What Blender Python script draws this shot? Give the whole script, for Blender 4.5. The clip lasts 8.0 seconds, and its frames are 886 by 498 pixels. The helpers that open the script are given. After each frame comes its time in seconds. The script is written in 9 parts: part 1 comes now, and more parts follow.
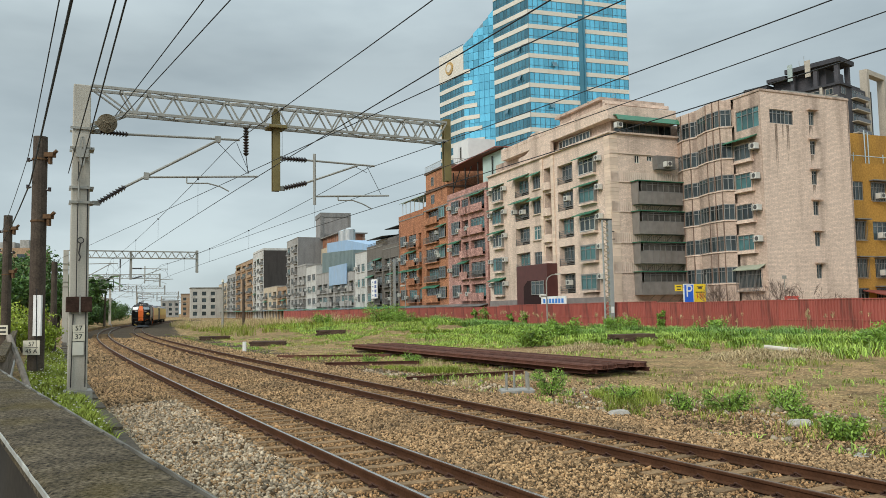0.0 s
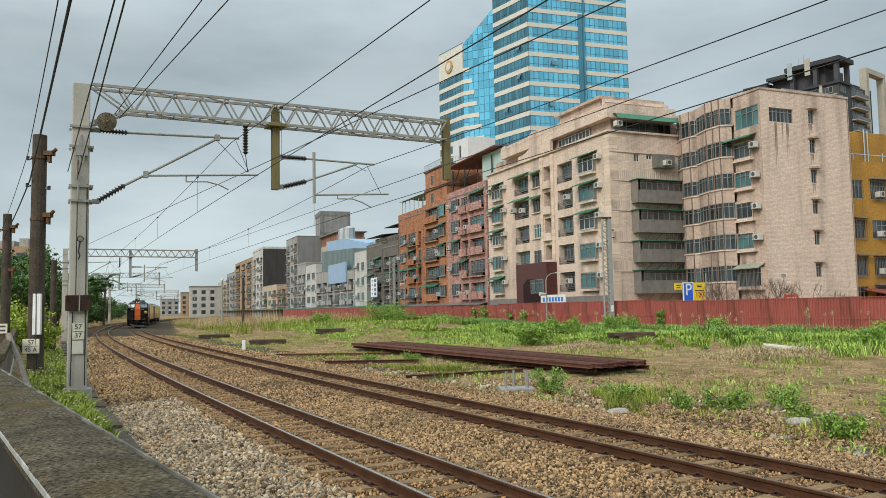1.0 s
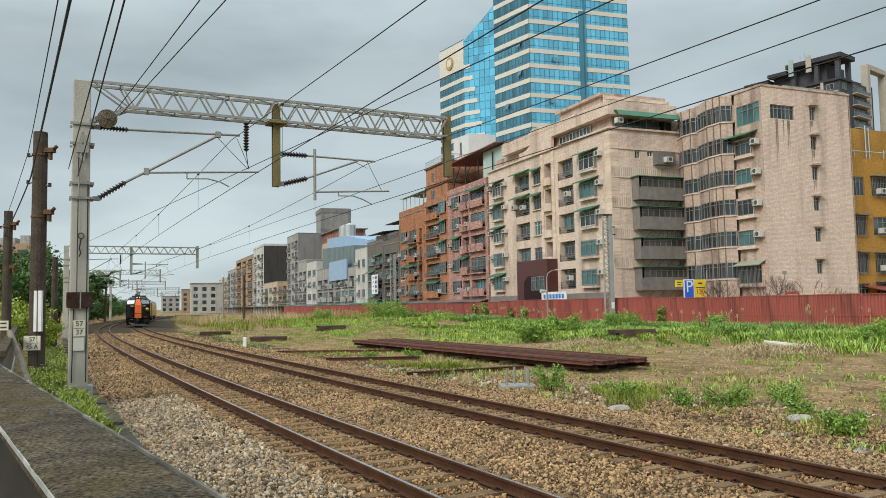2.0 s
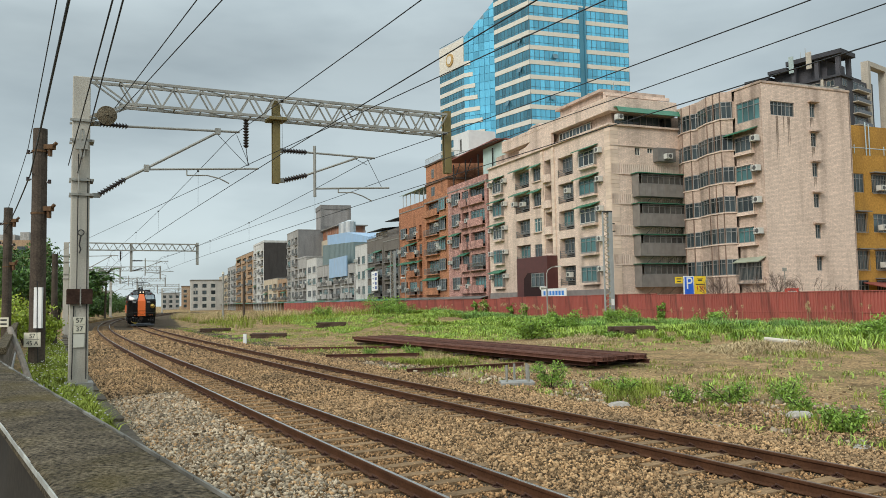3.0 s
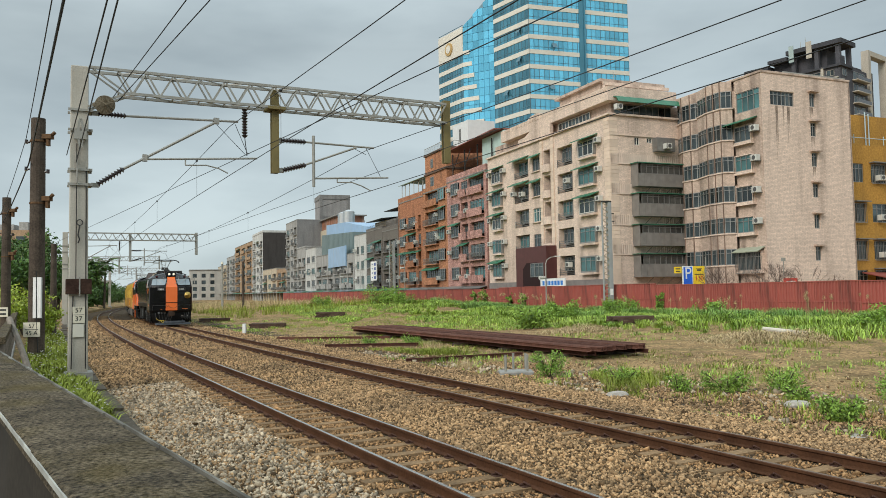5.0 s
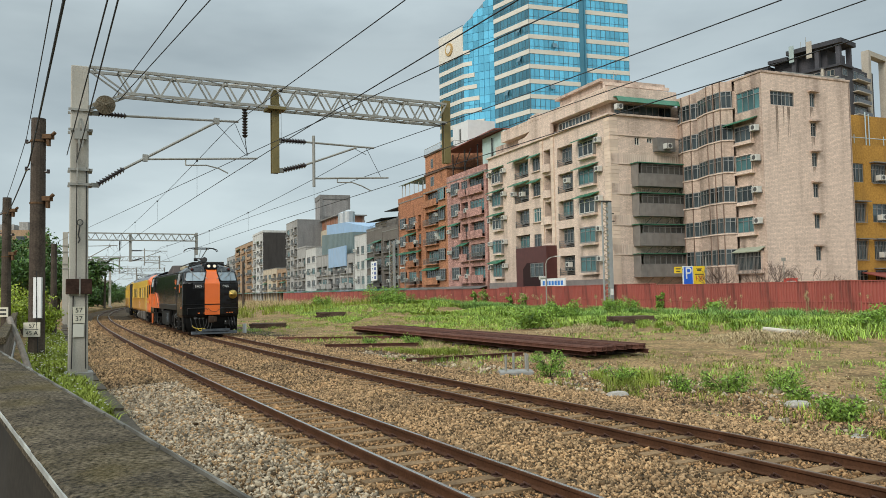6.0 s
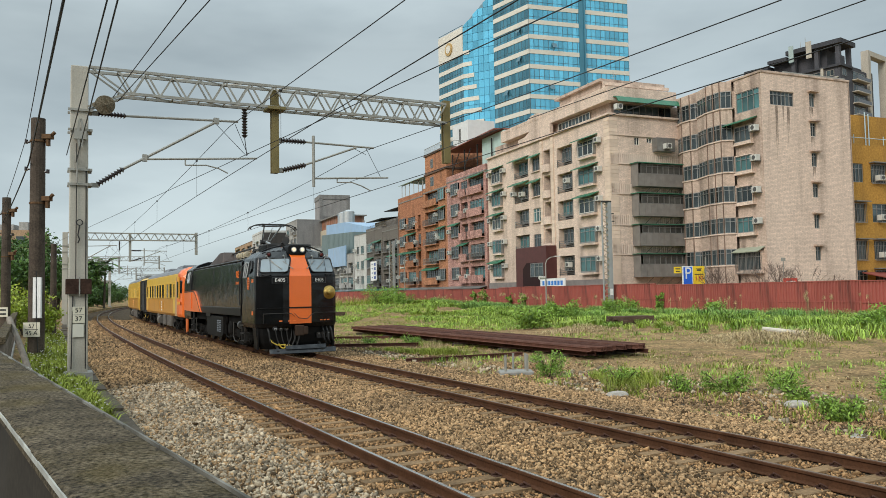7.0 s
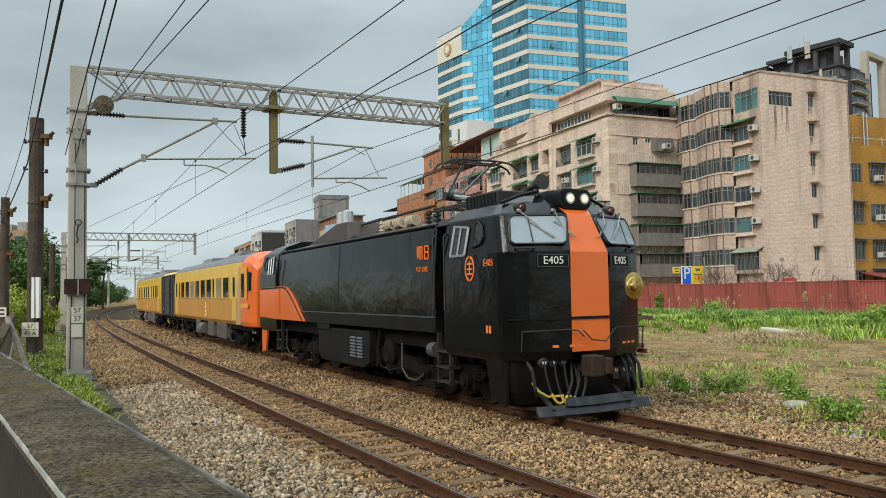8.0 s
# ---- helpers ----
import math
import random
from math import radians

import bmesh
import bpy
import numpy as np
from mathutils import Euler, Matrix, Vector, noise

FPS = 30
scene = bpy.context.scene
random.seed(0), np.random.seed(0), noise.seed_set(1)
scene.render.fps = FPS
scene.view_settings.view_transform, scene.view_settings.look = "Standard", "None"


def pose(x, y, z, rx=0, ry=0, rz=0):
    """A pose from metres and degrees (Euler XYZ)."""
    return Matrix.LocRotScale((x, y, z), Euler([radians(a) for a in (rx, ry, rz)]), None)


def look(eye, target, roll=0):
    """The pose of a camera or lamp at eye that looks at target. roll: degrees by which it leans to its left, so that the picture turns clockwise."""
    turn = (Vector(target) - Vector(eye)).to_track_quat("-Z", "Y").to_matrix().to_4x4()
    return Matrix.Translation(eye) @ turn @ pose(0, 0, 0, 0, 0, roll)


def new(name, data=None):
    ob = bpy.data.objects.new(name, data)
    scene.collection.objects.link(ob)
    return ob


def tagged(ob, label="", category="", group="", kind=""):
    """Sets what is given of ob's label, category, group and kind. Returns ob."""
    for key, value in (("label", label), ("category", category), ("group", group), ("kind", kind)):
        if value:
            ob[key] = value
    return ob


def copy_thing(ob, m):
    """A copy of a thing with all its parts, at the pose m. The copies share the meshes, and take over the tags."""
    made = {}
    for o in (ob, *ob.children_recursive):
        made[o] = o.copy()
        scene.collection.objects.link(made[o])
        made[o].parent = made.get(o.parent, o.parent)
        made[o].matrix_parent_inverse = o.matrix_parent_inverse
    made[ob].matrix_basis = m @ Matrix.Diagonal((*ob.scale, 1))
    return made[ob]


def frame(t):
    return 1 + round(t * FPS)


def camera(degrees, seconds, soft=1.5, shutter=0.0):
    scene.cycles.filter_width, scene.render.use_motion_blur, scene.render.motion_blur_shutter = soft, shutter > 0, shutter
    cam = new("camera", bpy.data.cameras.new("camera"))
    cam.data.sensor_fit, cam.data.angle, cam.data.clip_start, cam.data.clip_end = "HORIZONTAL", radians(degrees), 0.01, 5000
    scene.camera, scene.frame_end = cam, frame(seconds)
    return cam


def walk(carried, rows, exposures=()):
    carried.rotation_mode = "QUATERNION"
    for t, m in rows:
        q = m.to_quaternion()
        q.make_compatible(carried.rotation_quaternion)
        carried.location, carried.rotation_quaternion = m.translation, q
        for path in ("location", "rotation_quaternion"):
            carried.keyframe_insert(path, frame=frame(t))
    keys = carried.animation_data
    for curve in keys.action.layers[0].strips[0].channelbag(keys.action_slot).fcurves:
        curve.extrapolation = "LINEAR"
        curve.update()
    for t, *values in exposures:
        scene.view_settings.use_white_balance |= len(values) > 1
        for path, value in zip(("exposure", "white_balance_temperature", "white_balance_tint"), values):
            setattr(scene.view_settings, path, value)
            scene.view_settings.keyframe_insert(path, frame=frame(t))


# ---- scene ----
# camera: stands still on the pavement behind the parapet, tilts down a little
cam = camera(59.195, 8.0, soft=0.75)
EYE = (0.0, 0.0, 2.159)
PITCH, ROLL = 3.084, -1.009


def aim(up, side):
    p, s = radians(PITCH + up), radians(side)
    return look(EYE, (100 * math.sin(s), 100 * math.cos(s), EYE[2] + 100 * math.tan(p)), ROLL)


# seconds, degrees of extra tilt up, degrees of turn to the right
TILTS = [(0.0, 1.31, -0.03), (0.5, 1.31, 0.01), (1.0, 1.20, 0.0), (1.5, 1.07, -0.05), (2.2, 0.95, -0.06), (3.0, 0.74, -0.06),
         (3.5, 0.41, -0.07), (4.0, 0.10, 0.0), (4.5, 0.0, 0.0), (5.2, 0.0, -0.01), (6.0, 0.0, -0.02), (6.5, 0.0, -0.01),
         (7.0, 0.0, 0.0), (7.5, 0.0, 0.01), (8.0, 0.0, 0.08)]
walk(cam, [(t, aim(a, b)) for t, a, b in TILTS])

# world and light: overcast sky
world = bpy.data.worlds.new("world")
scene.world = world
world.use_nodes = True
wn, wl = world.node_tree.nodes, world.node_tree.links
wn.clear()


def overcast():
    """Even cloud cover: grey, brighter overhead, soft darker rolls, a little sky light through it."""
    out, bg = wn.new("ShaderNodeOutputWorld"), wn.new("ShaderNodeBackground")
    co, sep = wn.new("ShaderNodeTexCoord"), wn.new("ShaderNodeSeparateXYZ")
    sky = wn.new("ShaderNodeTexSky")
    sky.sky_type, sky.sun_disc = "NISHITA", False
    sky.sun_elevation, sky.sun_rotation = radians(SUN_UP), radians(SUN_TURN)
    mp = wn.new("ShaderNodeMapping")
    mp.inputs["Scale"].default_value = (1.0, 1.0, 3.2)
    no = wn.new("ShaderNodeTexNoise")
    no.inputs["Scale"].default_value, no.inputs["Detail"].default_value, no.inputs["Roughness"].default_value = 2.3, 5, 0.5
    ramp = wn.new("ShaderNodeValToRGB")
    ramp.color_ramp.elements[0].position, ramp.color_ramp.elements[0].color = 0.36, (0.335, 0.402, 0.43, 1)
    ramp.color_ramp.elements[1].position, ramp.color_ramp.elements[1].color = 0.60, (0.505, 0.588, 0.61, 1)
    up = wn.new("ShaderNodeMapRange")
    up.inputs["From Min"].default_value, up.inputs["From Max"].default_value = 0.30, 1.0
    up.inputs["To Min"].default_value, up.inputs["To Max"].default_value = 1.0, 4.0
    low = wn.new("ShaderNodeMapRange")
    low.inputs["From Min"].default_value, low.inputs["From Max"].default_value = 0.0, 0.32
    low.inputs["To Min"].default_value, low.inputs["To Max"].default_value = 1.26, 0.86
    prod = wn.new("ShaderNodeMath")
    prod.operation = "MULTIPLY"
    mul = wn.new("ShaderNodeVectorMath")
    mul.operation = "SCALE"
    tint = wn.new("ShaderNodeVectorMath")
    tint.operation = "SCALE"
    tint.inputs["Scale"].default_value = 0.012
    add = wn.new("ShaderNodeVectorMath")
    add.operation = "ADD"
    wl.new(co.outputs["Generated"], mp.inputs["Vector"])
    wl.new(mp.outputs[0], no.inputs["Vector"])
    wl.new(no.outputs["Fac"], ramp.inputs[0])
    wl.new(co.outputs["Generated"], sep.inputs[0])
    wl.new(sep.outputs["Z"], up.inputs["Value"])
    wl.new(sep.outputs["Z"], low.inputs["Value"])
    wl.new(up.outputs[0], prod.inputs[0])
    wl.new(low.outputs[0], prod.inputs[1])
    wl.new(ramp.outputs[0], mul.inputs[0])
    wl.new(prod.outputs[0], mul.inputs["Scale"])
    wl.new(sky.outputs[0], tint.inputs[0])
    wl.new(mul.outputs[0], add.inputs[0])
    wl.new(tint.outputs[0], add.inputs[1])
    wl.new(add.outputs[0], bg.inputs["Color"])
    bg.inputs["Strength"].default_value = 1.0
    wl.new(bg.outputs[0], out.inputs[0])


SUN_UP, SUN_TURN = 34.0, 217.0
overcast()
sun = new("sun", bpy.data.lights.new("sun", "SUN"))
sun.data.energy, sun.data.angle, sun.data.color = 2.35, radians(28), (1.0, 0.925, 0.82)
sun.matrix_basis = look((-38, -50, 42), (0, 0, 0))

# ---- materials ----
MATS = {}


def mat(name, c, rough=0.75, metal=0.0, var=0.12, scale=1.5, fine=0.0, fscale=25.0, bump=0.0, bscale=40.0, dist=0.01,
        rnd=0.0, island=0.0, stain=None, samt=0.0, sscale=0.6, streak=1.0, coat=0.0, spec=0.5, hue=None, glow=0.0, coords="Object", tile=None):
    """A surface with a coarse and a fine mottle, stains of another colour (streak: drawn out downwards), relief and gloss."""
    if name in MATS:
        return MATS[name]
    m = bpy.data.materials.new(name)
    m.use_nodes = True
    nt = m.node_tree
    b = nt.nodes["Principled BSDF"]
    L = nt.links.new
    co = nt.nodes.new("ShaderNodeTexCoord").outputs[coords]

    def noise_at(s, detail=4.0, vec=None):
        n = nt.nodes.new("ShaderNodeTexNoise")
        n.inputs["Scale"].default_value, n.inputs["Detail"].default_value = s, detail
        L(vec or co, n.inputs["Vector"])
        return n.outputs["Fac"]

    def mixed(fac, a, bb, gain=1.0):
        r = nt.nodes.new("ShaderNodeMapRange")
        r.inputs["From Min"].default_value, r.inputs["From Max"].default_value = 0.5 - 0.22 / gain, 0.5 + 0.22 / gain
        L(fac, r.inputs["Value"])
        x = nt.nodes.new("ShaderNodeMix")
        x.data_type = "RGBA"
        L(r.outputs[0], x.inputs[0])
        for sock, v in ((x.inputs[6], a), (x.inputs[7], bb)):
            if isinstance(v, tuple):
                sock.default_value = (*v, 1)
            else:
                L(v, sock)
        return x.outputs[2]

    def times(col, value_socket, amount):
        r = nt.nodes.new("ShaderNodeMapRange")
        r.inputs["To Min"].default_value, r.inputs["To Max"].default_value = 1 - amount, 1 + amount
        L(value_socket, r.inputs["Value"])
        v = nt.nodes.new("ShaderNodeVectorMath")
        v.operation = "SCALE"
        L(col, v.inputs[0])
        L(r.outputs[0], v.inputs["Scale"])
        return v.outputs[0]

    lo = tuple(min(1, x * (1 - var)) for x in c)
    hi = tuple(min(1, x * (1 + var)) for x in c)
    col = mixed(noise_at(scale), lo, hue or hi)
    if fine:
        r = nt.nodes.new("ShaderNodeMapRange")
        r.inputs["From Min"].default_value, r.inputs["From Max"].default_value = 0.3, 0.7
        L(noise_at(fscale, 3), r.inputs["Value"])
        col = times(col, r.outputs[0], fine)
    if stain:
        mp = nt.nodes.new("ShaderNodeMapping")
        mp.inputs["Scale"].default_value = (sscale, sscale, sscale / streak)
        L(co, mp.inputs["Vector"])
        r = nt.nodes.new("ShaderNodeMapRange")
        r.inputs["From Min"].default_value, r.inputs["From Max"].default_value = 0.5, 0.78
        r.inputs["To Max"].default_value = samt
        L(noise_at(1.0, 6, mp.outputs[0]), r.inputs["Value"])
        x = nt.nodes.new("ShaderNodeMix")
        x.data_type = "RGBA"
        L(r.outputs[0], x.inputs[0])
        L(col, x.inputs[6])
        x.inputs[7].default_value = (*stain, 1)
        col = x.outputs[2]
    if tile:
        # courses of small facing tiles: width, height, depth of the joint's tone, spread of tone from tile to tile
        se = nt.nodes.new("ShaderNodeSeparateXYZ")
        L(co, se.inputs[0])
        sm = nt.nodes.new("ShaderNodeMath")
        L(se.outputs["X"], sm.inputs[0])
        L(se.outputs["Y"], sm.inputs[1])
        cb = nt.nodes.new("ShaderNodeCombineXYZ")
        L(sm.outputs[0], cb.inputs["X"])
        L(se.outputs["Z"], cb.inputs["Y"])
        bk = nt.nodes.new("ShaderNodeTexBrick")
        for key, v in (("Scale", 1.0), ("Mortar Size", tile[1] * 0.11), ("Mortar Smooth", 0.2), ("Brick Width", tile[0]), ("Row Height", tile[1])):
            bk.inputs[key].default_value = v
        for key, v in (("Color1", 1 - tile[3]), ("Color2", 1 + tile[3]), ("Mortar", 1 - tile[2])):
            bk.inputs[key].default_value = (v, v, v, 1)
        L(cb.outputs[0], bk.inputs["Vector"])
        mm = nt.nodes.new("ShaderNodeVectorMath")
        mm.operation = "MULTIPLY"
        L(col, mm.inputs[0])
        L(bk.outputs["Color"], mm.inputs[1])
        col = mm.outputs[0]
    if rnd:
        col = times(col, nt.nodes.new("ShaderNodeObjectInfo").outputs["Random"], rnd)
    if island:
        col = times(col, nt.nodes.new("ShaderNodeNewGeometry").outputs["Random Per Island"], island)
    L(col, b.inputs["Base Color"])
    b.inputs["Roughness"].default_value, b.inputs["Metallic"].default_value = rough, metal
    b.inputs["Coat Weight"].default_value = coat
    b.inputs["Specular IOR Level"].default_value = min(spec, 0.15) if rough >= 0.7 else spec     # dusty surfaces hardly shine
    if glow:
        b.inputs["Emission Color"].default_value = (*c, 1)
        b.inputs["Emission Strength"].default_value = glow
    if bump:
        bp = nt.nodes.new("ShaderNodeBump")
        bp.inputs["Strength"].default_value, bp.inputs["Distance"].default_value = bump, dist
        L(noise_at(bscale, 4), bp.inputs["Height"])
        L(bp.outputs[0], b.inputs["Normal"])
    MATS[name] = m
    return m


# ---- mesh building ----
class MB:
    def __init__(self):
        self.v, self.f = [], []

    def add(self, vs, fs):
        n = len(self.v)
        self.v += [tuple(p) for p in vs]
        self.f += [tuple(i + n for i in f) for f in fs]
        return self

    def box(self, x0, y0, z0, x1, y1, z1):
        return self.add([(x0, y0, z0), (x1, y0, z0), (x1, y1, z0), (x0, y1, z0), (x0, y0, z1), (x1, y0, z1), (x1, y1, z1), (x0, y1, z1)],
                        [(0, 3, 2, 1), (4, 5, 6, 7), (0, 1, 5, 4), (1, 2, 6, 5), (2, 3, 7, 6), (3, 0, 4, 7)])

    def loft(self, rings, cap=True, close=True):
        n, k = len(rings[0]), len(rings)
        fs = []
        for i in range(k - 1):
            for j in range(n if close else n - 1):
                j2 = (j + 1) % n
                fs.append((i * n + j, i * n + j2, (i + 1) * n + j2, (i + 1) * n + j))
        if cap and close:
            fs += [tuple(reversed(range(n))), tuple(range((k - 1) * n, k * n))]
        return self.add([p for r in rings for p in r], fs)

    def cyl(self, p, q, r, n=10, r2=None, cap=True):
        p, q = Vector(p), Vector(q)
        d = (q - p).normalized()
        a = d.orthogonal().normalized()
        b = d.cross(a)
        rr = (r, r if r2 is None else r2)
        rings = [[c + (a * math.cos(t) + b * math.sin(t)) * e for t in (2 * math.pi * i / n for i in range(n))] for c, e in ((p, rr[0]), (q, rr[1]))]
        return self.loft(rings, cap)

    def tube(self, pts, r, n=6):
        for a, b in zip(pts[:-1], pts[1:]):
            self.cyl(a, b, r, n)
        return self

    def bar(self, p, q, w, t, up=(0, 0, 1)):
        """A straight bar of width w and thickness t from p to q."""
        p, q = Vector(p), Vector(q)
        d = (q - p).normalized()
        s = d.cross(Vector(up))
        s = d.orthogonal().normalized() if s.length < 1e-4 else s.normalized()
        o = s.cross(d)
        ring = [s * (w / 2) + o * (t / 2), -s * (w / 2) + o * (t / 2), -s * (w / 2) - o * (t / 2), s * (w / 2) - o * (t / 2)]
        return self.loft([[p + e for e in ring], [q + e for e in ring]])

    def prism(self, poly, z0, z1, axes="xyz"):
        """A polygon in the first two axes, drawn out along the third."""
        ax = ["xyz".index(c) for c in axes]

        def put(a, b, c):
            p = [0, 0, 0]
            p[ax[0]], p[ax[1]], p[ax[2]] = a, b, c
            return p
        return self.loft([[put(a, b, z0) for a, b in poly], [put(a, b, z1) for a, b in poly]])

    def moved(self, m):
        self.v = [tuple(m @ Vector(p)) for p in self.v]
        return self

    def mesh(self, name, material, smooth=False):
        me = bpy.data.meshes.new(name)
        me.from_pydata(self.v, [], self.f)
        bm = bmesh.new()
        bm.from_mesh(me)
        bmesh.ops.recalc_face_normals(bm, faces=bm.faces)
        bm.to_mesh(me)
        bm.free()
        if material:
            me.materials.append(material)
        if smooth:
            for p in me.polygons:
                p.use_smooth = True
        return me


def part(name, mb, material, parent=None, label="", bevel=0.0, smooth=False):
    ob = new(name, mb.mesh(name, material, smooth) if isinstance(mb, MB) else mb)
    ob.parent = parent
    if label:
        ob["label"] = label
    if bevel:
        md = ob.modifiers.new("bevel", "BEVEL")
        md.width, md.segments, md.limit_method = bevel, 2, "ANGLE"
    return ob


def thing(name, m, label, category, group="", kind=""):
    """An empty at the thing's base, which carries its parts."""
    ob = new(name)
    ob.empty_display_size = 0.1
    ob.matrix_basis = m
    return tagged(ob, label, category, group, kind)


def words(name, text, size, material, parent, m, label=""):
    """Flat lettering with a little depth, in the plane x, z of m."""
    cu = bpy.data.curves.new(name, "FONT")
    cu.body, cu.size, cu.extrude, cu.align_x, cu.align_y = text, size, 0.004, "CENTER", "CENTER"
    tmp = bpy.data.objects.new(name, cu)
    scene.collection.objects.link(tmp)
    dg = bpy.context.evaluated_depsgraph_get()
    me = bpy.data.meshes.new_from_object(tmp.evaluated_get(dg))
    bpy.data.objects.remove(tmp)
    me.materials.clear()
    me.materials.append(material)
    ob = new(name, me)
    ob.parent = parent
    ob.matrix_basis = m
    if label:
        ob["label"] = label
    return ob


def big_mesh(name, verts, faces, material, smooth=False):
    """A mesh from arrays: verts (n, 3), faces (m, 3)."""
    me = bpy.data.meshes.new(name)
    n, k = len(verts), len(faces)
    me.vertices.add(n)
    me.vertices.foreach_set("co", np.ascontiguousarray(verts, dtype=np.float32).ravel())
    me.loops.add(k * 3)
    me.loops.foreach_set("vertex_index", np.ascontiguousarray(faces, dtype=np.int32).ravel())
    me.polygons.add(k)
    me.polygons.foreach_set("loop_start", np.arange(0, k * 3, 3, dtype=np.int32))
    me.polygons.foreach_set("loop_total", np.full(k, 3, dtype=np.int32))
    me.update(calc_edges=True)
    me.materials.append(material)
    return new(name, me)


STEEL = mat("steel_grey", (0.33, 0.34, 0.33), 0.5, 0.6, stain=(0.16, 0.13, 0.1), samt=0.5, sscale=2.0)
DARK = mat("dark_steel", (0.03, 0.029, 0.028), 0.6, 0.2, var=0.3, scale=4, stain=(0.08, 0.06, 0.045), samt=0.7, sscale=3)
RUST = mat("rust", (0.105, 0.052, 0.034), 0.8, 0.1, var=0.35, scale=3, fine=0.25, fscale=40, bump=0.3, bscale=60)
BLACKRUB = mat("black_rubber", (0.02, 0.02, 0.02), 0.6, fine=0.1)
WHITE = mat("white_paint", (0.75, 0.75, 0.73), 0.5)
ALU = mat("bare_alloy", (0.55, 0.56, 0.56), 0.35, 0.9, var=0.08)

# ---- the line of the tracks: a wide curve, s metres away from the camera along it ----
KNOTS = [0, 20, 40, 60, 80, 110, 140, 180]
BENDS = [-0.00098, -0.00069, -0.00071, -0.00123, -0.00163, -0.00155, -0.00127, -0.00098]
S0, S1, DS = -40.0, 300.0, 0.5
SPACING = 3.886          # between the two track centres


def centre_line():
    s = np.arange(S0, S1 + DS / 2, DS)
    k = np.interp(s, KNOTS, BENDS)
    th = np.concatenate([[0], np.cumsum((k[1:] + k[:-1]) / 2 * DS)])
    i0 = int(round(-S0 / DS))
    th = th - th[i0] + 2.0665
    mid = (th[1:] + th[:-1]) / 2
    x = np.concatenate([[0], np.cumsum(np.cos(mid) * DS)])
    y = np.concatenate([[0], np.cumsum(np.sin(mid) * DS)])
    return s, x - x[i0] + 0.348, y - y[i0] + 9.295, th


LINE_S, LINE_X, LINE_Y, LINE_TH = centre_line()


def on_line(s, off=0.0):
    """x, y and heading (away from the camera) at s; off: metres to the far side of the near track."""
    x, y, th = (float(np.interp(s, LINE_S, a)) for a in (LINE_X, LINE_Y, LINE_TH))
    return x + math.sin(th) * off, y - math.cos(th) * off, th

# ---- ground, ballast, tracks ----
FENCE_TH = 112.372
FU = Vector((math.cos(radians(FENCE_TH)), math.sin(radians(FENCE_TH)), 0))      # along the fence, away
FN = Vector((math.sin(radians(FENCE_TH)), -math.cos(radians(FENCE_TH)), 0))     # across it, away from the tracks
FENCE_D = 43.0
GREEN_MOUNDS = [(-4, 84, 1.1, 11), (6, 66, 0.5, 9), (-14, 100, 0.9, 14), (18, 50, 0.35, 8), (12, 44, 0.35, 6), (24, 40, 0.3, 8)]


def lift(x, y):
    """Height of the open ground."""
    z = -0.33 + 0.06 * noise.noise((x * 0.25, y * 0.25, 0)) + 0.03 * noise.noise((x * 0.9, y * 0.9, 3))
    for mx, my, a, r in GREEN_MOUNDS:
        z += a * math.exp(-((x - mx) ** 2 + (y - my) ** 2) / (r * r))
    return z


SOIL = mat("soil", (0.27, 0.178, 0.088), 0.95, var=0.42, scale=1.1, fine=0.7, fscale=11, bump=1.0, bscale=16, dist=0.08, stain=(0.10, 0.13, 0.03), samt=0.75, sscale=0.3)
# bed below the stones: shade of the gaps is put into its dark brown
BALLAST = mat("ballast_gap_shade", (0.075, 0.054, 0.034), 0.95, var=0.25, scale=0.8, fine=0.5, fscale=26, bump=1.0, bscale=22, dist=0.05)
STONE = mat("ballast_stone", (0.31, 0.208, 0.118), 0.9, var=0.3, scale=0.5, fine=0.2, fscale=50, island=0.8, hue=(0.37, 0.235, 0.12))
STONEGREY = mat("grey_stone", (0.34, 0.275, 0.195), 0.9, var=0.3, scale=0.6, fine=0.2, fscale=50, island=0.7)
BROWNSTONE = mat("rust_stained_stone", (0.265, 0.158, 0.077), 0.9, var=0.25, scale=0.7, fine=0.25, fscale=50, island=0.7)


def ground_sheet():
    xs = np.concatenate([[-3000, -900, -300, -120], np.arange(-70, 66, 2.0), [90, 160, 400, 1000, 3000]])
    ys = np.concatenate([[-800, -200, -60], np.arange(-20, 150, 2.0), [170, 200, 260, 400, 900, 2000, 4000]])
    mb = MB()
    mb.v = []
    for y in ys:
        for x in xs:
            far = abs(x) > 75 or y > 155 or y < -25
            z = -0.36 if far else lift(float(x), float(y))
            # keep it under the ballast and the left bank
            d = float(np.min(np.hypot(LINE_X - x, LINE_Y - y))) if not far else 99
            if d < 9.5:
                z = min(z, -0.42)
            mb.v.append((float(x), float(y), z))
    n = len(xs)
    mb.f = [(j * n + i, j * n + i + 1, (j + 1) * n + i + 1, (j + 1) * n + i) for j in range(len(ys) - 1) for i in range(n - 1)]
    ob = part("ground", mb, SOIL, smooth=True)
    return tagged(ob, "dry brown soil and weeds beside the railway", "ground", kind="structure")


def along(profile, s0, s1, step, close=True):
    """Draws an (offset, z) profile along the line."""
    rings = []
    for s in np.arange(s0, s1 + step / 2, step):
        rings.append([(*on_line(s, o)[:2], z) for o, z in profile])
    return MB().loft(rings, cap=close, close=close)


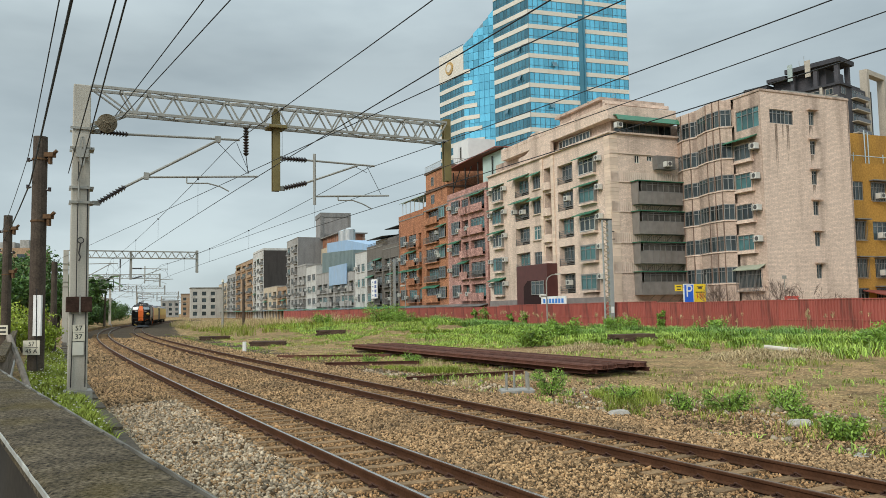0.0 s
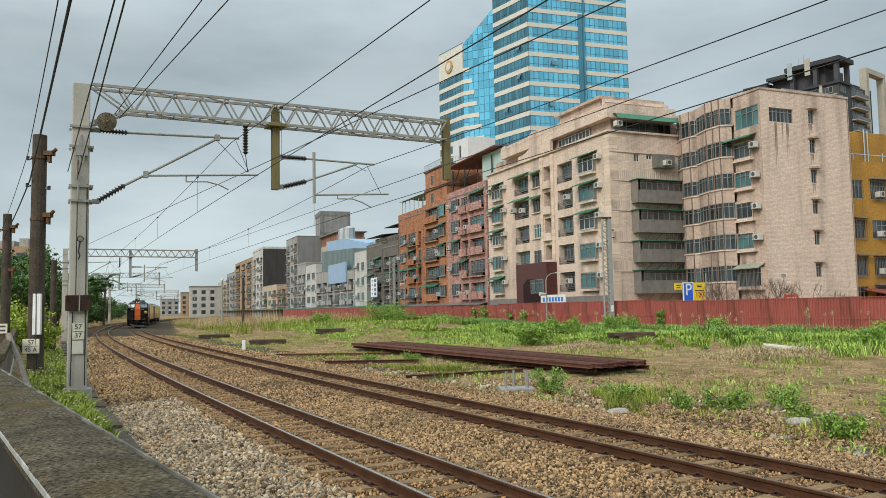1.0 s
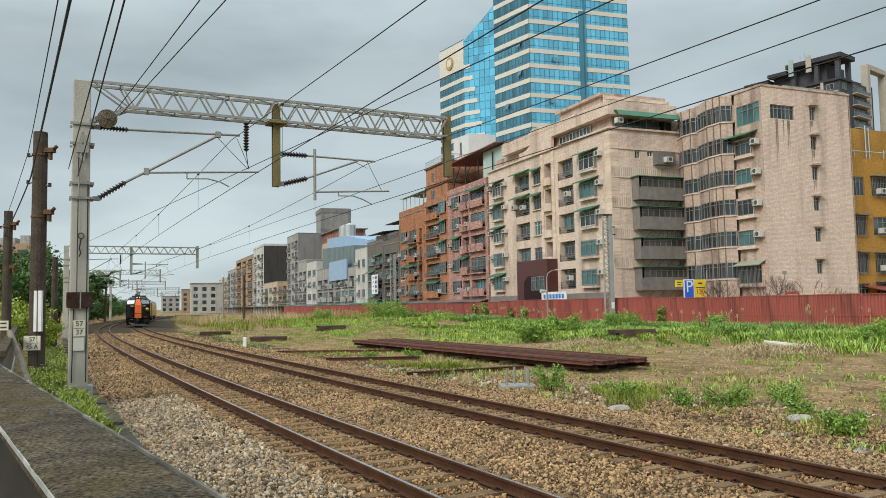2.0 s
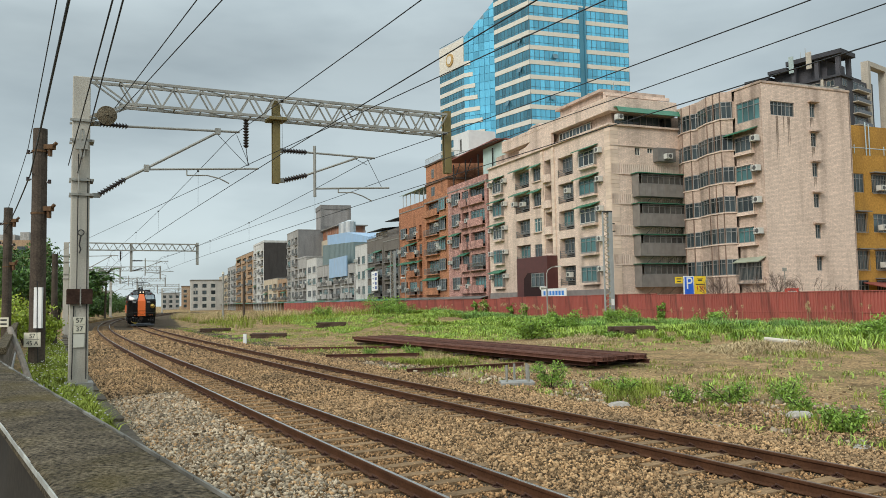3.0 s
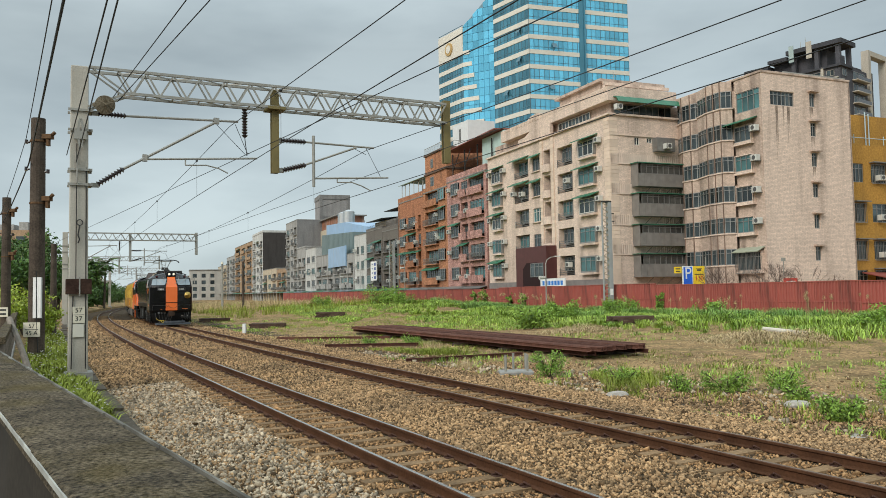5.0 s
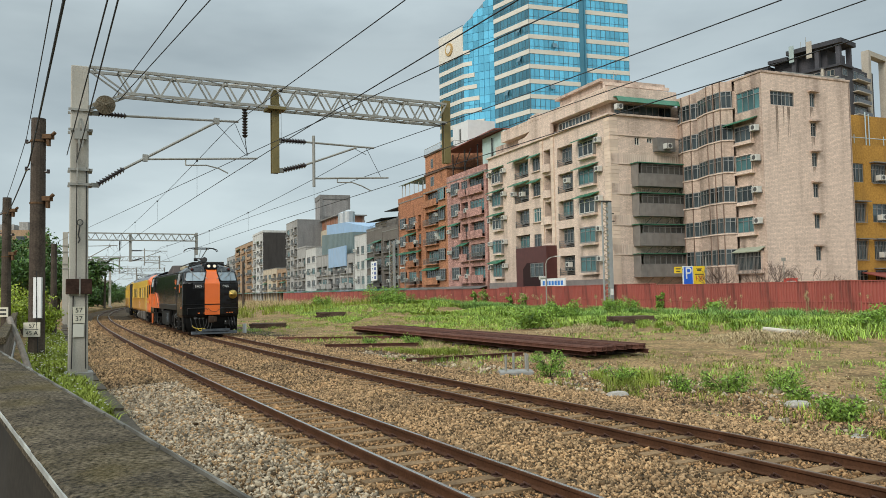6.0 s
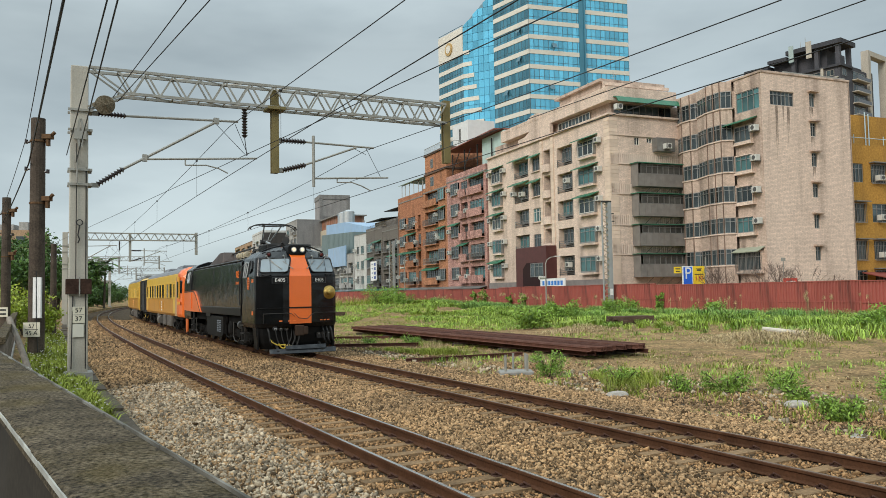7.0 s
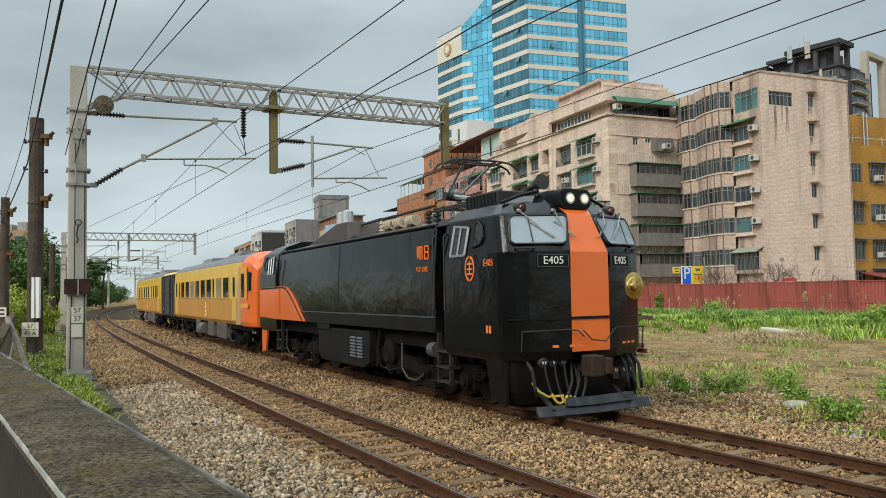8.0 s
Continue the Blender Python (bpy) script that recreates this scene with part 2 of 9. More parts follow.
SP = SPACING
BED = [(-3.05, -0.30), (-2.3, -0.20), (-1.4, -0.17), (1.3, -0.17), (1.95, -0.19), (SP - 1.3, -0.17), (SP + 1.4, -0.17), (SP + 2.3, -0.24), (SP + 3.6, -0.34), (SP + 5.4, -0.37)]


def bed_z(o):
    return float(np.interp(o, [p[0] for p in BED], [p[1] for p in BED]))


def ballast_bed():
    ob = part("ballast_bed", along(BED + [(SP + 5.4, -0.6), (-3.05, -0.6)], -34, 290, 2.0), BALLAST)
    return tagged(ob, "dark brown ballast bed under both tracks, with the stone gaps' shade in its colour", "ballast", kind="structure")


def stones(name, label, material, n, s_rng, o_rng, size, seed, keep=None, icosa=True):
    """Loose stones, each a rough lump of its own, strewn over the bed."""
    r = np.random.RandomState(seed)
    if icosa:
        bv = np.array([(-1, -1, -1), (1, -1, -1), (1, 1, -1), (-1, 1, -1), (-1, -1, 1), (1, -1, 1), (1, 1, 1), (-1, 1, 1)], float) * 0.72
        bf = np.array([(0, 2, 1), (0, 3, 2), (4, 5, 6), (4, 6, 7), (0, 1, 5), (0, 5, 4), (1, 2, 6), (1, 6, 5), (2, 3, 7), (2, 7, 6), (3, 0, 4), (3, 4, 7)])
    else:
        bv = np.array([(1, 0, 0), (-1, 0, 0), (0, 1, 0), (0, -1, 0), (0, 0, 1), (0, 0, -1)], float)
        bf = np.array([(0, 2, 4), (2, 1, 4), (1, 3, 4), (3, 0, 4), (2, 0, 5), (1, 2, 5), (3, 1, 5), (0, 3, 5)])
    s = s_rng[0] + (s_rng[1] - s_rng[0]) * r.rand(n)
    o = o_rng[0] + (o_rng[1] - o_rng[0]) * r.rand(n)
    if keep is not None:
        k = keep(s, o, r)
        s, o = s[k], o[k]
        n = len(s)
    th = np.interp(s, LINE_S, LINE_TH)
    x = np.interp(s, LINE_S, LINE_X) + np.sin(th) * o
    y = np.interp(s, LINE_S, LINE_Y) - np.cos(th) * o
    z = np.interp(o, [p[0] for p in BED], [p[1] for p in BED])
    sc = 0.88 * size * np.exp(r.randn(n) * 0.32)
    m = np.einsum("nij,nj->nij", np.linalg.qr(r.randn(n, 3, 3))[0], np.stack([np.ones(n), 0.7 + 0.4 * r.rand(n), 0.45 + 0.4 * r.rand(n)], 1))
    v = np.einsum("kj,nij->nki", bv, m) * (1 + 0.26 * r.randn(n, len(bv), 1)) * sc[:, None, None]
    v += np.stack([x, y, z + sc * (0.25 + 0.35 * r.rand(n))], 1)[:, None, :]
    f = bf[None] + (np.arange(n) * len(bv))[:, None, None]
    ob = big_mesh(name, v.reshape(-1, 3), f.reshape(-1, 3), material)
    return tagged(ob, label, "gravel", kind="stuff")


def off_rails(s, o, r):
    """Away from the rails and, mostly, from the tops of the sleepers."""
    k = np.ones(len(s), bool)
    for c in (0.0, SP):
        for d in (-0.565, 0.565):
            k &= np.abs(o - c - d) > 0.105
        sl = (np.abs(o - c) < 1.12) & (np.abs((s / 0.62) % 1.0 - 0.5) < 0.17)
        k &= ~(sl & (r.rand(len(s)) < 0.78))
    return k


RAILPROF = [(-0.064, -0.150), (0.064, -0.150), (0.064, -0.138), (0.012, -0.118), (0.009, -0.048), (0.034, -0.034), (0.034, -0.006), (0.026, 0.0), (-0.026, 0.0), (-0.034, -0.006), (-0.034, -0.034), (-0.009, -0.048), (-0.012, -0.118), (-0.064, -0.138)]
RAILSIDE = mat("rail_rust", (0.078, 0.036, 0.019), 0.7, 0.1, var=0.25, scale=2.5, fine=0.2, fscale=30)
RAILTOP = mat("rail_head", (0.50, 0.47, 0.44), 0.26, 0.9, var=0.1, scale=3)
SLEEPER = mat("sleeper", (0.19, 0.122, 0.066), 0.9, var=0.25, scale=2, fine=0.3, fscale=22, bump=0.4, bscale=18, dist=0.02, rnd=0.25)


def track(centre, worn, label):
    tr = thing("railway_track", pose(0, 0, 0), label, "railway track", "railway tracks", kind="structure")
    for d in (-0.565, 0.565):
        ra = part("rail", along([(centre + d + a, b) for a, b in RAILPROF], -34, 285, 1.0), RAILSIDE, tr, "rust-brown steel rail")
        hd = MB().loft([[(*on_line(s, centre + d + a)[:2], b) for a, b in ((-0.022, 0.0005), (0.022, 0.0005), (0.02, 0.003), (-0.02, 0.003))] for s in np.arange(-34, 285.1, 1.0)])
        part("running_face", hd, RAILTOP if worn else mat("rail_head_dull", (0.17, 0.115, 0.085), 0.45, 0.6, var=0.2, scale=3), ra)
    sl = MB().prism([(-0.11, -0.30), (0.11, -0.30), (0.095, -0.138), (-0.095, -0.138)], -1.06, 1.06, "xzy").mesh("sleeper", SLEEPER)
    cl = MB()
    for d in (-0.565, 0.565):
        for s in (-1, 1):
            cl.box(-0.05, d + s * 0.10 - 0.045, -0.158, 0.05, d + s * 0.10 + 0.045, -0.132)
            cl.tube([(-0.05, d + s * 0.055, -0.125), (0.0, d + s * 0.11, -0.085), (0.05, d + s * 0.06, -0.125), (0.05, d + s * 0.14, -0.12)], 0.014, 5)
    clip = cl.mesh("rail_clip", mat("clip_rust", (0.075, 0.04, 0.03), 0.7, 0.3, var=0.3))
    i = 0
    s = -12.09
    while s < 95:
        x, y, th = on_line(s, centre)
        m = pose(x, y, 0, 0, 0, math.degrees(th))
        p = part("sleeper", sl, None, tr)
        p.matrix_basis = m
        if s < 42:
            c = part("rail_clip", clip, None, tr)
            c.matrix_basis = m
        s += 0.62
    return tr


ground_sheet()
ballast_bed()
track(0.0, True, "nearer ballasted track with polished rust-brown rails")
track(SP, False, "farther ballasted track with dull rust-brown rails")

# ---- the near bank: kerb, grass strip, parapet, slatted fence ----
CONC = mat("old_concrete", (0.30, 0.295, 0.275), 0.85, var=0.15, scale=1.5, fine=0.12, fscale=30, bump=0.25, bscale=35, stain=(0.10, 0.095, 0.085), samt=0.7, sscale=1.2, streak=4)
COPING = mat("mossy_coping", (0.092, 0.074, 0.05), 0.95, var=0.5, scale=4, fine=0.9, fscale=45, bump=1.0, bscale=55, dist=0.035, stain=(0.115, 0.085, 0.016), samt=0.8, sscale=1.3)
WALLGREY = mat("dark_wall", (0.036, 0.03, 0.023), 0.9, var=0.3, scale=1.2, fine=0.2, stain=(0.035, 0.033, 0.03), samt=0.8, sscale=1.6, streak=6)
LIPWHITE = mat("pale_edge", (0.36, 0.36, 0.33), 0.85, var=0.35, scale=5, stain=(0.08, 0.07, 0.05), samt=0.6, sscale=4)


def near_bank():
    prof = [(-3.32, 0.02), (-3.6, 0.16), (-4.3, 0.34), (-5.4, 0.36), (-9.0, 0.45), (-9.0, -0.5), (-3.32, -0.5)]
    ob = part("bank", along(prof, -2, 260, 2.0), SOIL)
    tagged(ob, "grassy soil bank beside the ballast", "bank", kind="structure")
    kerb = thing("kerb", pose(0, 0, 0), "worn dark concrete kerb holding back the grass bank", "kerb", kind="structure")
    kc = mat("kerb_concrete", (0.085, 0.07, 0.053), 0.9, var=0.3, scale=2, fine=0.3, bump=0.4, bscale=25)
    s = -1.5
    rng = random.Random(3)
    while s < 60:
        n = 1.0 + rng.random() * 0.4
        dz = rng.uniform(-0.05, 0.03)
        part("kerb_stone", along([(-3.46, -0.4), (-3.06, -0.4), (-3.02, 0.02 + dz), (-3.48, 0.05 + dz)], s, s + n - 0.03, (n - 0.03) / 2), kc, kerb)
        s += n


def parapet():
    a = Vector((-0.5615, 0.8275, 0))
    nrm = Vector((0.8275, 0.5615, 0))
    th = math.degrees(math.atan2(a.y, a.x))
    base = nrm * 0.428
    wall = thing("parapet", pose(base.x, base.y, 0, 0, 0, th), "low concrete parapet wall with a mossy dark coping", "wall", kind="structure")
    part("wall_body", MB().box(-6, -0.45, -0.5, 13.5, -0.03, 1.44), WALLGREY, wall, "dark streaked concrete")
    # coping in two casts, slightly uneven
    rng = random.Random(8)
    rings = []
    for i in range(60):
        x = -6 + i * 19.5 / 59
        j = rng.uniform(-0.006, 0.006)
        rings.append([(x, -0.475 + j, 1.44), (x, -0.475 + j, 1.488), (x, -0.455, 1.50 + j), (x, -0.24, 1.512 + j), (x, -0.02, 1.50 + j), (x, 0.0, 1.488), (x, 0.0, 1.44)])
    part("coping", MB().loft(rings), COPING, wall, "rough dark coping with moss")
    for y0, y1 in ((-0.479, -0.474), (-0.001, 0.006)):
        lip = MB()
        x = -6.0
        while x < 13.4:
            n = rng.uniform(0.15, 0.5)
            w = rng.uniform(0.0, 0.012) if x < 3.9 or y0 > -0.1 else rng.uniform(0.0, 0.03)
            if y0 < -0.1:
                lip.box(x, y0 - 0.002, 1.485, x + n, y1 + w * 0.6, 1.507)
            else:
                lip.box(x, y0 - w * 0.4, 1.47, x + n, y1 - 0.004, 1.494)
            x += n
        part("edge_strip", lip, LIPWHITE if y0 > -0.1 else mat("dull_edge", (0.12, 0.115, 0.10), 0.85, var=0.5, scale=2.5, stain=(0.4, 0.4, 0.37), samt=0.9, sscale=1.6), wall, "worn edge strip")
    # road side pavement below the eye
    pv = part("pavement", MB().box(-20, 0.05, 0.38, 60, 6.0, 0.52).moved(pose(base.x, base.y, 0, 0, 0, th)), CONC)
    tagged(pv, "grey concrete pavement behind the parapet", "pavement", kind="structure")


def unseen_back_wall():
    """Unseen wall added to close the place behind the camera and darken reflections."""
    a = Vector((-0.5615, 0.8275, 0))
    back = Vector((-0.8275, -0.5615, 0)) * 13.0
    ob = part("wall_road", MB().box(-60, 0.0, -0.5, 60, 0.4, 6.5).moved(pose(back.x, back.y, 0, 0, 0, math.degrees(math.atan2(a.y, a.x)))), mat("back_wall_dark", (0.10, 0.095, 0.085), 0.9, var=0.25, scale=0.6, fine=0.15))
    tagged(ob, "plain dark wall added unseen behind the camera to darken reflections", "wall", kind="structure")


def slat_fence():
    a, b = Vector((-7.4, 13.0, 0)), Vector((-27.0, 49.5, 0))
    d = b - a
    th = math.degrees(math.atan2(d.y, d.x))
    fe = thing("slatted_fence", pose(a.x, a.y, 0, 0, 0, th), "weathered grey concrete slat fence with a mossy top rail", "fence")
    L = d.length
    part("top_rail", MB().box(0, -0.10, 1.40, L, 0.10, 1.52), COPING, fe, "mossy concrete rail", bevel=0.01)
    part("bottom_rail", MB().box(0, -0.08, 0.36, L, 0.08, 0.52), CONC, fe)
    sl = MB().box(-0.055, -0.04, 0.5, 0.055, 0.04, 1.41).mesh("slat", mat("slat_concrete", (0.13, 0.115, 0.098), 0.9, var=0.3, scale=3, fine=0.2, stain=(0.05, 0.045, 0.04), samt=0.7, sscale=2, streak=4, rnd=0.3))
    x = 0.15
    while x < L:
        p = part("slat", sl, None, fe)
        p.matrix_basis = pose(x, 0, 0)
        x += 0.26


near_bank()
parapet()
unseen_back_wall()
slat_fence()

# ---- poles, gantries, wires ----
POLECONC = mat("pale_pole", (0.43, 0.405, 0.35), 0.8, var=0.1, scale=1.2, fine=0.1, fscale=30, bump=0.2, bscale=30, stain=(0.17, 0.155, 0.13), samt=0.65, sscale=1.3, streak=5)
CREOSOTE = mat("dark_wood", (0.075, 0.058, 0.045), 0.85, var=0.3, scale=3, fine=0.3, fscale=20, bump=0.5, bscale=20, stain=(0.14, 0.12, 0.10), samt=0.5, sscale=1.5, streak=8)
GALV = mat("galvanised", (0.31, 0.305, 0.275), 0.55, 0.3, var=0.12, scale=3, stain=(0.2, 0.17, 0.12), samt=0.4, sscale=2.5)
OLIVE = mat("olive_steel", (0.19, 0.15, 0.055), 0.6, 0.2, var=0.2, scale=3, stain=(0.10, 0.07, 0.04), samt=0.5, sscale=3)
PORCELAIN = mat("brown_porcelain", (0.034, 0.024, 0.022), 0.2, var=0.2)
WIRE = mat("wire", (0.02, 0.02, 0.02), 0.6, 0.2)
SIGNWHITE = mat("sign_cream", (0.60, 0.57, 0.46), 0.6, var=0.08, scale=4)
INK = mat("ink", (0.03, 0.03, 0.03), 0.6)


def discs(mb, p, q, r, n):
    p, q = Vector(p), Vector(q)
    mb.cyl(p, q, r * 0.45, 8)
    for i in range(n):
        c = p.lerp(q, (i + 0.5) / n)
        e = (q - p).normalized() * ((q - p).length / n * 0.28)
        mb.cyl(c - e, c + e, r, 12, r * 0.55)


def gantry(m, near, label):
    """Cantilever portal: post at the origin, the truss runs along x over both tracks."""
    g = thing("catenary_gantry", m, label, "catenary gantry", "catenary gantries")
    post = MB().loft([[(-a, -0.2, z), (a, -0.2, z), (a, 0.2, z), (-a, 0.2, z)] for a, z in ((0.225, 0.30), (0.20, 7.99))])
    pst = part("post", post, POLECONC, g, "weathered grey concrete post", bevel=0.02)
    part("footing", MB().box(-0.34, -0.34, -0.2, 0.34, 0.34, 0.31), CONC, g)
    # truss
    x0, x1, zt, zb, w = 0.2, 10.35, 7.97, 7.38, 0.22
    for y in (-w, w):
        part("chord", MB().bar((x0, y, zt), (x1, y, zt), 0.06, 0.07), GALV, g)
        part("chord", MB().bar((1.1, y, zb), (x1, y, zb), 0.06, 0.07), GALV, g)
        part("chord", MB().bar((0.2, y, 6.96), (1.1, y, zb), 0.05, 0.06), GALV, g)
    lat = MB()
    n = 14
    st = (x1 - 0.9) / n
    for y in (-w, w):
        lat.bar((0.25, y, zt), (1.1, y, zb), 0.04, 0.04)
        for i in range(n):
            xa = 0.9 + i * st
            lat.bar((xa, y, zt), (xa + st / 2, y, zb), 0.035, 0.04)
            lat.bar((xa + st / 2, y, zb), (xa + st, y, zt), 0.035, 0.04)
    for i in range(n + 1):
        xa = 0.9 + i * st
        for z in (zt, zb):
            lat.bar((xa, -w, z), (xa, w, z), 0.03, 0.03)
            if i < n:
                lat.bar((xa, -w if i % 2 else w, z), (xa + st, w if i % 2 else -w, z), 0.025, 0.025)
    part("lattice", lat, GALV, g)
    drop = MB()
    drop.box(4.90, -0.10, 5.55, 5.10, -0.06, 7.9).box(4.90, 0.06, 5.55, 5.10, 0.10, 7.9).box(4.98, -0.08, 5.55, 5.02, 0.08, 7.9)
    drop.box(4.75, -0.28, 7.32, 5.25, 0.28, 7.40)
    part("drop_post", drop, OLIVE if near else GALV, g, "olive-painted steel drop post" if near else "")
    hang = OLIVE if near else GALV
    d2 = MB().box(10.33, -0.10, 6.15, 10.55, -0.05, 8.12).box(10.33, 0.05, 6.15, 10.55, 0.10, 8.12).box(10.42, -0.08, 6.15, 10.46, 0.08, 8.12)
    part("end_post", d2, hang, g)
    # brackets for the two tracks
    br = MB()
    br.cyl((1.1, 0, 6.84), (3.98, 0, 6.93), 0.032, 8).cyl((1.05, 0, 5.46), (3.4, 0, 6.88), 0.035, 8)
    br.cyl((1.56, 0, 5.74), (4.5, 0, 5.94), 0.028, 8)
    br.tube([(2.58, 0, 5.80), (2.58, 0, 5.64), (3.12, 0, 5.67), (3.45, 0, 5.60), (3.7, 0, 5.48)], 0.018)
    br.box(3.32, -0.06, 6.82, 3.46, 0.06, 6.98).box(1.5, -0.05, 5.68, 1.62, 0.05, 5.86)
    part("bracket_arm", br, GALV, g, "galvanised tube bracket")
    for p, q, n in (((0.42, 0, 6.85), (1.1, 0, 6.84), 9), ((0.42, 0, 5.02), (1.05, 0, 5.46), 9), ((4.16, 0, 7.30), (4.16, 0, 6.5), 10), ((5.15, 0, 6.5), (5.9, 0, 6.5), 9), ((5.2, 0, 5.64), (5.9, 0, 5.84), 9)):
        ins = MB()
        discs(ins, p, q, 0.085, n)
        part("insulator", ins, PORCELAIN, g, "ribbed dark brown insulator")
    b2 = MB()
    b2.cyl((5.9, 0, 6.5), (8.0, 0, 6.47), 0.03, 8).cyl((5.9, 0, 5.85), (7.45, 0, 6.45), 0.03, 8)
    b2.cyl((6.13, 0, 6.7), (6.13, 0, 5.22), 0.045, 8).cyl((6.13, 0, 5.46), (8.45, 0, 5.6), 0.028, 8)
    b2.tube([(6.84, 0, 5.52), (6.84, 0, 5.38), (7.3, 0, 5.40), (7.6, 0, 5.31), (7.9, 0, 5.17)], 0.018)
    b2.box(5.02, -0.05, 6.44, 5.2, 0.05, 6.56).box(5.02, -0.05, 5.58, 5.25, 0.05, 5.7)
    part("bracket_arm", b2, GALV, g, "galvanised tube bracket")
    lk = MB()
    lk.cyl((4.16, 0, 6.5), (4.22, 0, 6.0), 0.012, 5).cyl((3.4, 0, 6.8), (4.2, 0, 6.0), 0.008, 5).cyl((3.9, 0, 6.85), (4.25, 0, 6.02), 0.008, 5)
    lk.cyl((7.75, 0, 6.45), (8.2, 0, 5.62), 0.008, 5).cyl((7.4, 0, 6.4), (7.75, 0, 6.25), 0.008, 5)
    part("stay_wire", lk, WIRE, g)
    for z in (6.86, 6.35, 5.35, 4.98):
        cl = MB().box(-0.26, -0.25, z - 0.03, 0.30, -0.205, z + 0.03).box(-0.26, 0.205, z - 0.03, 0.30, 0.25, z + 0.03).box(0.21, -0.25, z - 0.025, 0.295, 0.25, z + 0.025)
        part("pole_band", cl, GALV, g)
    for z in (5.0, 6.85):
        part("hinge", MB().box(0.28, -0.05, z - 0.055, 0.46, 0.05, z + 0.055), GALV, g)
    if near:
        co = MB()
        for k in range(8):
            q = 0.235 - 0.026 * k
            ring = [(0.58 + q * math.cos(2 * math.pi * i / 22), -0.30 - 0.012 * k, 7.02 + q * math.sin(2 * math.pi * i / 22)) for i in range(23)]
            co.tube(ring, 0.0085, 5)
        co.cyl((0.58, -0.22, 7.02), (0.58, -0.295, 7.02), 0.232, 26).cyl((0.58, -0.295, 7.02), (0.58, -0.42, 7.02), 0.03, 8)
        co.bar((0.3, -0.25, 7.0), (0.58, -0.25, 7.1), 0.06, 0.1)
        part("wire_tensioner", co, mat("bronze_paint", (0.22, 0.18, 0.12), 0.5, 0.4), g, "ribbed bronze-grey tensioning wheel")
        wh = MB()
        for k in range(20):
            a, b = 2 * math.pi * k / 20, 2 * math.pi * (k + 1) / 20
            wh.bar((0.02 + 0.05 * math.cos(a), -0.32, 6.25 + 0.36 * math.sin(a)), (0.02 + 0.05 * math.cos(b), -0.32, 6.25 + 0.36 * math.sin(b)), 0.05, 0.05)
        wh.box(-0.12, -0.36, 6.1, 0.16, -0.24, 6.3).tube([(0.02, -0.3, 5.9), (-0.05, -0.3, 5.6), (-0.05, -0.28, 5.0)], 0.02)
        part("pulley", wh, GALV, g)
        dn = MB().cyl((-0.06, -0.24, 6.0), (-0.06, -0.24, 2.6), 0.012, 5).cyl((0.16, -0.22, 5.4), (0.17, -0.24, 0.4), 0.014, 5).cyl((-0.12, -0.22, 2.2), (-0.15, -0.235, 0.4), 0.014, 5)
        for k in range(12):
            a, b = 2 * math.pi * k / 12, 2 * math.pi * (k + 1) / 12
            dn.cyl((0.02 + 0.07 * math.cos(a), -0.25, 4.02 + 0.07 * math.sin(a)), (0.02 + 0.07 * math.cos(b), -0.25, 4.02 + 0.07 * math.sin(b)), 0.013, 5)
        dn.tube([(0.02, -0.25, 3.95), (-0.02, -0.25, 3.7), (0.02, -0.26, 3.6), (-0.02, -0.26, 3.5)], 0.016)
        part("hanging_wire", dn, WIRE, g)
        bx = part("timber_clamp", MB().box(-0.28, -0.30, 2.24, 0.30, -0.21, 2.62).box(-0.28, 0.21, 2.24, 0.30, 0.3, 2.62), mat("clamp_wood", (0.045, 0.025, 0.018), 0.8, var=0.3, scale=5, fine=0.3), g, "dark timber clamp round the post", bevel=0.01)
        part("clamp_strap", MB().box(0.01, -0.31, 2.2, 0.04, -0.30, 2.66), GALV, bx)
        sg = part("marker_plate", MB().box(-0.13, -0.235, 1.53, 0.15, -0.218, 1.93), SIGNWHITE, g, "cream marker plate with black numbers")
        for t, z in (("57", 1.84), ("37", 1.63)):
            words("marker_digits", t, 0.17, INK, sg, pose(0.01, -0.237, z, 90, 0, 0))
        part("marker_rule", MB().box(-0.11, -0.238, 1.725, 0.13, -0.234, 1.735), INK, sg)
        part("blank_plate", MB().box(-0.13, -0.235, 1.18, 0.13, -0.218, 1.5), mat("pale_plate", (0.55, 0.54, 0.47), 0.6), g)
    return g


def beside(s, off):
    x, y, th = on_line(s, off)
    return x, y, math.degrees(th) - 90


POST_S = 13.6
POST_OFF = -3.62
gantry(pose(-9.15, 19.53, 0, 0, 0, 27), True, "grey steel lattice gantry on a concrete post over both tracks")
for k in (1, 2, 3, 4, 5):
    x, y, th = beside(POST_S + 50 * k, POST_OFF)
    gantry(pose(x + 0.45 * (k == 1), y, -0.42 if k == 1 else -0.05, 0, 0, th), False, "distant grey lattice gantry over the tracks")


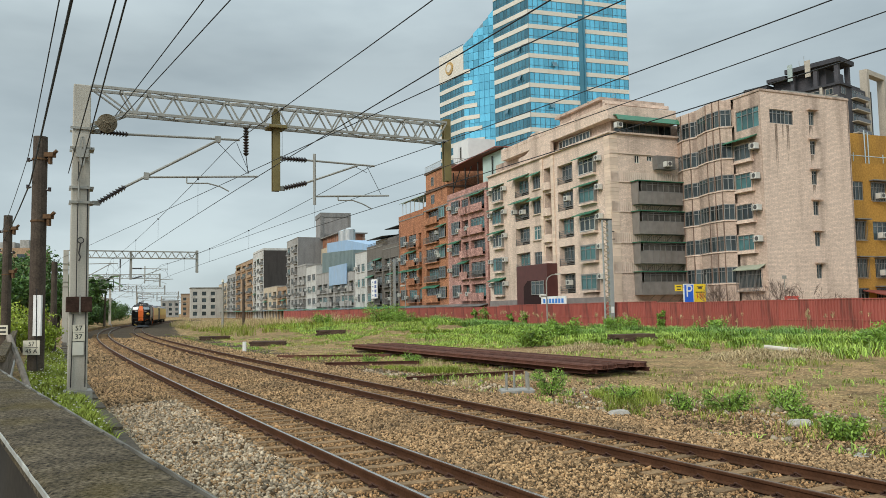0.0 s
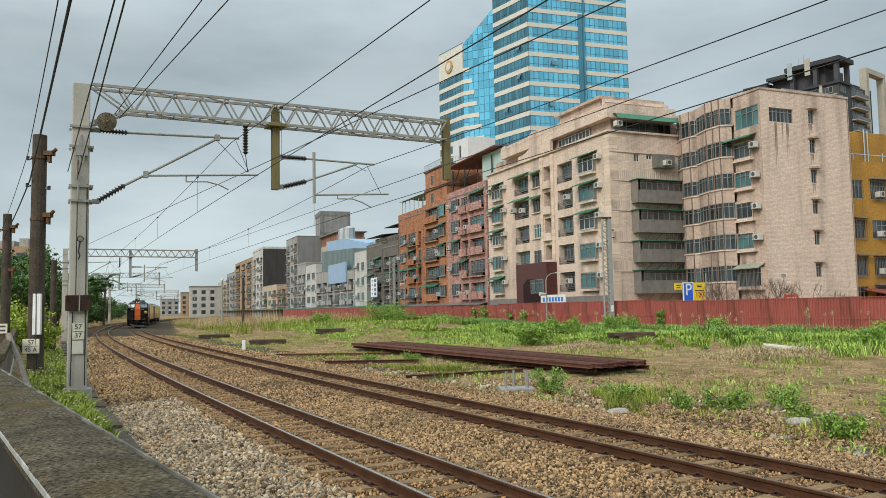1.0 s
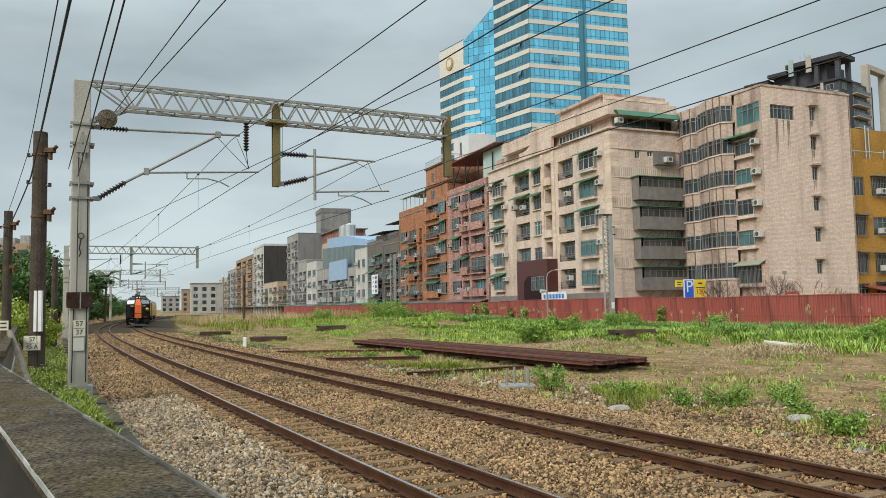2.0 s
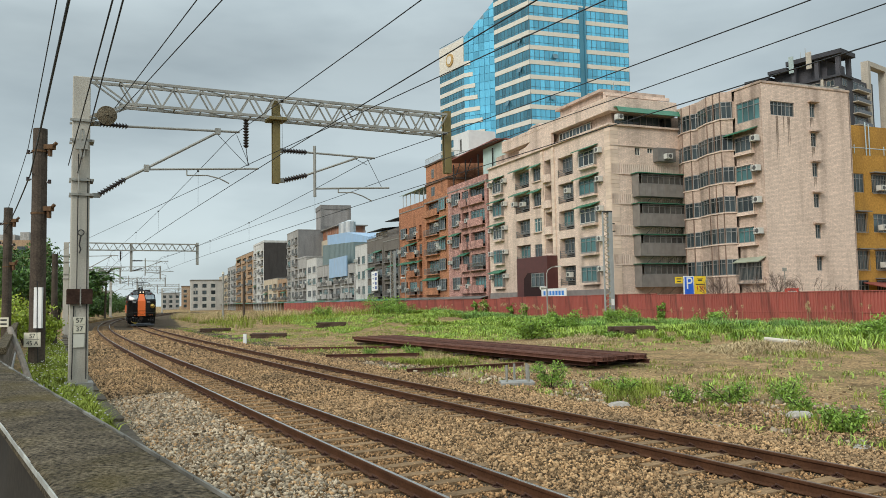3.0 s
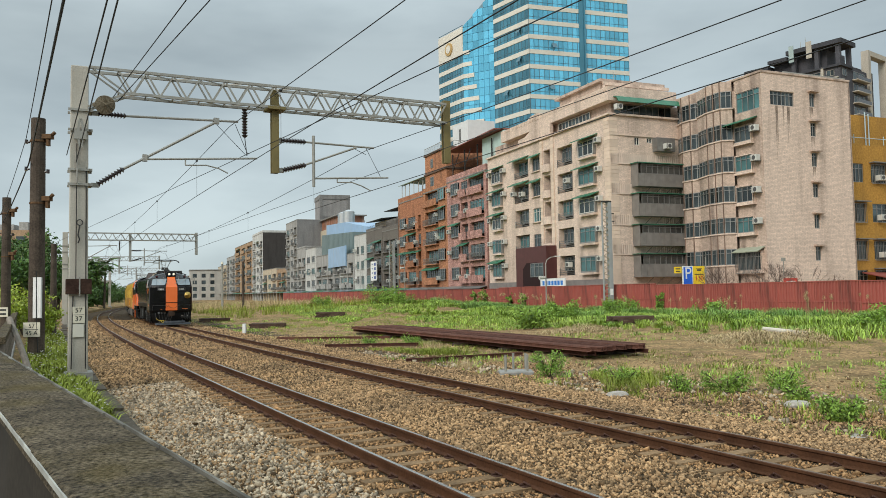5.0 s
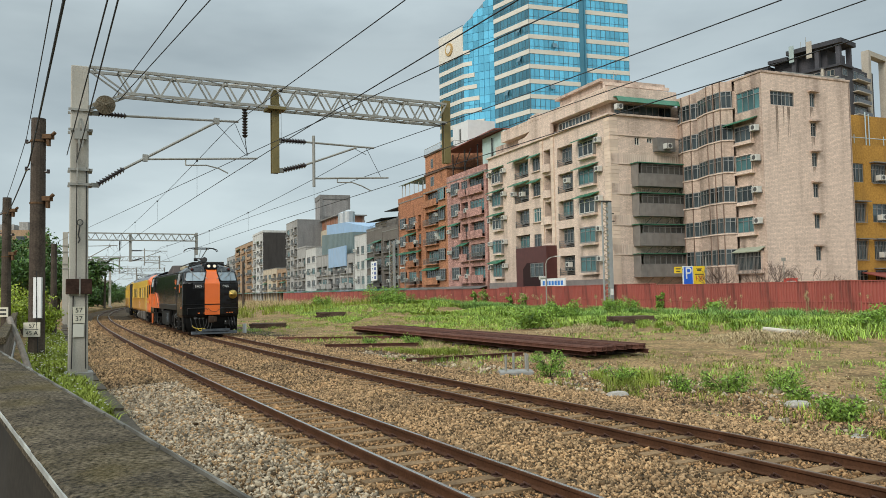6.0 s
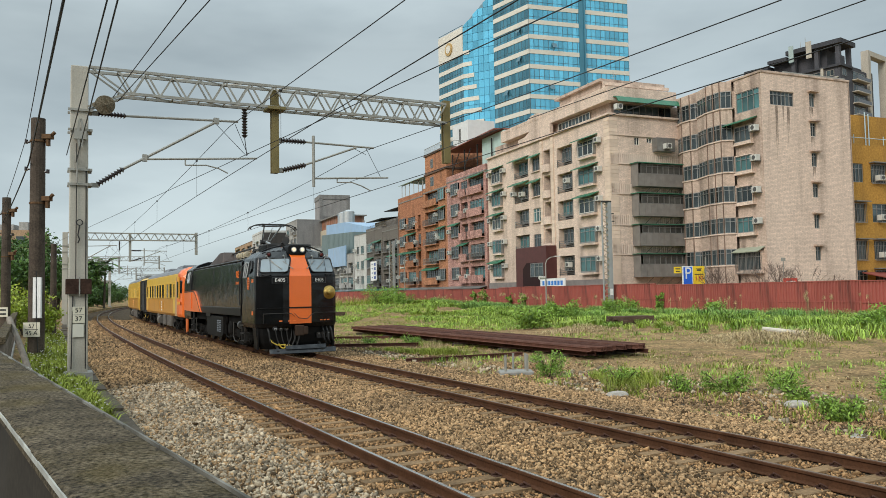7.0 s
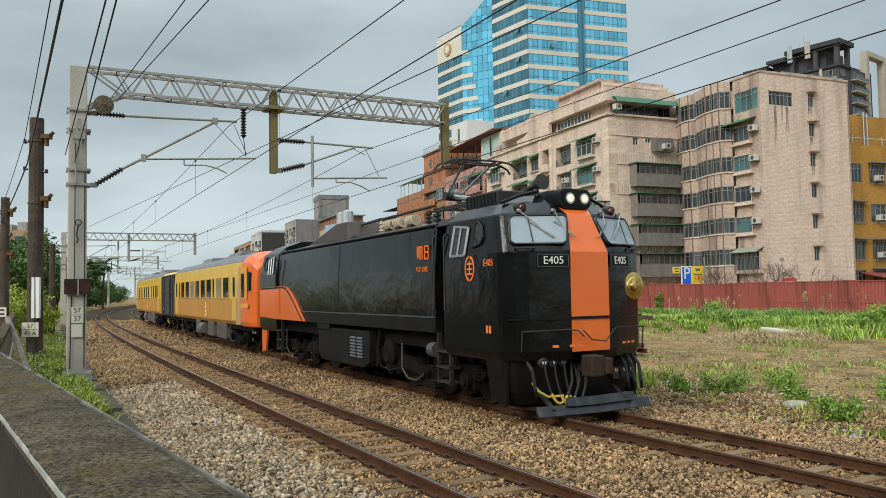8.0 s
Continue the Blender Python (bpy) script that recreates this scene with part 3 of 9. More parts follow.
def wooden_pole(x, y, z0, z1, r, label, rich):
    p = thing("utility_pole", pose(x, y, 0), label, "utility pole", "wooden poles")
    part("shaft", MB().loft([[(rr * math.cos(a), rr * math.sin(a), z) for a in (2 * math.pi * i / 14 for i in range(14))] for rr, z in ((r, z0), (r * 0.93, (z0 + z1) / 2), (r * 0.86, z1))]), CREOSOTE, p, "dark creosoted wood", smooth=False)
    if rich:
        for z, w in ((z1 - 0.65, 0.30), (z1 - 2.6, 0.26)):
            fit = MB().box(r * 0.6, -0.12, z, r + w * 0.7, 0.1, z + 0.14).box(r + 0.04, -0.08, z - 0.22, r + 0.12, 0.06, z + 0.02)
            fit.cyl((r + 0.08, -0.01, z + 0.02), (r + w, -0.03, z + 0.20), 0.055, 10)
            fit.loft([[(math.cos(a) * r * 1.0, math.sin(a) * r * 1.0, zz) for a in (2 * math.pi * i / 14 for i in range(14))] for zz in (z - 0.1, z - 0.04)])
            part("bracket", fit, mat("rusty_bracket", (0.13, 0.075, 0.04), 0.7, 0.3, var=0.3, scale=8), p, "rusty steel bracket")
        pins = MB()
        for z, s in ((z1 - 0.75, -1), (z1 - 1.6, -1), (z1 - 1.7, 1)):
            pins.cyl((s * r, -0.05, z), (s * (r + 0.14), -0.05, z), 0.03, 8).cyl((s * (r + 0.10), -0.05, z - 0.04), (s * (r + 0.10), -0.05, z + 0.08), 0.05, 10)
        part("pin_insulator", pins, PORCELAIN, p)
    return p


wp = wooden_pole(-12.62, 24.2, 0.2, 7.78, 0.24, "tall dark wooden pole with rusty brackets and a marker board", True)
bd = part("marker_board", MB().box(-0.26, -0.275, 0.98, 0.25, -0.25, 1.42), SIGNWHITE, wp, "white board with black numbers")
for t, z in (("57", 1.31), ("45 A", 1.09)):
    words("board_digits", t, 0.19, INK, bd, pose(0, -0.278, z, 90, 0, 0))
part("board_rule", MB().box(-0.2, -0.28, 1.195, 0.2, -0.276, 1.21), INK, bd)
part("white_sleeve", MB().box(0.02, -0.262, 1.55, 0.26, -0.17, 2.80), WHITE, wp, "white painted strip")
part("ground_wire", MB().tube([(0.12, -0.26, 3.0), (0.14, -0.27, 1.5), (0.18, -0.25, 0.5)], 0.014), WIRE, wp)
w0 = wooden_pole(-19.64, 35.0, 0.2, 6.71, 0.21, "dark wooden pole with a white marker board", True)
part("marker_board", MB().box(-0.2, -0.245, 1.35, 0.24, -0.225, 1.78), SIGNWHITE, w0)
part("marker_bars", MB().box(-0.12, -0.249, 1.62, 0.16, -0.244, 1.70).box(-0.12, -0.249, 1.44, 0.16, -0.244, 1.52), INK, w0)
wooden_pole(-20.0, 40.0, 0.2, 4.93, 0.16, "short dark wooden stub pole behind the fence", False)
wooden_pole(-25.7, 100.0, -0.6, 6.4, 0.17, "brown wooden post standing in the reeds", False)
sp_ = thing("steel_post", pose(-31.2, 110.0, -0.5), "slim grey steel post with a lamp globe", "post")
part("post_shaft", MB().cyl((0, 0, 0), (0, 0, 7.0), 0.17, 10, 0.14), GALV, sp_)
part("globe", MB().cyl((0, 0, 7.0), (0, 0, 7.35), 0.2, 10, 0.12), SIGNWHITE, sp_)
lean = thing("leaning_log", pose(0, 0, 0), "barkless grey branch leaning on the slatted fence", "log")
part("stem", MB().tube([(-9.6, 18.2, 0.35), (-10.4, 19.2, 1.0), (-11.1, 19.95, 1.65)], 0.075, 8), mat("bare_branch", (0.22, 0.19, 0.16), 0.85, var=0.3, scale=6, bump=0.5), lean)


def wire(name, pts, r, label):
    """A wire sagging between its points."""
    cu = bpy.data.curves.new(name, "CURVE")
    cu.dimensions, cu.bevel_depth, cu.bevel_resolution = "3D", r, 1
    sp = cu.splines.new("POLY")
    sp.points.add(len(pts) - 1)
    for p, q in zip(sp.points, pts):
        p.co = (*q, 1)
    cu.materials.append(WIRE)
    return tagged(new(name, cu), label, "overhead wire", "overhead wires")


STOPS = [-36.4 - 50] + [POST_S + 50 * k for k in range(-1, 6)]


def overhead(off, ztop, zc, stag):
    mess, con = [], []
    for a, b in zip(STOPS[:-1], STOPS[1:]):
        a, b = max(a, -39.0), min(b, 290)
        for i in range(10):
            f = i / 10
            s = a + (b - a) * f
            x, y, th = on_line(s, off)
            mess.append((x, y, ztop - 4 * 0.5 * f * (1 - f)))
            con.append((x, y, zc))
    wire("messenger_wire", mess, 0.009, "thin dark sagging messenger wire over the track")
    wire("contact_wire", con, 0.009, "thin dark contact wire over the track")
    dr = MB()
    for a, b in zip(STOPS[:-1], STOPS[1:]):
        for f in (0.1, 0.3, 0.5, 0.7, 0.9):
            s = a + (b - a) * f
            if 8 < s < 200:
                x, y, th = on_line(s, off)
                dr.cyl((x, y, zc), (x, y, ztop - 4 * 0.5 * f * (1 - f)), 0.005, 4)
                dr.cyl((x - 0.03, y, ztop - 4 * 0.5 * f * (1 - f)), (x + 0.03, y, ztop - 4 * 0.5 * f * (1 - f)), 0.03, 6)
    tagged(part("dropper", dr, WIRE), "thin droppers between messenger and contact wire", "overhead wire", "overhead wires", "stuff")


overhead(0.22, 6.82, 5.46, 0)
overhead(SP + 0.38, 6.42, 5.16, 0)


def straight(a, b, r, sag=0.0):
    a, b = Vector(a), Vector(b)
    pts = []
    for i in range(13):
        f = i / 12
        q = a.lerp(b, f)
        pts.append((q.x, q.y, q.z - 4 * sag * f * (1 - f)))
    wire("feeder_wire", pts, r, "dark feeder wire strung from pole to pole")


straight((-9.4, 19.4, 5.73), (2.5, -3.0, 5.75), 0.011)
straight((-9.14, 19.35, 5.53), (3.06, -4.3, 5.55), 0.011)
straight((-8.48, 19.87, 7.25), (3.1, 1.15, 7.25), 0.011)
straight((-8.35, 19.93, 7.2), (3.9, 1.05, 7.2), 0.011)
straight((-33.8, 64.6, 6.0), (8.55, 0.07, 6.0), 0.009, 0.0)
straight((-26.6, 71.06, 6.2), (13.8, -3.25, 6.2), 0.009, 0.0)
straight((-12.97, 24.15, 7.17), (-0.04, 1.54, 7.2), 0.011, 0.1)
straight((-12.85, 24.1, 6.36), (2.3, -2.58, 6.4), 0.022, 0.05)
straight((-19.9, 35.0, 6.0), (-12.97, 24.15, 7.17), 0.011, 0.1)
straight((-19.75, 34.9, 5.6), (-12.85, 24.1, 6.36), 0.022, 0.1)

# ---- buildings along the far side ----
CITY = pose(17.18, 78.91, 0, 0, 0, FENCE_TH)     # x along the street front, away; y towards the tracks
ROOFGREY = mat("roof_screed", (0.22, 0.215, 0.20), 0.9, var=0.2, scale=0.5)
GLASS = mat("window_glass", (0.04, 0.055, 0.06), 0.08, var=0.5, scale=0.6, rnd=0.6)
GLASSGREEN = mat("green_glass", (0.06, 0.15, 0.155), 0.1, var=0.35, scale=0.6, rnd=0.5)
FRAMEALU = mat("window_alloy", (0.30, 0.30, 0.29), 0.45, 0.5, var=0.1)
FRAMEWHITE = mat("window_white", (0.55, 0.54, 0.50), 0.5)
GREENAWN = mat("green_awning", (0.03, 0.15, 0.085), 0.5, var=0.2, scale=1, stain=(0.09, 0.12, 0.09), samt=0.6, sscale=1.5)
PINK = mat("pink_tile", (0.67, 0.53, 0.44), 0.75, var=0.06, scale=0.4, fine=0.12, fscale=5, stain=(0.24, 0.18, 0.145), samt=0.75, sscale=0.55, streak=7, tile=(0.40, 0.12, 0.30, 0.10))
PINKDK = mat("pink_tile_aged", (0.53, 0.41, 0.335), 0.75, var=0.08, scale=0.5, fine=0.12, fscale=5, stain=(0.13, 0.095, 0.08), samt=0.95, sscale=0.9, streak=9, tile=(0.40, 0.12, 0.30, 0.10))
ACWHITE = mat("air_conditioner_shell", (0.55, 0.55, 0.51), 0.5, var=0.08, stain=(0.25, 0.22, 0.18), samt=0.5, sscale=3)
# shade inside recesses and openings, put into a near-black colour
SHADEIN = mat("recess_shade", (0.06, 0.053, 0.048), 0.9, var=0.3, scale=1)
GRILLE = mat("steel_grille", (0.22, 0.215, 0.205), 0.5, 0.4, var=0.15, stain=(0.12, 0.09, 0.07), samt=0.5, sscale=2)
MAROON = mat("maroon_tile", (0.085, 0.026, 0.024), 0.5, var=0.15, fine=0.1, fscale=12)


def plane_a(a, b, z):
    return (a, b, z)


def wall(parent, T, a0, a1, z0, z1, holes, material, depth=0.28, name="wall", label=""):
    """A wall face with openings through it and their reveals."""
    xs = sorted({a0, a1, *[h[0] for h in holes], *[h[1] for h in holes]})
    zs = sorted({z0, z1, *[h[2] for h in holes], *[h[3] for h in holes]})
    mb = MB()
    for xa, xb in zip(xs[:-1], xs[1:]):
        for za, zb in zip(zs[:-1], zs[1:]):
            cx, cz = (xa + xb) / 2, (za + zb) / 2
            if any(h[0] < cx < h[1] and h[2] < cz < h[3] for h in holes):
                continue
            mb.add([T(xa, 0, za), T(xb, 0, za), T(xb, 0, zb), T(xa, 0, zb)], [(0, 1, 2, 3)])
    for a, b, c, d, *rest in holes:
        e = -(rest[0] if rest else depth)
        mb.add([T(a, 0, c), T(b, 0, c), T(b, 0, d), T(a, 0, d), T(a, e, c), T(b, e, c), T(b, e, d), T(a, e, d)],
               [(0, 1, 5, 4), (1, 2, 6, 5), (2, 3, 7, 6), (3, 0, 4, 7)])
    me = mb.mesh(name, material)
    bm = bmesh.new()
    bm.from_mesh(me)
    bmesh.ops.remove_doubles(bm, verts=bm.verts, dist=0.0005)
    bmesh.ops.recalc_face_normals(bm, faces=bm.faces)
    bm.to_mesh(me)
    bm.free()
    return part(name, me, None, parent, label)


def slab(mb, T, a0, a1, b0, b1, z0, z1):
    return mb.add([T(a0, b0, z0), T(a1, b0, z0), T(a1, b1, z0), T(a0, b1, z0), T(a0, b0, z1), T(a1, b0, z1), T(a1, b1, z1), T(a0, b1, z1)],
                  [(0, 3, 2, 1), (4, 5, 6, 7), (0, 1, 5, 4), (1, 2, 6, 5), (2, 3, 7, 6), (3, 0, 4, 7)])


def window(parent, T, a0, a1, z0, z1, panes=3, depth=0.15, glass=None, frame_mat=None, rails=1):
    """A window in an opening: frame with mullions, and its panes."""
    e, w = -depth, 0.07
    xs, zs = [], [z0, z0 + w]
    for i in range(panes + 1):
        x = a0 + (a1 - a0 - w) * i / panes
        xs += [x, x + w]
    if rails:
        zz = z0 + (z1 - z0) * 0.72
        zs += [zz, zz + 0.05]
    zs += [z1 - w, z1]
    nx, nz = len(xs), len(zs)
    f = MB()
    f.v = [tuple(T(x, b, z)) for b in (e + 0.05, e - 0.03) for z in zs for x in xs]
    at = lambda i, j, k: (k * nz + j) * nx + i
    bar_cell = lambda i, j: 0 <= i < nx - 1 and 0 <= j < nz - 1 and (i % 2 == 0 or j % 2 == 0)
    for i in range(nx - 1):
        for j in range(nz - 1):
            if not bar_cell(i, j):
                continue
            for k in (0, 1):
                f.f.append((at(i, j, k), at(i + 1, j, k), at(i + 1, j + 1, k), at(i, j + 1, k)))
            for di, dj, p, q in ((-1, 0, (i, j), (i, j + 1)), (1, 0, (i + 1, j), (i + 1, j + 1)), (0, -1, (i, j), (i + 1, j)), (0, 1, (i, j + 1), (i + 1, j + 1))):
                if not bar_cell(i + di, j + dj):
                    f.f.append((at(*p, 0), at(*q, 0), at(*q, 1), at(*p, 1)))
    fr = part("window", f, frame_mat or FRAMEALU, parent)
    for i in range(panes):
        x0 = a0 + (a1 - a0) * i / panes
        x1 = a0 + (a1 - a0) * (i + 1) / panes
        part("pane", slab(MB(), T, x0 + 0.03, x1 - 0.03, e - 0.02 - 0.012 * (i % 2), e - 0.005 - 0.012 * (i % 2), z0, z1), glass or GLASS, fr)
    return fr


def sill(parent, T, a0, a1, z, out=0.22, material=None, thick=0.12):
    return part("sill", slab(MB(), T, a0 - 0.1, a1 + 0.1, -0.05, out, z - thick, z), material, parent)


def awning(parent, T, a0, a1, z, out=0.95, material=None):
    mb = MB()
    n = max(2, int((a1 - a0) / 0.35))
    pts = []
    for i in range(n + 1):
        a = a0 + (a1 - a0) * i / n
        k = 0.03 * (i % 2)
        pts.append([T(a, 0.0, z + k), T(a, out, z - 0.42 + k), T(a, out, z - 0.50), T(a, 0.0, z - 0.04)])
    mb.loft(pts)
    return part("awning", mb, material or GREENAWN, parent, "weathered green sheet awning")


def railing(parent, T, a0, a1, z0, z1, b, material=None, step=0.14, name="railing"):
    mb = MB()
    slab(mb, T, a0, a1, b - 0.03, b + 0.03, z1 - 0.06, z1)
    slab(mb, T, a0, a1, b - 0.02, b + 0.02, z0, z0 + 0.05)
    n = max(2, int((a1 - a0) / step))
    for i in range(n + 1):
        x = a0 + (a1 - a0) * i / n
        slab(mb, T, x - 0.015, x + 0.015, b - 0.015, b + 0.015, z0, z1)
    return part(name, mb, material or GRILLE, parent)


AC = None


def air_conditioner(M, T, a, z, b=0.0):
    """One wall unit at T(a, b, z); the first is built, the others are copies."""
    global AC
    p = Vector(T(a, b, z))
    q = Vector(T(a + 1, b, z)) - p
    m = M @ Matrix.Translation(p) @ Matrix.Rotation(math.atan2(q.y, q.x) + (math.pi if (Vector(T(a, b + 1, z)) - p).cross(q).z > 0 else 0), 4, "Z")
    if AC is None:
        AC = thing("air_conditioner", m, "small off-white wall air conditioner with a dark fan grille", "air conditioner", "wall air conditioners")
        part("casing", MB().box(-0.38, 0.05, 0.0, 0.38, 0.60, 0.55), ACWHITE, AC, bevel=0.02)
        part("fan_grille", MB().cyl((-0.08, 0.595, 0.28), (-0.08, 0.612, 0.28), 0.21, 16), mat("grille_dark", (0.07, 0.07, 0.07), 0.6), AC)
        lv = MB()
        for i in range(6):
            lv.box(0.18, 0.598, 0.06 + i * 0.08, 0.34, 0.61, 0.10 + i * 0.08)
        part("louvre", lv, GRILLE, AC)
        part("bracket", MB().box(-0.34, -0.1, -0.06, -0.28, 0.6, 0.0).box(0.28, -0.1, -0.06, 0.34, 0.6, 0.0), GRILLE, AC)
        return AC
    return copy_thing(AC, m)


def pink_apartments():
    M = CITY
    b = thing("apartment_block", M, "pink tiled apartment block with green awnings and stained walls", "apartment building")
    A = plane_a
    fl = [3.80, 6.90, 10.03, 13.12, 16.15]
    # street front
    holes, wins = [], []
    for k, z in enumerate(fl):
        holes += [(2.55, 5.45, z + 0.15, z + 1.70), (7.2, 10.4, z - 0.15, z + 2.05, 0.9), (12.0, 13.5, z - 0.2, z + 2.3, 1.0),
                  (14.3, 16.3, z + 0.2, z + 1.85), (17.3, 20.9, z - 0.15, z + 2.0, 0.9), (24.35, 26.9, z + 0.15, z + 1.75)]
    holes = [h for h in holes if not (10.9 < h[0] < 18 and h[3] < 7.3)]
    wall(b, A, 0, 28.7, -0.3, 19.85, holes, PINK, label="pink tiled street wall")
    for h in holes:
        k = min(range(5), key=lambda i: abs(fl[i] - h[2]))
        z = fl[k]
        if h[0] in (2.55, 24.35):
            bay = lambda a, c, zz: (a, c + 0.42, zz)
            window(b, bay, h[0], h[1], h[2], h[3], 3, 0.1, GLASSGREEN if k in (0, 1, 3) else GLASS, FRAMEWHITE if k in (4, 2) else FRAMEALU)
            bx = MB()
            slab(bx, A, h[0], h[1], -0.2, 0.36, h[2] - 0.10, h[2])
            slab(bx, A, h[0], h[1], -0.2, 0.40, h[3], h[3] + 0.08)
            slab(bx, A, h[0] - 0.05, h[0] + 0.05, 0.0, 0.36, h[2], h[3])
            slab(bx, A, h[1] - 0.05, h[1] + 0.05, 0.0, 0.36, h[2], h[3])
            part("bay_box", bx, FRAMEALU, b)
            sill(b, A, h[0], h[1], h[2] - 0.1, 0.5, PINK, 0.22)
            if k in (4, 3, 2) or (h[0] > 20 and k in (0, 3, 4)):
                awning(b, A, h[0] - 0.4, h[1] + 0.5, h[3] + 0.55, 1.1)
            air_conditioner(M, A, h[0] - 0.8, h[3] - 0.55)
            if h[0] > 20:
                air_conditioner(M, A, h[1] + 0.75, h[3] - 0.6)
        elif h[0] in (7.2, 17.3):
            # back sheet of the recess, its shade painted in as dark colour
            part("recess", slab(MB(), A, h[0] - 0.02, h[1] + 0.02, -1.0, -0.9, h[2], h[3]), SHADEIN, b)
            window(b, A, h[0] + 0.3, h[1] - 0.25, h[2] + 0.5, h[3] - 0.1, 4, 0.55, GLASS if (k + int(h[0])) % 3 else GLASSGREEN)
            rl = MB()
            for i in range(4):
                slab(rl, A, h[0], h[1], 0.0, 0.06, h[2] + 0.12 + i * 0.2, h[2] + 0.17 + i * 0.2)
            for x in (h[0] + 0.02, (h[0] + h[1]) / 2, h[1] - 0.08):
                slab(rl, A, x, x + 0.06, -0.02, 0.04, h[2], h[2] + 0.85)
            part("railing", rl, GRILLE, b)
            if h[0] > 12 and k > 2:
                awning(b, A, h[0] - 0.2, h[1] + 0.4, h[3] + 0.45, 0.9)
            if k in (0, 3):
                air_conditioner(M, A, h[0] + (0.6 if h[0] < 12 else 3.2), h[2] + 0.9, 0.1)
                if k == 3 and h[0] > 12:
                    air_conditioner(M, A, h[0] + 0.6, h[2] + 0.6, 0.3)
        elif h[0] == 12.0:
            part("stair_recess", slab(MB(), A, h[0] - 0.02, h[1] + 0.02, -1.1, -1.0, h[2], h[3]), SHADEIN, b)
            cb = MB()
            cb.loft([[(12.75 + 0.9 * math.cos(t), 0.02 + 0.45 * math.sin(t), zz) for t in (math.pi * i / 8 for i in range(9))] for zz in (z - 0.35, z + 0.55)])
            part("curved_balcony", cb, PINK, b)
        else:
            window(b, A, *h[:4], 3, 0.14, GLASSGREEN if k == 2 else GLASS, FRAMEWHITE if k == 2 else FRAMEALU)
            sill(b, A, h[0], h[1], h[2], 0.2, PINK)
            if k >= 3:
                awning(b, A, h[0] - 0.2, h[1] + 0.3, h[3] + 0.4, 0.8)
    # pilasters with courses, string courses
    pil = MB()
    for i in range(52):
        slab(pil, A, -0.02, 0.95, -0.05, 0.06, -0.2 + i * 0.39, 0.17 + i * 0.39)
    part("quoin", pil, mat("quoin_tile", (0.64, 0.51, 0.41), 0.7, var=0.08, island=0.12), b)
    for x0 in (11.1, 13.65):
        pm = MB()
        for i in range(48):
            slab(pm, A, x0, x0 + 0.6, -0.02, 0.12, 0.5 + i * 0.4, 0.88 + i * 0.4)
        part("pilaster", pm, mat("quoin_tile", (0.58, 0.42, 0.31)), b)
    # facade towards the camera
    B = lambda a, c, z: (-c, -a, z)
    hb = [(3.05, 3.7, 16.9, 17.75), (4.6, 5.3, 17.2, 17.75)]
    wall(b, B, 0, 8.67, -0.3, 19.85, hb, PINK, label="pink tiled end wall")
    for h in hb:
        window(b, B, *h, 2, 0.12, GLASS, FRAMEWHITE, 0)
    bands = MB()
    for z in (14.93, 11.82, 8.62, 5.58, 17.9):
        n = 34
        slab(bands, B, 0.0, 8.6, -0.02, 0.10, z - 0.10, z)
        if z < 17:
            for i in range(n):
                slab(bands, B, 0.05 + i * 8.5 / n, 0.05 + (i + 0.8) * 8.5 / n, -0.02, 0.06, z + 0.0, z + 1.0)
    part("tile_band", bands, mat("band_tile", (0.62, 0.50, 0.42), 0.75, var=0.06, island=0.10), b)
    q = MB()
    for i in range(52):
        slab(q, B, -0.02, 0.95, -0.05, 0.06, -0.2 + i * 0.39, 0.17 + i * 0.39)
    part("quoin", q, mat("quoin_tile", (0.58, 0.42, 0.31)), b)
    for z0, z1 in ((12.62, 14.9), (9.55, 11.8), (6.52, 8.6), (3.34, 5.6)):
        bal = part("balcony", slab(MB(), B, 2.5, 8.67, 0.0, 1.2, z0 - 0.12, z0).add([], []), mat("balcony_steel", (0.21, 0.195, 0.18), 0.6, 0.1, var=0.15, stain=(0.13, 0.11, 0.09), samt=0.7, sscale=0.8, streak=4), b, "grey metal-clad balcony")
        front = MB()
        slab(front, B, 2.5, 8.67, 1.14, 1.2, z0, z0 + 1.15)
        slab(front, B, 2.5, 2.56, 0.0, 1.2, z0, z1)
        for i in range(9):
            slab(front, B, 2.5 + i * 0.765, 2.54 + i * 0.765, 1.2, 1.22, z0, z0 + 1.15)
        part("balcony_front", front, mat("balcony_steel", (0.24, 0.23, 0.21)), bal)
        window(b, lambda a, c, z: (-c - 1.16, -a, z), 2.9, 8.5, z0 + 1.15, z1 - 0.1, 8, 0.06, mat("balcony_dark", (0.07, 0.068, 0.062), 0.4, var=0.4, scale=1.0, rnd=0.4), GRILLE)
        part("balcony_roof", slab(MB(), B, 2.3, 8.75, 0.0, 1.4, z1 - 0.06, z1 + 0.02), GREENAWN, b)
        st = MB()
        for i in range(4):
            st.bar(B(4.0 + i * 1.3, 0.0, z0 - 0.9), B(4.3 + i * 1.3, 0.9, z0 - 0.14), 0.04, 0.04)
        part("stay", st, GRILLE, b)
    ux = MB()
    slab(ux, B, 5.3, 7.6, 0, 0.8, 16.3, 17.7)
    part("window_cage", ux, GRILLE, b)
    for a, z in ((6.4, 16.5), (0.9, 20.4)):
        air_conditioner(M, B, a, z, 0.75 if a > 2 else 0.1)
    # top storey, set back, with parapet and green canopy
    core = MB().box(0.9, -18, 19.85, 28.0, -0.9, 21.5)
    part("top_storey", core, PINKDK, b)
    part("cornice", MB().box(-0.25, -8.67, 19.85, 28.7, 0.28, 20.05), PINK, b)
    par = MB().box(0.0, -8.6, 21.4, 24.4, 0.05, 22.85)
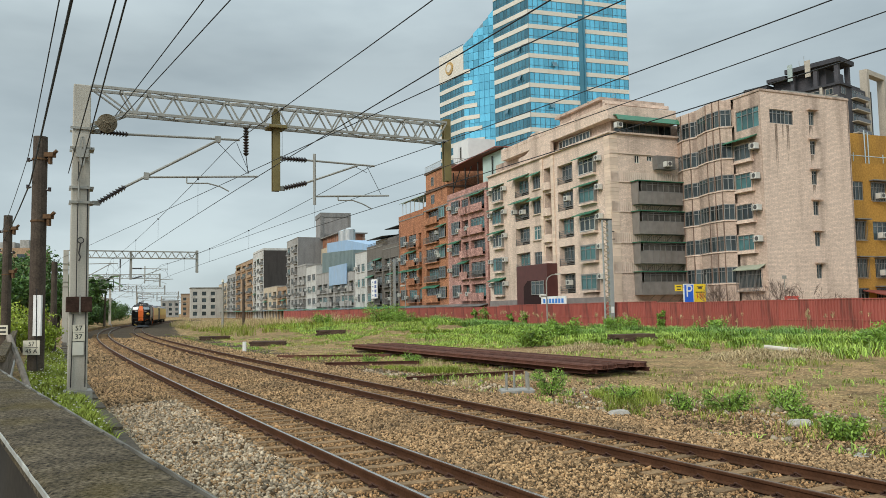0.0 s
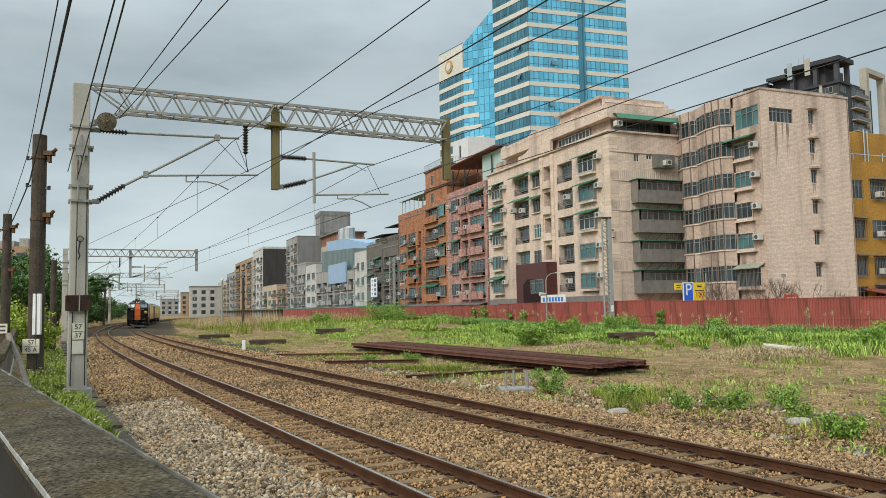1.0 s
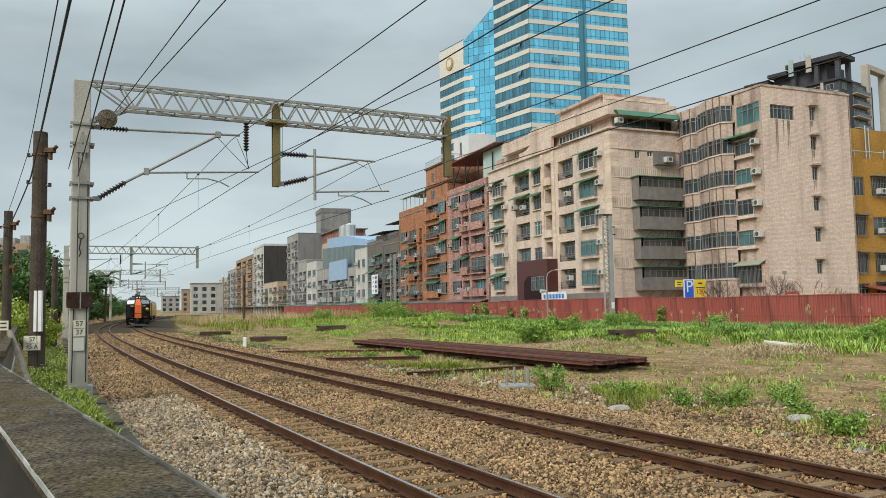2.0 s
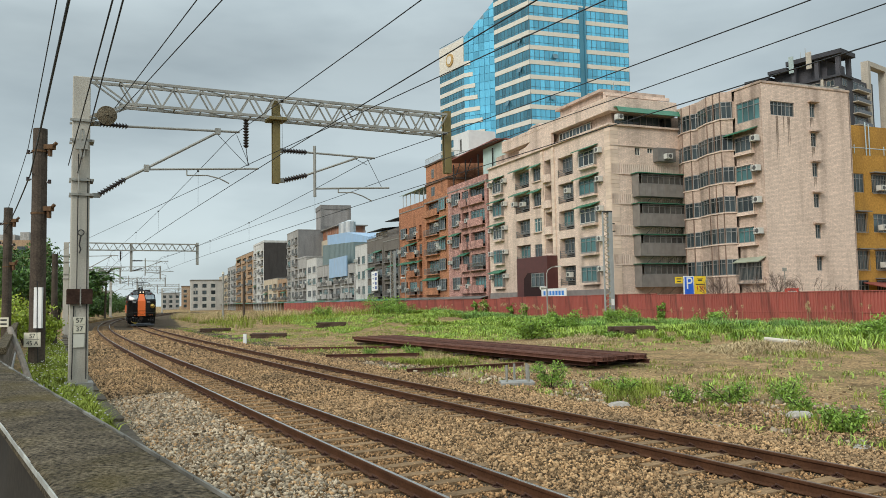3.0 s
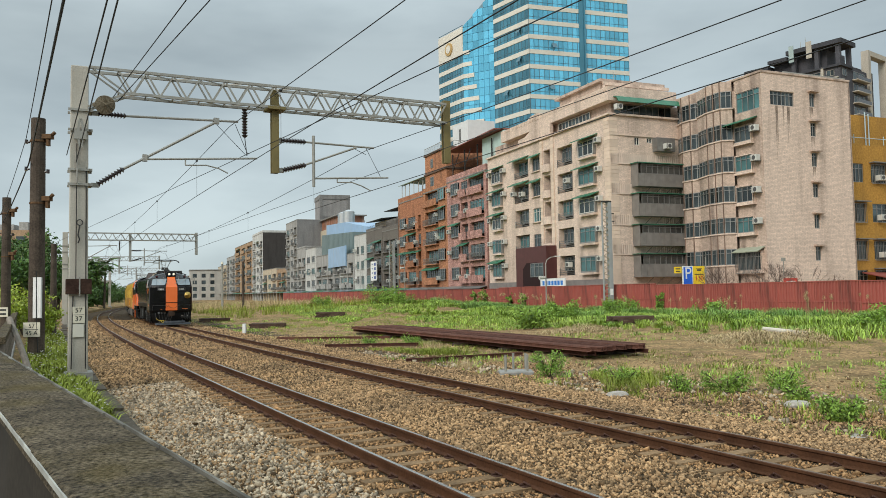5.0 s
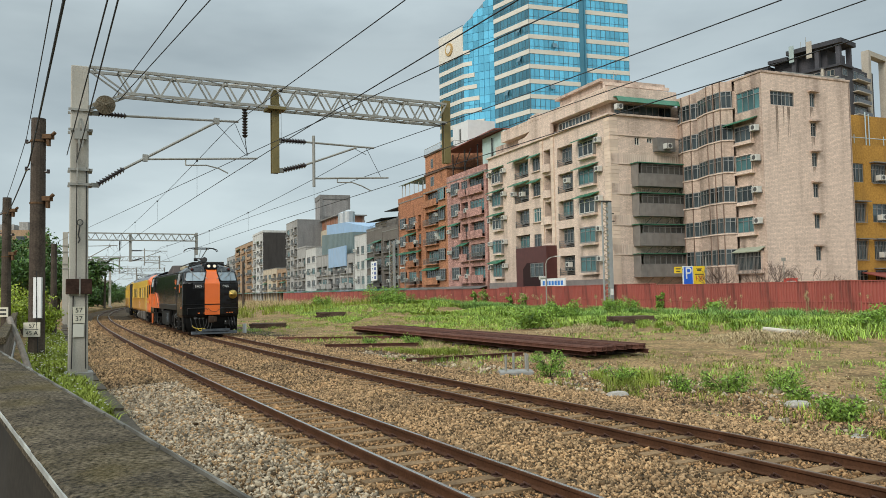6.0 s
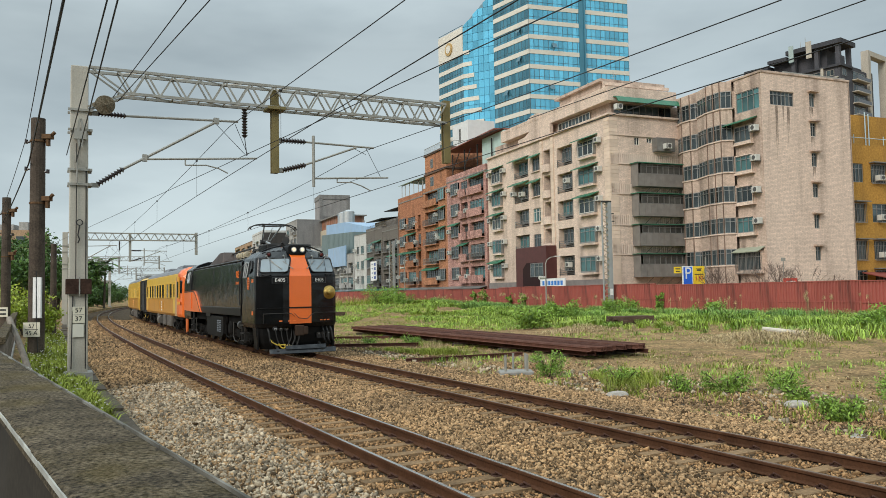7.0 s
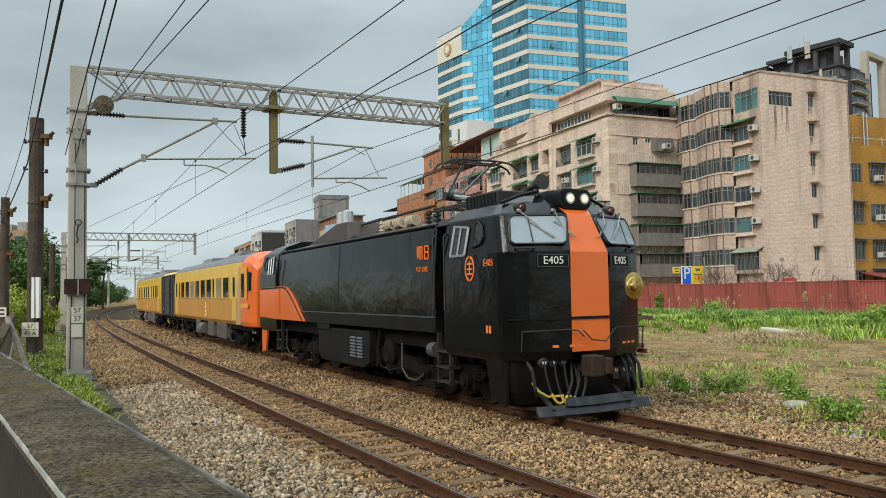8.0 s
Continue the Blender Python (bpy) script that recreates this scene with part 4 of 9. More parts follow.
    for i in range(60):
        par.box(0.2 + i * 0.4, 0.05, 22.45, 0.45 + i * 0.4, 0.09, 22.8)
    part("parapet", par, PINK, b, "pink tiled roof parapet")
    gab = MB().prism([(13.0, 22.8), (14.5, 23.25), (16.2, 23.25), (17.4, 22.8)], -0.3, 0.02, "xzy")
    gab.prism([(11.6, 20.05), (11.6, 21.5), (14.2, 22.2), (17.8, 20.9), (19.5, 20.8), (19.5, 20.05)], -0.3, 0.12, "xzy")
    part("gable", gab, PINK, b)
    tw = [(4.5, 11.0, 20.35, 21.2)]
    window(b, lambda a, c, z: (a, c - 0.7, z), *tw[0], 9, 0.0, GLASS, FRAMEWHITE, 0)
    window(b, lambda a, c, z: (-c + 0.85, -a, z), 1.2, 8.5, 20.1, 21.3, 9, 0.0, GLASS, GRILLE, 0)
    cn = MB().loft([[B(a, -0.85, 22.0), B(a, 0.5, 21.75), B(a, 0.95, 21.15), B(a, 0.9, 21.1), B(a, 0.45, 21.68), B(a, -0.85, 21.9)] for a in (0.6, 3, 6, 8.67)])
    part("canopy", cn, GREENAWN, b, "green translucent roof canopy")
    roof2 = MB().box(3.2, -8.6, 22.85, 11.5, -1.2, 24.1).box(2.6, -9.2, 24.1, 12.0, -0.8, 24.4)
    part("roof_house", roof2, PINKDK, b)
    part("roof_band", MB().box(1.5, -8.9, 23.4, 1.7, -0.5, 23.75).box(1.5, -0.7, 22.85, 1.7, -0.5, 23.5).box(1.5, -5.0, 22.85, 1.7, -4.8, 23.5), PINK, b)
    part("aerial", MB().cyl((9, -7, 24.4), (9, -7, 27.4), 0.03, 6).cyl((8.4, -7, 26.8), (9.6, -7, 26.8), 0.02, 5).cyl((9.5, -6.5, 24.4), (9.5, -6.5, 26.4), 0.025, 5), GALV, b)
    # core behind the openings, coloured dark as their inner shade
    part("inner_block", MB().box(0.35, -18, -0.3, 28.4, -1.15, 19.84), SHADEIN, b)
    part("flank", MB().box(28.4, -18, -0.3, 28.7, -0.02, 19.85), PINKDK, b)
    # entrance porch
    po = MB().box(11.0, 0.0, -0.3, 18.4, 1.4, 7.15)
    pch = part("porch", po, MAROON, b, "dark maroon tiled entrance porch", bevel=0.03)
    # flat sheet on the solid porch; the opening's shade is its dark colour
    part("porch_arch", MB().prism([(12.2, 2.0), (16.6, 2.0), (16.6, 4.6), (15.6, 5.3), (13.2, 5.3), (12.2, 4.6)], 1.38, 1.43, "xzy"), mat("porch_shade", (0.03, 0.015, 0.015), 0.7), pch)
    window(b, lambda a, c, z: (a, c + 1.46, z), 11.6, 14.6, 3.6, 5.2, 3, 0.0, GLASS)
    part("plinth", MB().box(0.96, 0.0, -0.3, 11.0, 0.1, 3.1).box(18.4, 0.0, -0.3, 28.7, 0.1, 3.1), mat("grey_plinth", (0.22, 0.20, 0.19), 0.8, var=0.15), b)

    # wing that comes forward: zigzag window bays, then a blank tiled end
    wx, wy = -11.77, -8.67
    floors = [(19.3, 20.95), (16.2, 17.75), (13.1, 14.6), (10.2, 11.75), (7.2, 8.7), (4.15, 5.7)]
    # plan of the bays, as (metres from the inner corner, metres proud)
    saw = [(0.0, 0.0), (1.3, 0.55), (2.6, 0.55), (3.7, 0.05), (3.75, 0.6), (5.8, 1.2), (7.7, 1.2), (8.3, 0.25), (8.35, 0.0), (11.77, 0.0)]
    C0 = lambda a, c, z: (-a, wy + c, z)
    sol = MB()
    lo, hi = -0.3, 21.9
    zz = [hi] + [v for z0, z1 in floors for v in (z1, z0)] + [lo]
    for (a0, c0), (a1, c1) in zip(saw[:-1], saw[1:]):
        straight = a0 >= 8.3
        for i in range(0, len(zz), 2):
            if straight:
                break
            sol.add([C0(a0, c0, zz[i]), C0(a1, c1, zz[i]), C0(a1, c1, zz[i + 1]), C0(a0, c0, zz[i + 1])], [(0, 1, 2, 3)])
        if straight and a1 > 9:
            continue
        L = math.hypot(a1 - a0, c1 - c0)
        if L < 0.6:
            for z0, z1 in floors:
                sol.add([C0(a0, c0, z1), C0(a1, c1, z1), C0(a1, c1, z0), C0(a0, c0, z0)], [(0, 1, 2, 3)])
            continue
        T = lambda a, c, z, a0=a0, c0=c0, a1=a1, c1=c1, L=L: C0(a0 + (a1 - a0) * a / L - (c1 - c0) * c / L * -1 * -1, c0 + (c1 - c0) * a / L + (a1 - a0) * c / L, z)
        for z0, z1 in floors:
            window(b, T, 0.06, L - 0.06, z0, z1, max(2, round(L / 0.75)), 0.05, GLASS)
            sill(b, T, 0.0, L, z0, 0.1, PINK)
    part("bay_wall", sol, PINKDK, b, "stained pink tiled bays")
    tops = MB()
    for zt, zb in [(hi, floors[0][1])] + [(a[0], bb[1]) for a, bb in zip(floors[:-1], floors[1:])]:
        for z in (zt, zb):
            tops.add([C0(a, c, z) for a, c in saw[:9]] + [C0(8.35, -0.3, z), C0(0.0, -0.3, z)], [tuple(range(11))])
    part("bay_slab", tops, PINKDK, b)
    str_ = MB()
    for a, c in ((1.3, 0.57), (2.6, 0.57), (5.8, 1.22), (6.75, 1.22), (7.7, 1.22)):
        slab(str_, C0, a - 0.05, a + 0.05, c - 0.02, c + 0.03, lo, hi)
    part("downpipe_stain", str_, mat("stained_joint", (0.20, 0.14, 0.11), 0.8, var=0.3, scale=0.8), b)
    hC = [(8.55, 11.5, 18.65, 20.6)] + [(8.5, 10.6, z + 0.05, z + 1.5) for z in (15.75, 12.95, 10.0, 7.1)] + [(8.3 + 0.1, 11.3, 3.6, 5.3)]
    wall(b, C0, 8.35, 11.77, lo, hi, hC, PINKDK)
    for i, h in enumerate(hC):
        T = C0 if i == 0 else (lambda a, c, z: C0(a, c + 0.35, z))
        window(b, T, *h, 4 if i == 0 else 3, 0.1, GLASS if i % 2 else GLASSGREEN)
        if i:
            bx = MB()
            slab(bx, C0, h[0], h[1], -0.1, 0.34, h[2] - 0.12, h[2])
            slab(bx, C0, h[0], h[1], -0.1, 0.38, h[3], h[3] + 0.06)
            slab(bx, C0, h[1] - 0.05, h[1], 0, 0.34, h[2], h[3])
            part("bay_box", bx, PINK, b)
            sill(b, C0, h[0], h[1], h[2] - 0.12, 0.42, PINK, 0.2)
            if i < 5:
                air_conditioner(M, C0, 11.15, h[3] - 0.75, 0.1)
        if i == 1:
            awning(b, C0, 7.9, 11.2, h[3] + 0.7, 1.2)
        if i == 5:
            railing(b, C0, h[0], h[1], 3.3, 5.4, 0.65, GRILLE, 0.16, "window_cage")
            awning(b, C0, 8.2, 11.5, 5.75, 0.9, mat("faded_awning", (0.30, 0.32, 0.24), 0.6))
    D0 = lambda a, c, z: (wx - c, wy - a, z)
    hD = [(1.07, 4.05, 18.95, 20.3)] + [(5.98, 6.72, z, z + 1.35) for z in (19.1, 16.25, 13.35, 10.4, 7.45, 4.4)]
    wall(b, D0, 0, 11.25, lo, hi, hD, PINK, label="blank pink tiled gable wall with dark streaks")
    for i, h in enumerate(hD):
        window(b, D0, *h, 6 if i == 0 else 2, 0.16, GLASS)
        if i:
            part("window_hood", slab(MB(), D0, h[0] - 0.25, h[1] + 0.25, 0, 0.4, h[3] + 0.05, h[3] + 0.2), PINKDK, b)
    STREAK = mat("damp_streak", (0.19, 0.145, 0.115), 0.85, var=0.4, scale=1.2, fine=0.3, fscale=6)
    for a0, w0, zt, zb in ((1.75, 0.30, 18.9, 13.2), (3.2, 0.34, 18.9, 15.0), (2.6, 0.16, 18.9, 16.4), (6.1, 0.5, 19.05, 17.9), (6.15, 0.45, 16.2, 15.0), (6.2, 0.4, 13.3, 12.2)):
        for i in range(3):
            x = a0 + w0 * (i - 1) * 0.33
            zz2 = zb + (zt - zb) * (0.0, 0.35, 0.2)[i]
            drip = MB().add([D0(x, 0.004, zt), D0(x + w0 * 0.3, 0.004, zt), D0(x + w0 * 0.22, 0.004, (zt + zz2) / 2), D0(x + w0 * 0.14, 0.004, zz2), D0(x + w0 * 0.05, 0.004, (zt + zz2) / 2)], [(0, 1, 2, 3, 4)])
            part("damp_streak", drip, STREAK, b)
    cap = MB().box(wx - 0.08, wy - 11.3, hi, 0.1, wy + 0.1, hi + 0.22)
    part("wing_cap", cap, PINKDK, b, bevel=0.03)
    part("wing_back", MB().box(wx + 0.3, wy - 11.2, lo, 0.3, wy - 0.35, hi), PINKDK, b)
    part("wing_side", slab(MB(), D0, 11.1, 11.3, -12, 0.0, lo, hi), PINKDK, b)
    part("roof_lamp", MB().cyl((wx + 1.2, wy - 1.2, hi + 0.2), (wx + 1.2, wy - 1.2, hi + 0.5), 0.25, 12).box(wx + 0.2, wy - 11.0, hi + 0.22, wx + 0.3, wy - 3.0, hi + 0.42), GALV, b)
    part("roof_deck", MB().box(0.2, -17, 19.86, 28.4, -9, 20.0), ROOFGREY, b)
    return b


def mesh_tile(name, c1, stain, tile=None):
    return mat(name, c1, 0.8, var=0.10, scale=0.5, fine=0.22, fscale=5.0, stain=stain, samt=0.75, sscale=0.7, streak=6, tile=tile)


def terrace(x0, x1, top, floors, facing, label, cols, depth=12.0, y=0.0, glass=None, balcony=None, base=3.1, pitch=3.13, side=None, acs=0.5, seed=1, awn=0.2, parapet=0.0, name="terrace_house"):
    """A street house: facing wall with openings by column, balconies, awnings, air conditioners. cols: (from, to, kind) as fractions of the width."""
    rng = random.Random(seed)
    M = CITY @ pose(x0, y, 0)
    w = x1 - x0
    b = thing(name, M, label, "house", "street houses")
    A = plane_a
    holes, kinds = [], []
    for k in range(floors):
        z = base + k * pitch
        if z + 2.3 > top:
            break
        for a, c, kind in cols:
            h = (a * w, c * w, z + (0.25 if kind == "b" else 0.8), z + 2.45, 1.0 if kind == "b" else 0.2)
            holes.append(h)
            kinds.append(kind)
    if base > 2.5:
        for i in range(max(1, int(w / 5))):
            holes.append((i * w / max(1, int(w / 5)) + 0.5, (i + 1) * w / max(1, int(w / 5)) - 0.5, -0.1, 2.5, 0.6))
            kinds.append("s")
    wall(b, A, 0, w, -0.3, top, holes, facing)
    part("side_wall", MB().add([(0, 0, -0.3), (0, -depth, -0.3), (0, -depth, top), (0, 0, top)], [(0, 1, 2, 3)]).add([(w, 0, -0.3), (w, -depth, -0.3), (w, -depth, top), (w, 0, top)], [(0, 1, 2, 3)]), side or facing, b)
    # dark core: the shade behind the openings is in its colour
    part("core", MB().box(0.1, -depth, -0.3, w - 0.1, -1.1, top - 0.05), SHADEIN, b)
    part("roof", MB().box(-0.05, -depth, top - 0.05, w + 0.05, 0.06, top + 0.12), ROOFGREY, b)
    if parapet:
        part("parapet", MB().box(0, -0.2, top + 0.1, w, 0.05, top + parapet).box(0, -depth, top + 0.1, 0.2, -0.2, top + parapet), facing, b)
    for h, kind in zip(holes, kinds):
        if kind == "s":
            part("shop_front", slab(MB(), A, h[0], h[1], -0.6, -0.5, h[2], h[3]), rng.choice([SHADEIN, GRILLE, GRILLE]), b)
            part("shop_awning", slab(MB(), lambda a, c, z: (a, c, z - c * 0.25), h[0] - 0.3, h[1] + 0.3, 0, 1.3, 2.75, 2.82), rng.choice([GREENAWN, GRILLE, mat("shop_sheet", (0.16, 0.2, 0.22), 0.5)]), b)
            continue
        g = glass or (GLASSGREEN if rng.random() < 0.35 else GLASS)
        if kind == "b":
            window(b, A, h[0] + 0.05, h[1] - 0.05, h[2] + 0.5, h[3] - 0.1, max(2, round((h[1] - h[0]) / 0.9)), 0.6 if rng.random() < 0.6 else 0.12, g)
            part("balcony", slab(MB(), A, h[0] - 0.1, h[1] + 0.1, -0.4, 0.5, h[2] - 0.15, h[2]), facing, b)
            if balcony is None or rng.random() < 0.35:
                railing(b, A, h[0] - 0.05, h[1] + 0.05, h[2], h[2] + 0.95, 0.45, GRILLE, 0.2)
            else:
                part("balcony_front", slab(MB(), A, h[0] - 0.1, h[1] + 0.1, 0.38, 0.5, h[2], h[2] + 0.95), balcony, b)
        else:
            window(b, lambda a, c, z: (a, c + 0.3, z) if kind == "p" else (a, c, z), *h[:4], max(2, round((h[1] - h[0]) / 0.8)), 0.1, g)
            if kind == "p":
                bx = MB()
                slab(bx, A, h[0], h[1], -0.1, 0.28, h[2] - 0.1, h[2])
                slab(bx, A, h[0], h[1], -0.1, 0.3, h[3], h[3] + 0.06)
                part("bay_box", bx, FRAMEALU, b)
            sill(b, A, h[0], h[1], h[2], 0.15, facing)
        if rng.random() < awn:
            awning(b, A, h[0] - 0.2, h[1] + 0.2, h[3] + 0.4, 0.9)
        if rng.random() < acs:
            air_conditioner(M, A, h[1] + 0.5 if h[1] + 1 < w else h[0] - 0.5, h[2] + 0.6, 0.05)
    return b


def street():
    mauve = mesh_tile("mauve_tile", (0.44, 0.25, 0.215), (0.16, 0.08, 0.07), (0.34, 0.16, 0.3, 0.35))
    orange = mesh_tile("orange_brick", (0.41, 0.19, 0.105), (0.14, 0.075, 0.05), (0.34, 0.14, 0.3, 0.28))
    orange2 = mesh_tile("russet_brick", (0.38, 0.17, 0.095), (0.13, 0.07, 0.045), (0.34, 0.14, 0.3, 0.28))
    greyw = mesh_tile("grey_render", (0.33, 0.325, 0.31), (0.12, 0.115, 0.11))
    darkw = mesh_tile("sooty_render", (0.15, 0.135, 0.12), (0.05, 0.047, 0.045))
    cream = mesh_tile("cream_render", (0.47, 0.40, 0.30), (0.2, 0.17, 0.14))
    white = mesh_tile("white_render", (0.50, 0.50, 0.48), (0.2, 0.19, 0.18))
    tan = mesh_tile("tan_tile", (0.34, 0.235, 0.15), (0.18, 0.12, 0.09))
    bluesheet = mat("blue_sheet", (0.27, 0.40, 0.56), 0.5, var=0.08, scale=0.6, stain=(0.35, 0.37, 0.38), samt=0.4, sscale=0.8, streak=4)
    greensheet = mat("slate_sheet", (0.14, 0.19, 0.19), 0.5, var=0.1, scale=0.7)
    terrace(29.3, 43.2, 18.6, 5, mauve, "mauve mosaic-tiled house with balconies and window bays", [(0.06, 0.40, "b"), (0.45, 0.62, "b"), (0.66, 0.86, "p")], balcony=mauve, seed=3, acs=0.7, parapet=0.9)
    terrace(43.2, 53.4, 18.2, 5, orange, "orange brick-tiled house with recessed balconies", [(0.08, 0.32, "p"), (0.36, 0.92, "b")], balcony=orange, seed=5, awn=0.3, parapet=0.8)
    terrace(53.5, 66.0, 17.9, 5, orange2, "russet brick-tiled corner house with plant balconies", [(0.10, 0.20, "b"), (0.30, 0.60, "b"), (0.68, 0.90, "p")], balcony=orange2, seed=8, awn=0.3, parapet=0.9)
    tw = thing("stair_tower", CITY @ pose(44.6, -0.6, 18.3), "orange brick stair tower with roof railing", "roof tower")
    part("tower_wall", MB().box(0, -6, 0, 9.2, 0, 6.2), orange, tw)
    part("tower_cornice", MB().box(-0.2, -6.2, 2.9, 9.4, 0.2, 3.2).box(-0.2, -6.2, 6.1, 9.4, 0.2, 6.4), mat("cornice_brown", (0.13, 0.09, 0.07), 0.8), tw)
    T = lambda a, c, z: (a, c, z)
    window(tw, T, 5.6, 6.6, 3.9, 5.3, 2, -0.03, GLASS)
    window(tw, T, 5.4, 6.8, 0.4, 2.4, 2, -0.03, GLASS)
    railing(tw, T, 0, 9.2, 6.4, 7.4, 0.1, GALV, 0.3)
    railing(tw, lambda a, c, z: (-c, -a, z), 0, 6, 6.4, 7.4, 0.1, GALV, 0.3)
    cn = thing("roof_canopy", CITY @ pose(54.5, -0.4, 18.8), "pale green-roofed pergola on the roof terrace", "roof canopy")
    fr = MB()
    for x in (0, 2.2, 4.4, 6.6, 8.8, 10.5):
        fr.box(x, -0.1, 0, x + 0.1, 0.0, 2.2).box(x, -4.0, 0, x + 0.1, -3.9, 2.6)
    fr.box(0, -0.1, 2.2, 10.6, 0.0, 2.3)
    part("canopy_frame", fr, FRAMEWHITE, cn)
    part("canopy_roof", MB().loft([[(x, 0.5, 2.3), (x, -1.8, 3.0), (x, -4.2, 2.8), (x, -4.2, 2.72), (x, -1.8, 2.9), (x, 0.5, 2.22)] for x in (-0.4, 5, 11)]), mat("faded_green_sheet", (0.26, 0.33, 0.25), 0.6, var=0.15), cn)
    # dark shed with red eaves and a pale green wall on the mauve roof, a white water-tank house behind
    sh = thing("roof_shed", CITY @ pose(29.0, -0.8, 18.7), "open dark roof shed with red eaves and a pale green wall", "roof shed")
    leg = MB()
    for x in (0.3, 5.0, 9.5, 14.0):
        leg.box(x, -0.3, 0, x + 0.15, -0.15, 4.4).box(x, -6.3, 0, x + 0.15, -6.15, 4.4)
    leg.bar((14.0, -0.2, 1.8), (11.5, -0.2, 4.2), 0.1, 0.1).bar((9.6, -0.2, 1.8), (7.2, -0.2, 4.2), 0.1, 0.1)
    part("shed_frame", leg, DARK, sh)
    part("shed_roof", MB().loft([[(x, 0.8, z), (x, -7, z + 0.5), (x, -7, z + 0.62), (x, 0.8, z + 0.14)] for x, z in ((-2.5, 5.0), (15.0, 4.7))]), mat("red_eaves", (0.23, 0.07, 0.05), 0.6, var=0.2), sh)
    part("shed_wall", MB().box(-3.0, -6.6, 0.4, 4.0, -0.5, 4.9), mat("pale_green_sheet", (0.42, 0.55, 0.52), 0.6, var=0.06, stain=(0.3, 0.36, 0.33), samt=0.4, streak=4), sh, "pale green sheet wall")
    part("shed_back", MB().box(4.0, -7, 0, 14.0, -6.6, 4.4), SHADEIN, sh)
    tk = thing("tank_house", CITY @ pose(50.0, -7.5, 18.0), "white rendered water tank house on the roof", "tank house")
    part("tank_wall", MB().box(1.5, -5, 0, 8.0, 0, 12.8), mat("white_wash", (0.62, 0.63, 0.63), 0.8, var=0.05, stain=(0.4, 0.4, 0.4), samt=0.4, streak=4), tk)
    part("tank_base", MB().box(-3, -5.5, 0, 10.5, 0.4, 8.2), orange, tk)
    window(tk, T, 4.4, 5.0, 9.6, 11.8, 1, -0.03, SHADEIN)
    # older houses farther along
    terrace(66.2, 75.5, 13.6, 4, darkw, "sooty grey house with roof shack", [(0.08, 0.48, "b"), (0.55, 0.92, "b")], seed=11, acs=0.6, awn=0.1, parapet=0.7)
    terrace(75.7, 86.0, 14.4, 4, darkw, "dark weathered house with iron balconies", [(0.08, 0.46, "b"), (0.55, 0.92, "p")], seed=12, acs=0.6, awn=0.15, parapet=0.5)
    terrace(86.2, 95.0, 14.2, 4, white, "narrow white house with small windows", [(0.20, 0.45, "w"), (0.6, 0.8, "w")], seed=13, acs=0.5, awn=0.0)
    terrace(95.4, 113.0, 10.6, 3, greyw, "grey concrete terrace with dark loggias", [(0.06, 0.28, "b"), (0.34, 0.62, "b"), (0.7, 0.94, "b")], seed=14, acs=0.3, awn=0.0, balcony=greyw)
    terrace(113.2, 131.0, 11.4, 3, greyw, "grey concrete terrace with long balconies", [(0.05, 0.3, "b"), (0.36, 0.62, "b"), (0.68, 0.95, "b")], seed=15, acs=0.3, awn=0.0, balcony=greyw)
    terrace(131.4, 143.0, 14.0, 4, white, "pale house with an ornamental front", [(0.1, 0.4, "w"), (0.55, 0.9, "w")], seed=16, acs=0.2, awn=0.0)
    terrace(143.2, 153.8, 14.6, 4, greyw, "grey house with a small gabled parapet", [(0.08, 0.44, "b"), (0.55, 0.92, "b")], seed=26, acs=0.4, awn=0.2, balcony=greyw, parapet=0.5)
    # side wall: darker copy of the front's grey, with its shade put in
    terrace(154.0, 170.0, 23.2, 7, greyw, "tall grey concrete house", [(0.06, 0.3, "b"), (0.4, 0.6, "w"), (0.7, 0.94, "b")], seed=17, acs=0.2, awn=0.0, depth=20, side=mesh_tile("grey_side_shaded", (0.2, 0.2, 0.2), (0.1, 0.1, 0.1)))
    terrace(170.3, 186.0, 10.0, 3, tan, "low tan house with awnings", [(0.08, 0.45, "b"), (0.55, 0.92, "b")], seed=18, acs=0.2, awn=0.4)
    terrace(186.4, 212.4, 10.5, 3, cream, "low cream house with sheet awnings", [(0.06, 0.3, "b"), (0.4, 0.6, "w"), (0.7, 0.94, "b")], seed=27, acs=0.3, awn=0.3)
    terrace(212.7, 236.4, 24.0, 7, white, "pale balconied house with a black side wall", [(0.06, 0.3, "b"), (0.4, 0.6, "w"), (0.7, 0.94, "b")], seed=19, acs=0.2, awn=0.1, depth=34, side=mesh_tile("black_side", (0.055, 0.05, 0.047), (0.025, 0.024, 0.023)), balcony=greyw, parapet=0.8)
    terrace(236.7, 286.0, 22.6, 7, tan, "tan tiled house with tiered balconies", [(0.06, 0.3, "b"), (0.4, 0.6, "b"), (0.7, 0.94, "b")], seed=20, acs=0.1, awn=0.1, balcony=tan, depth=24)
    terrace(286.3, 316.0, 19.5, 6, greyw, "grey house at the end of the row", [(0.06, 0.3, "b"), (0.4, 0.6, "w"), (0.7, 0.94, "b")], seed=21, acs=0.1, awn=0.0, depth=24)
    terrace(318.0, 352.0, 16.5, 5, cream, "cream house far along the street", [(0.06, 0.3, "b"), (0.4, 0.6, "w"), (0.7, 0.94, "b")], seed=22, acs=0.0, awn=0.0, depth=24)
    bs = thing("roof_extension", CITY @ pose(95.5, -1.2, 10.7), "blue and slate sheet-metal roof extension", "roof extension")
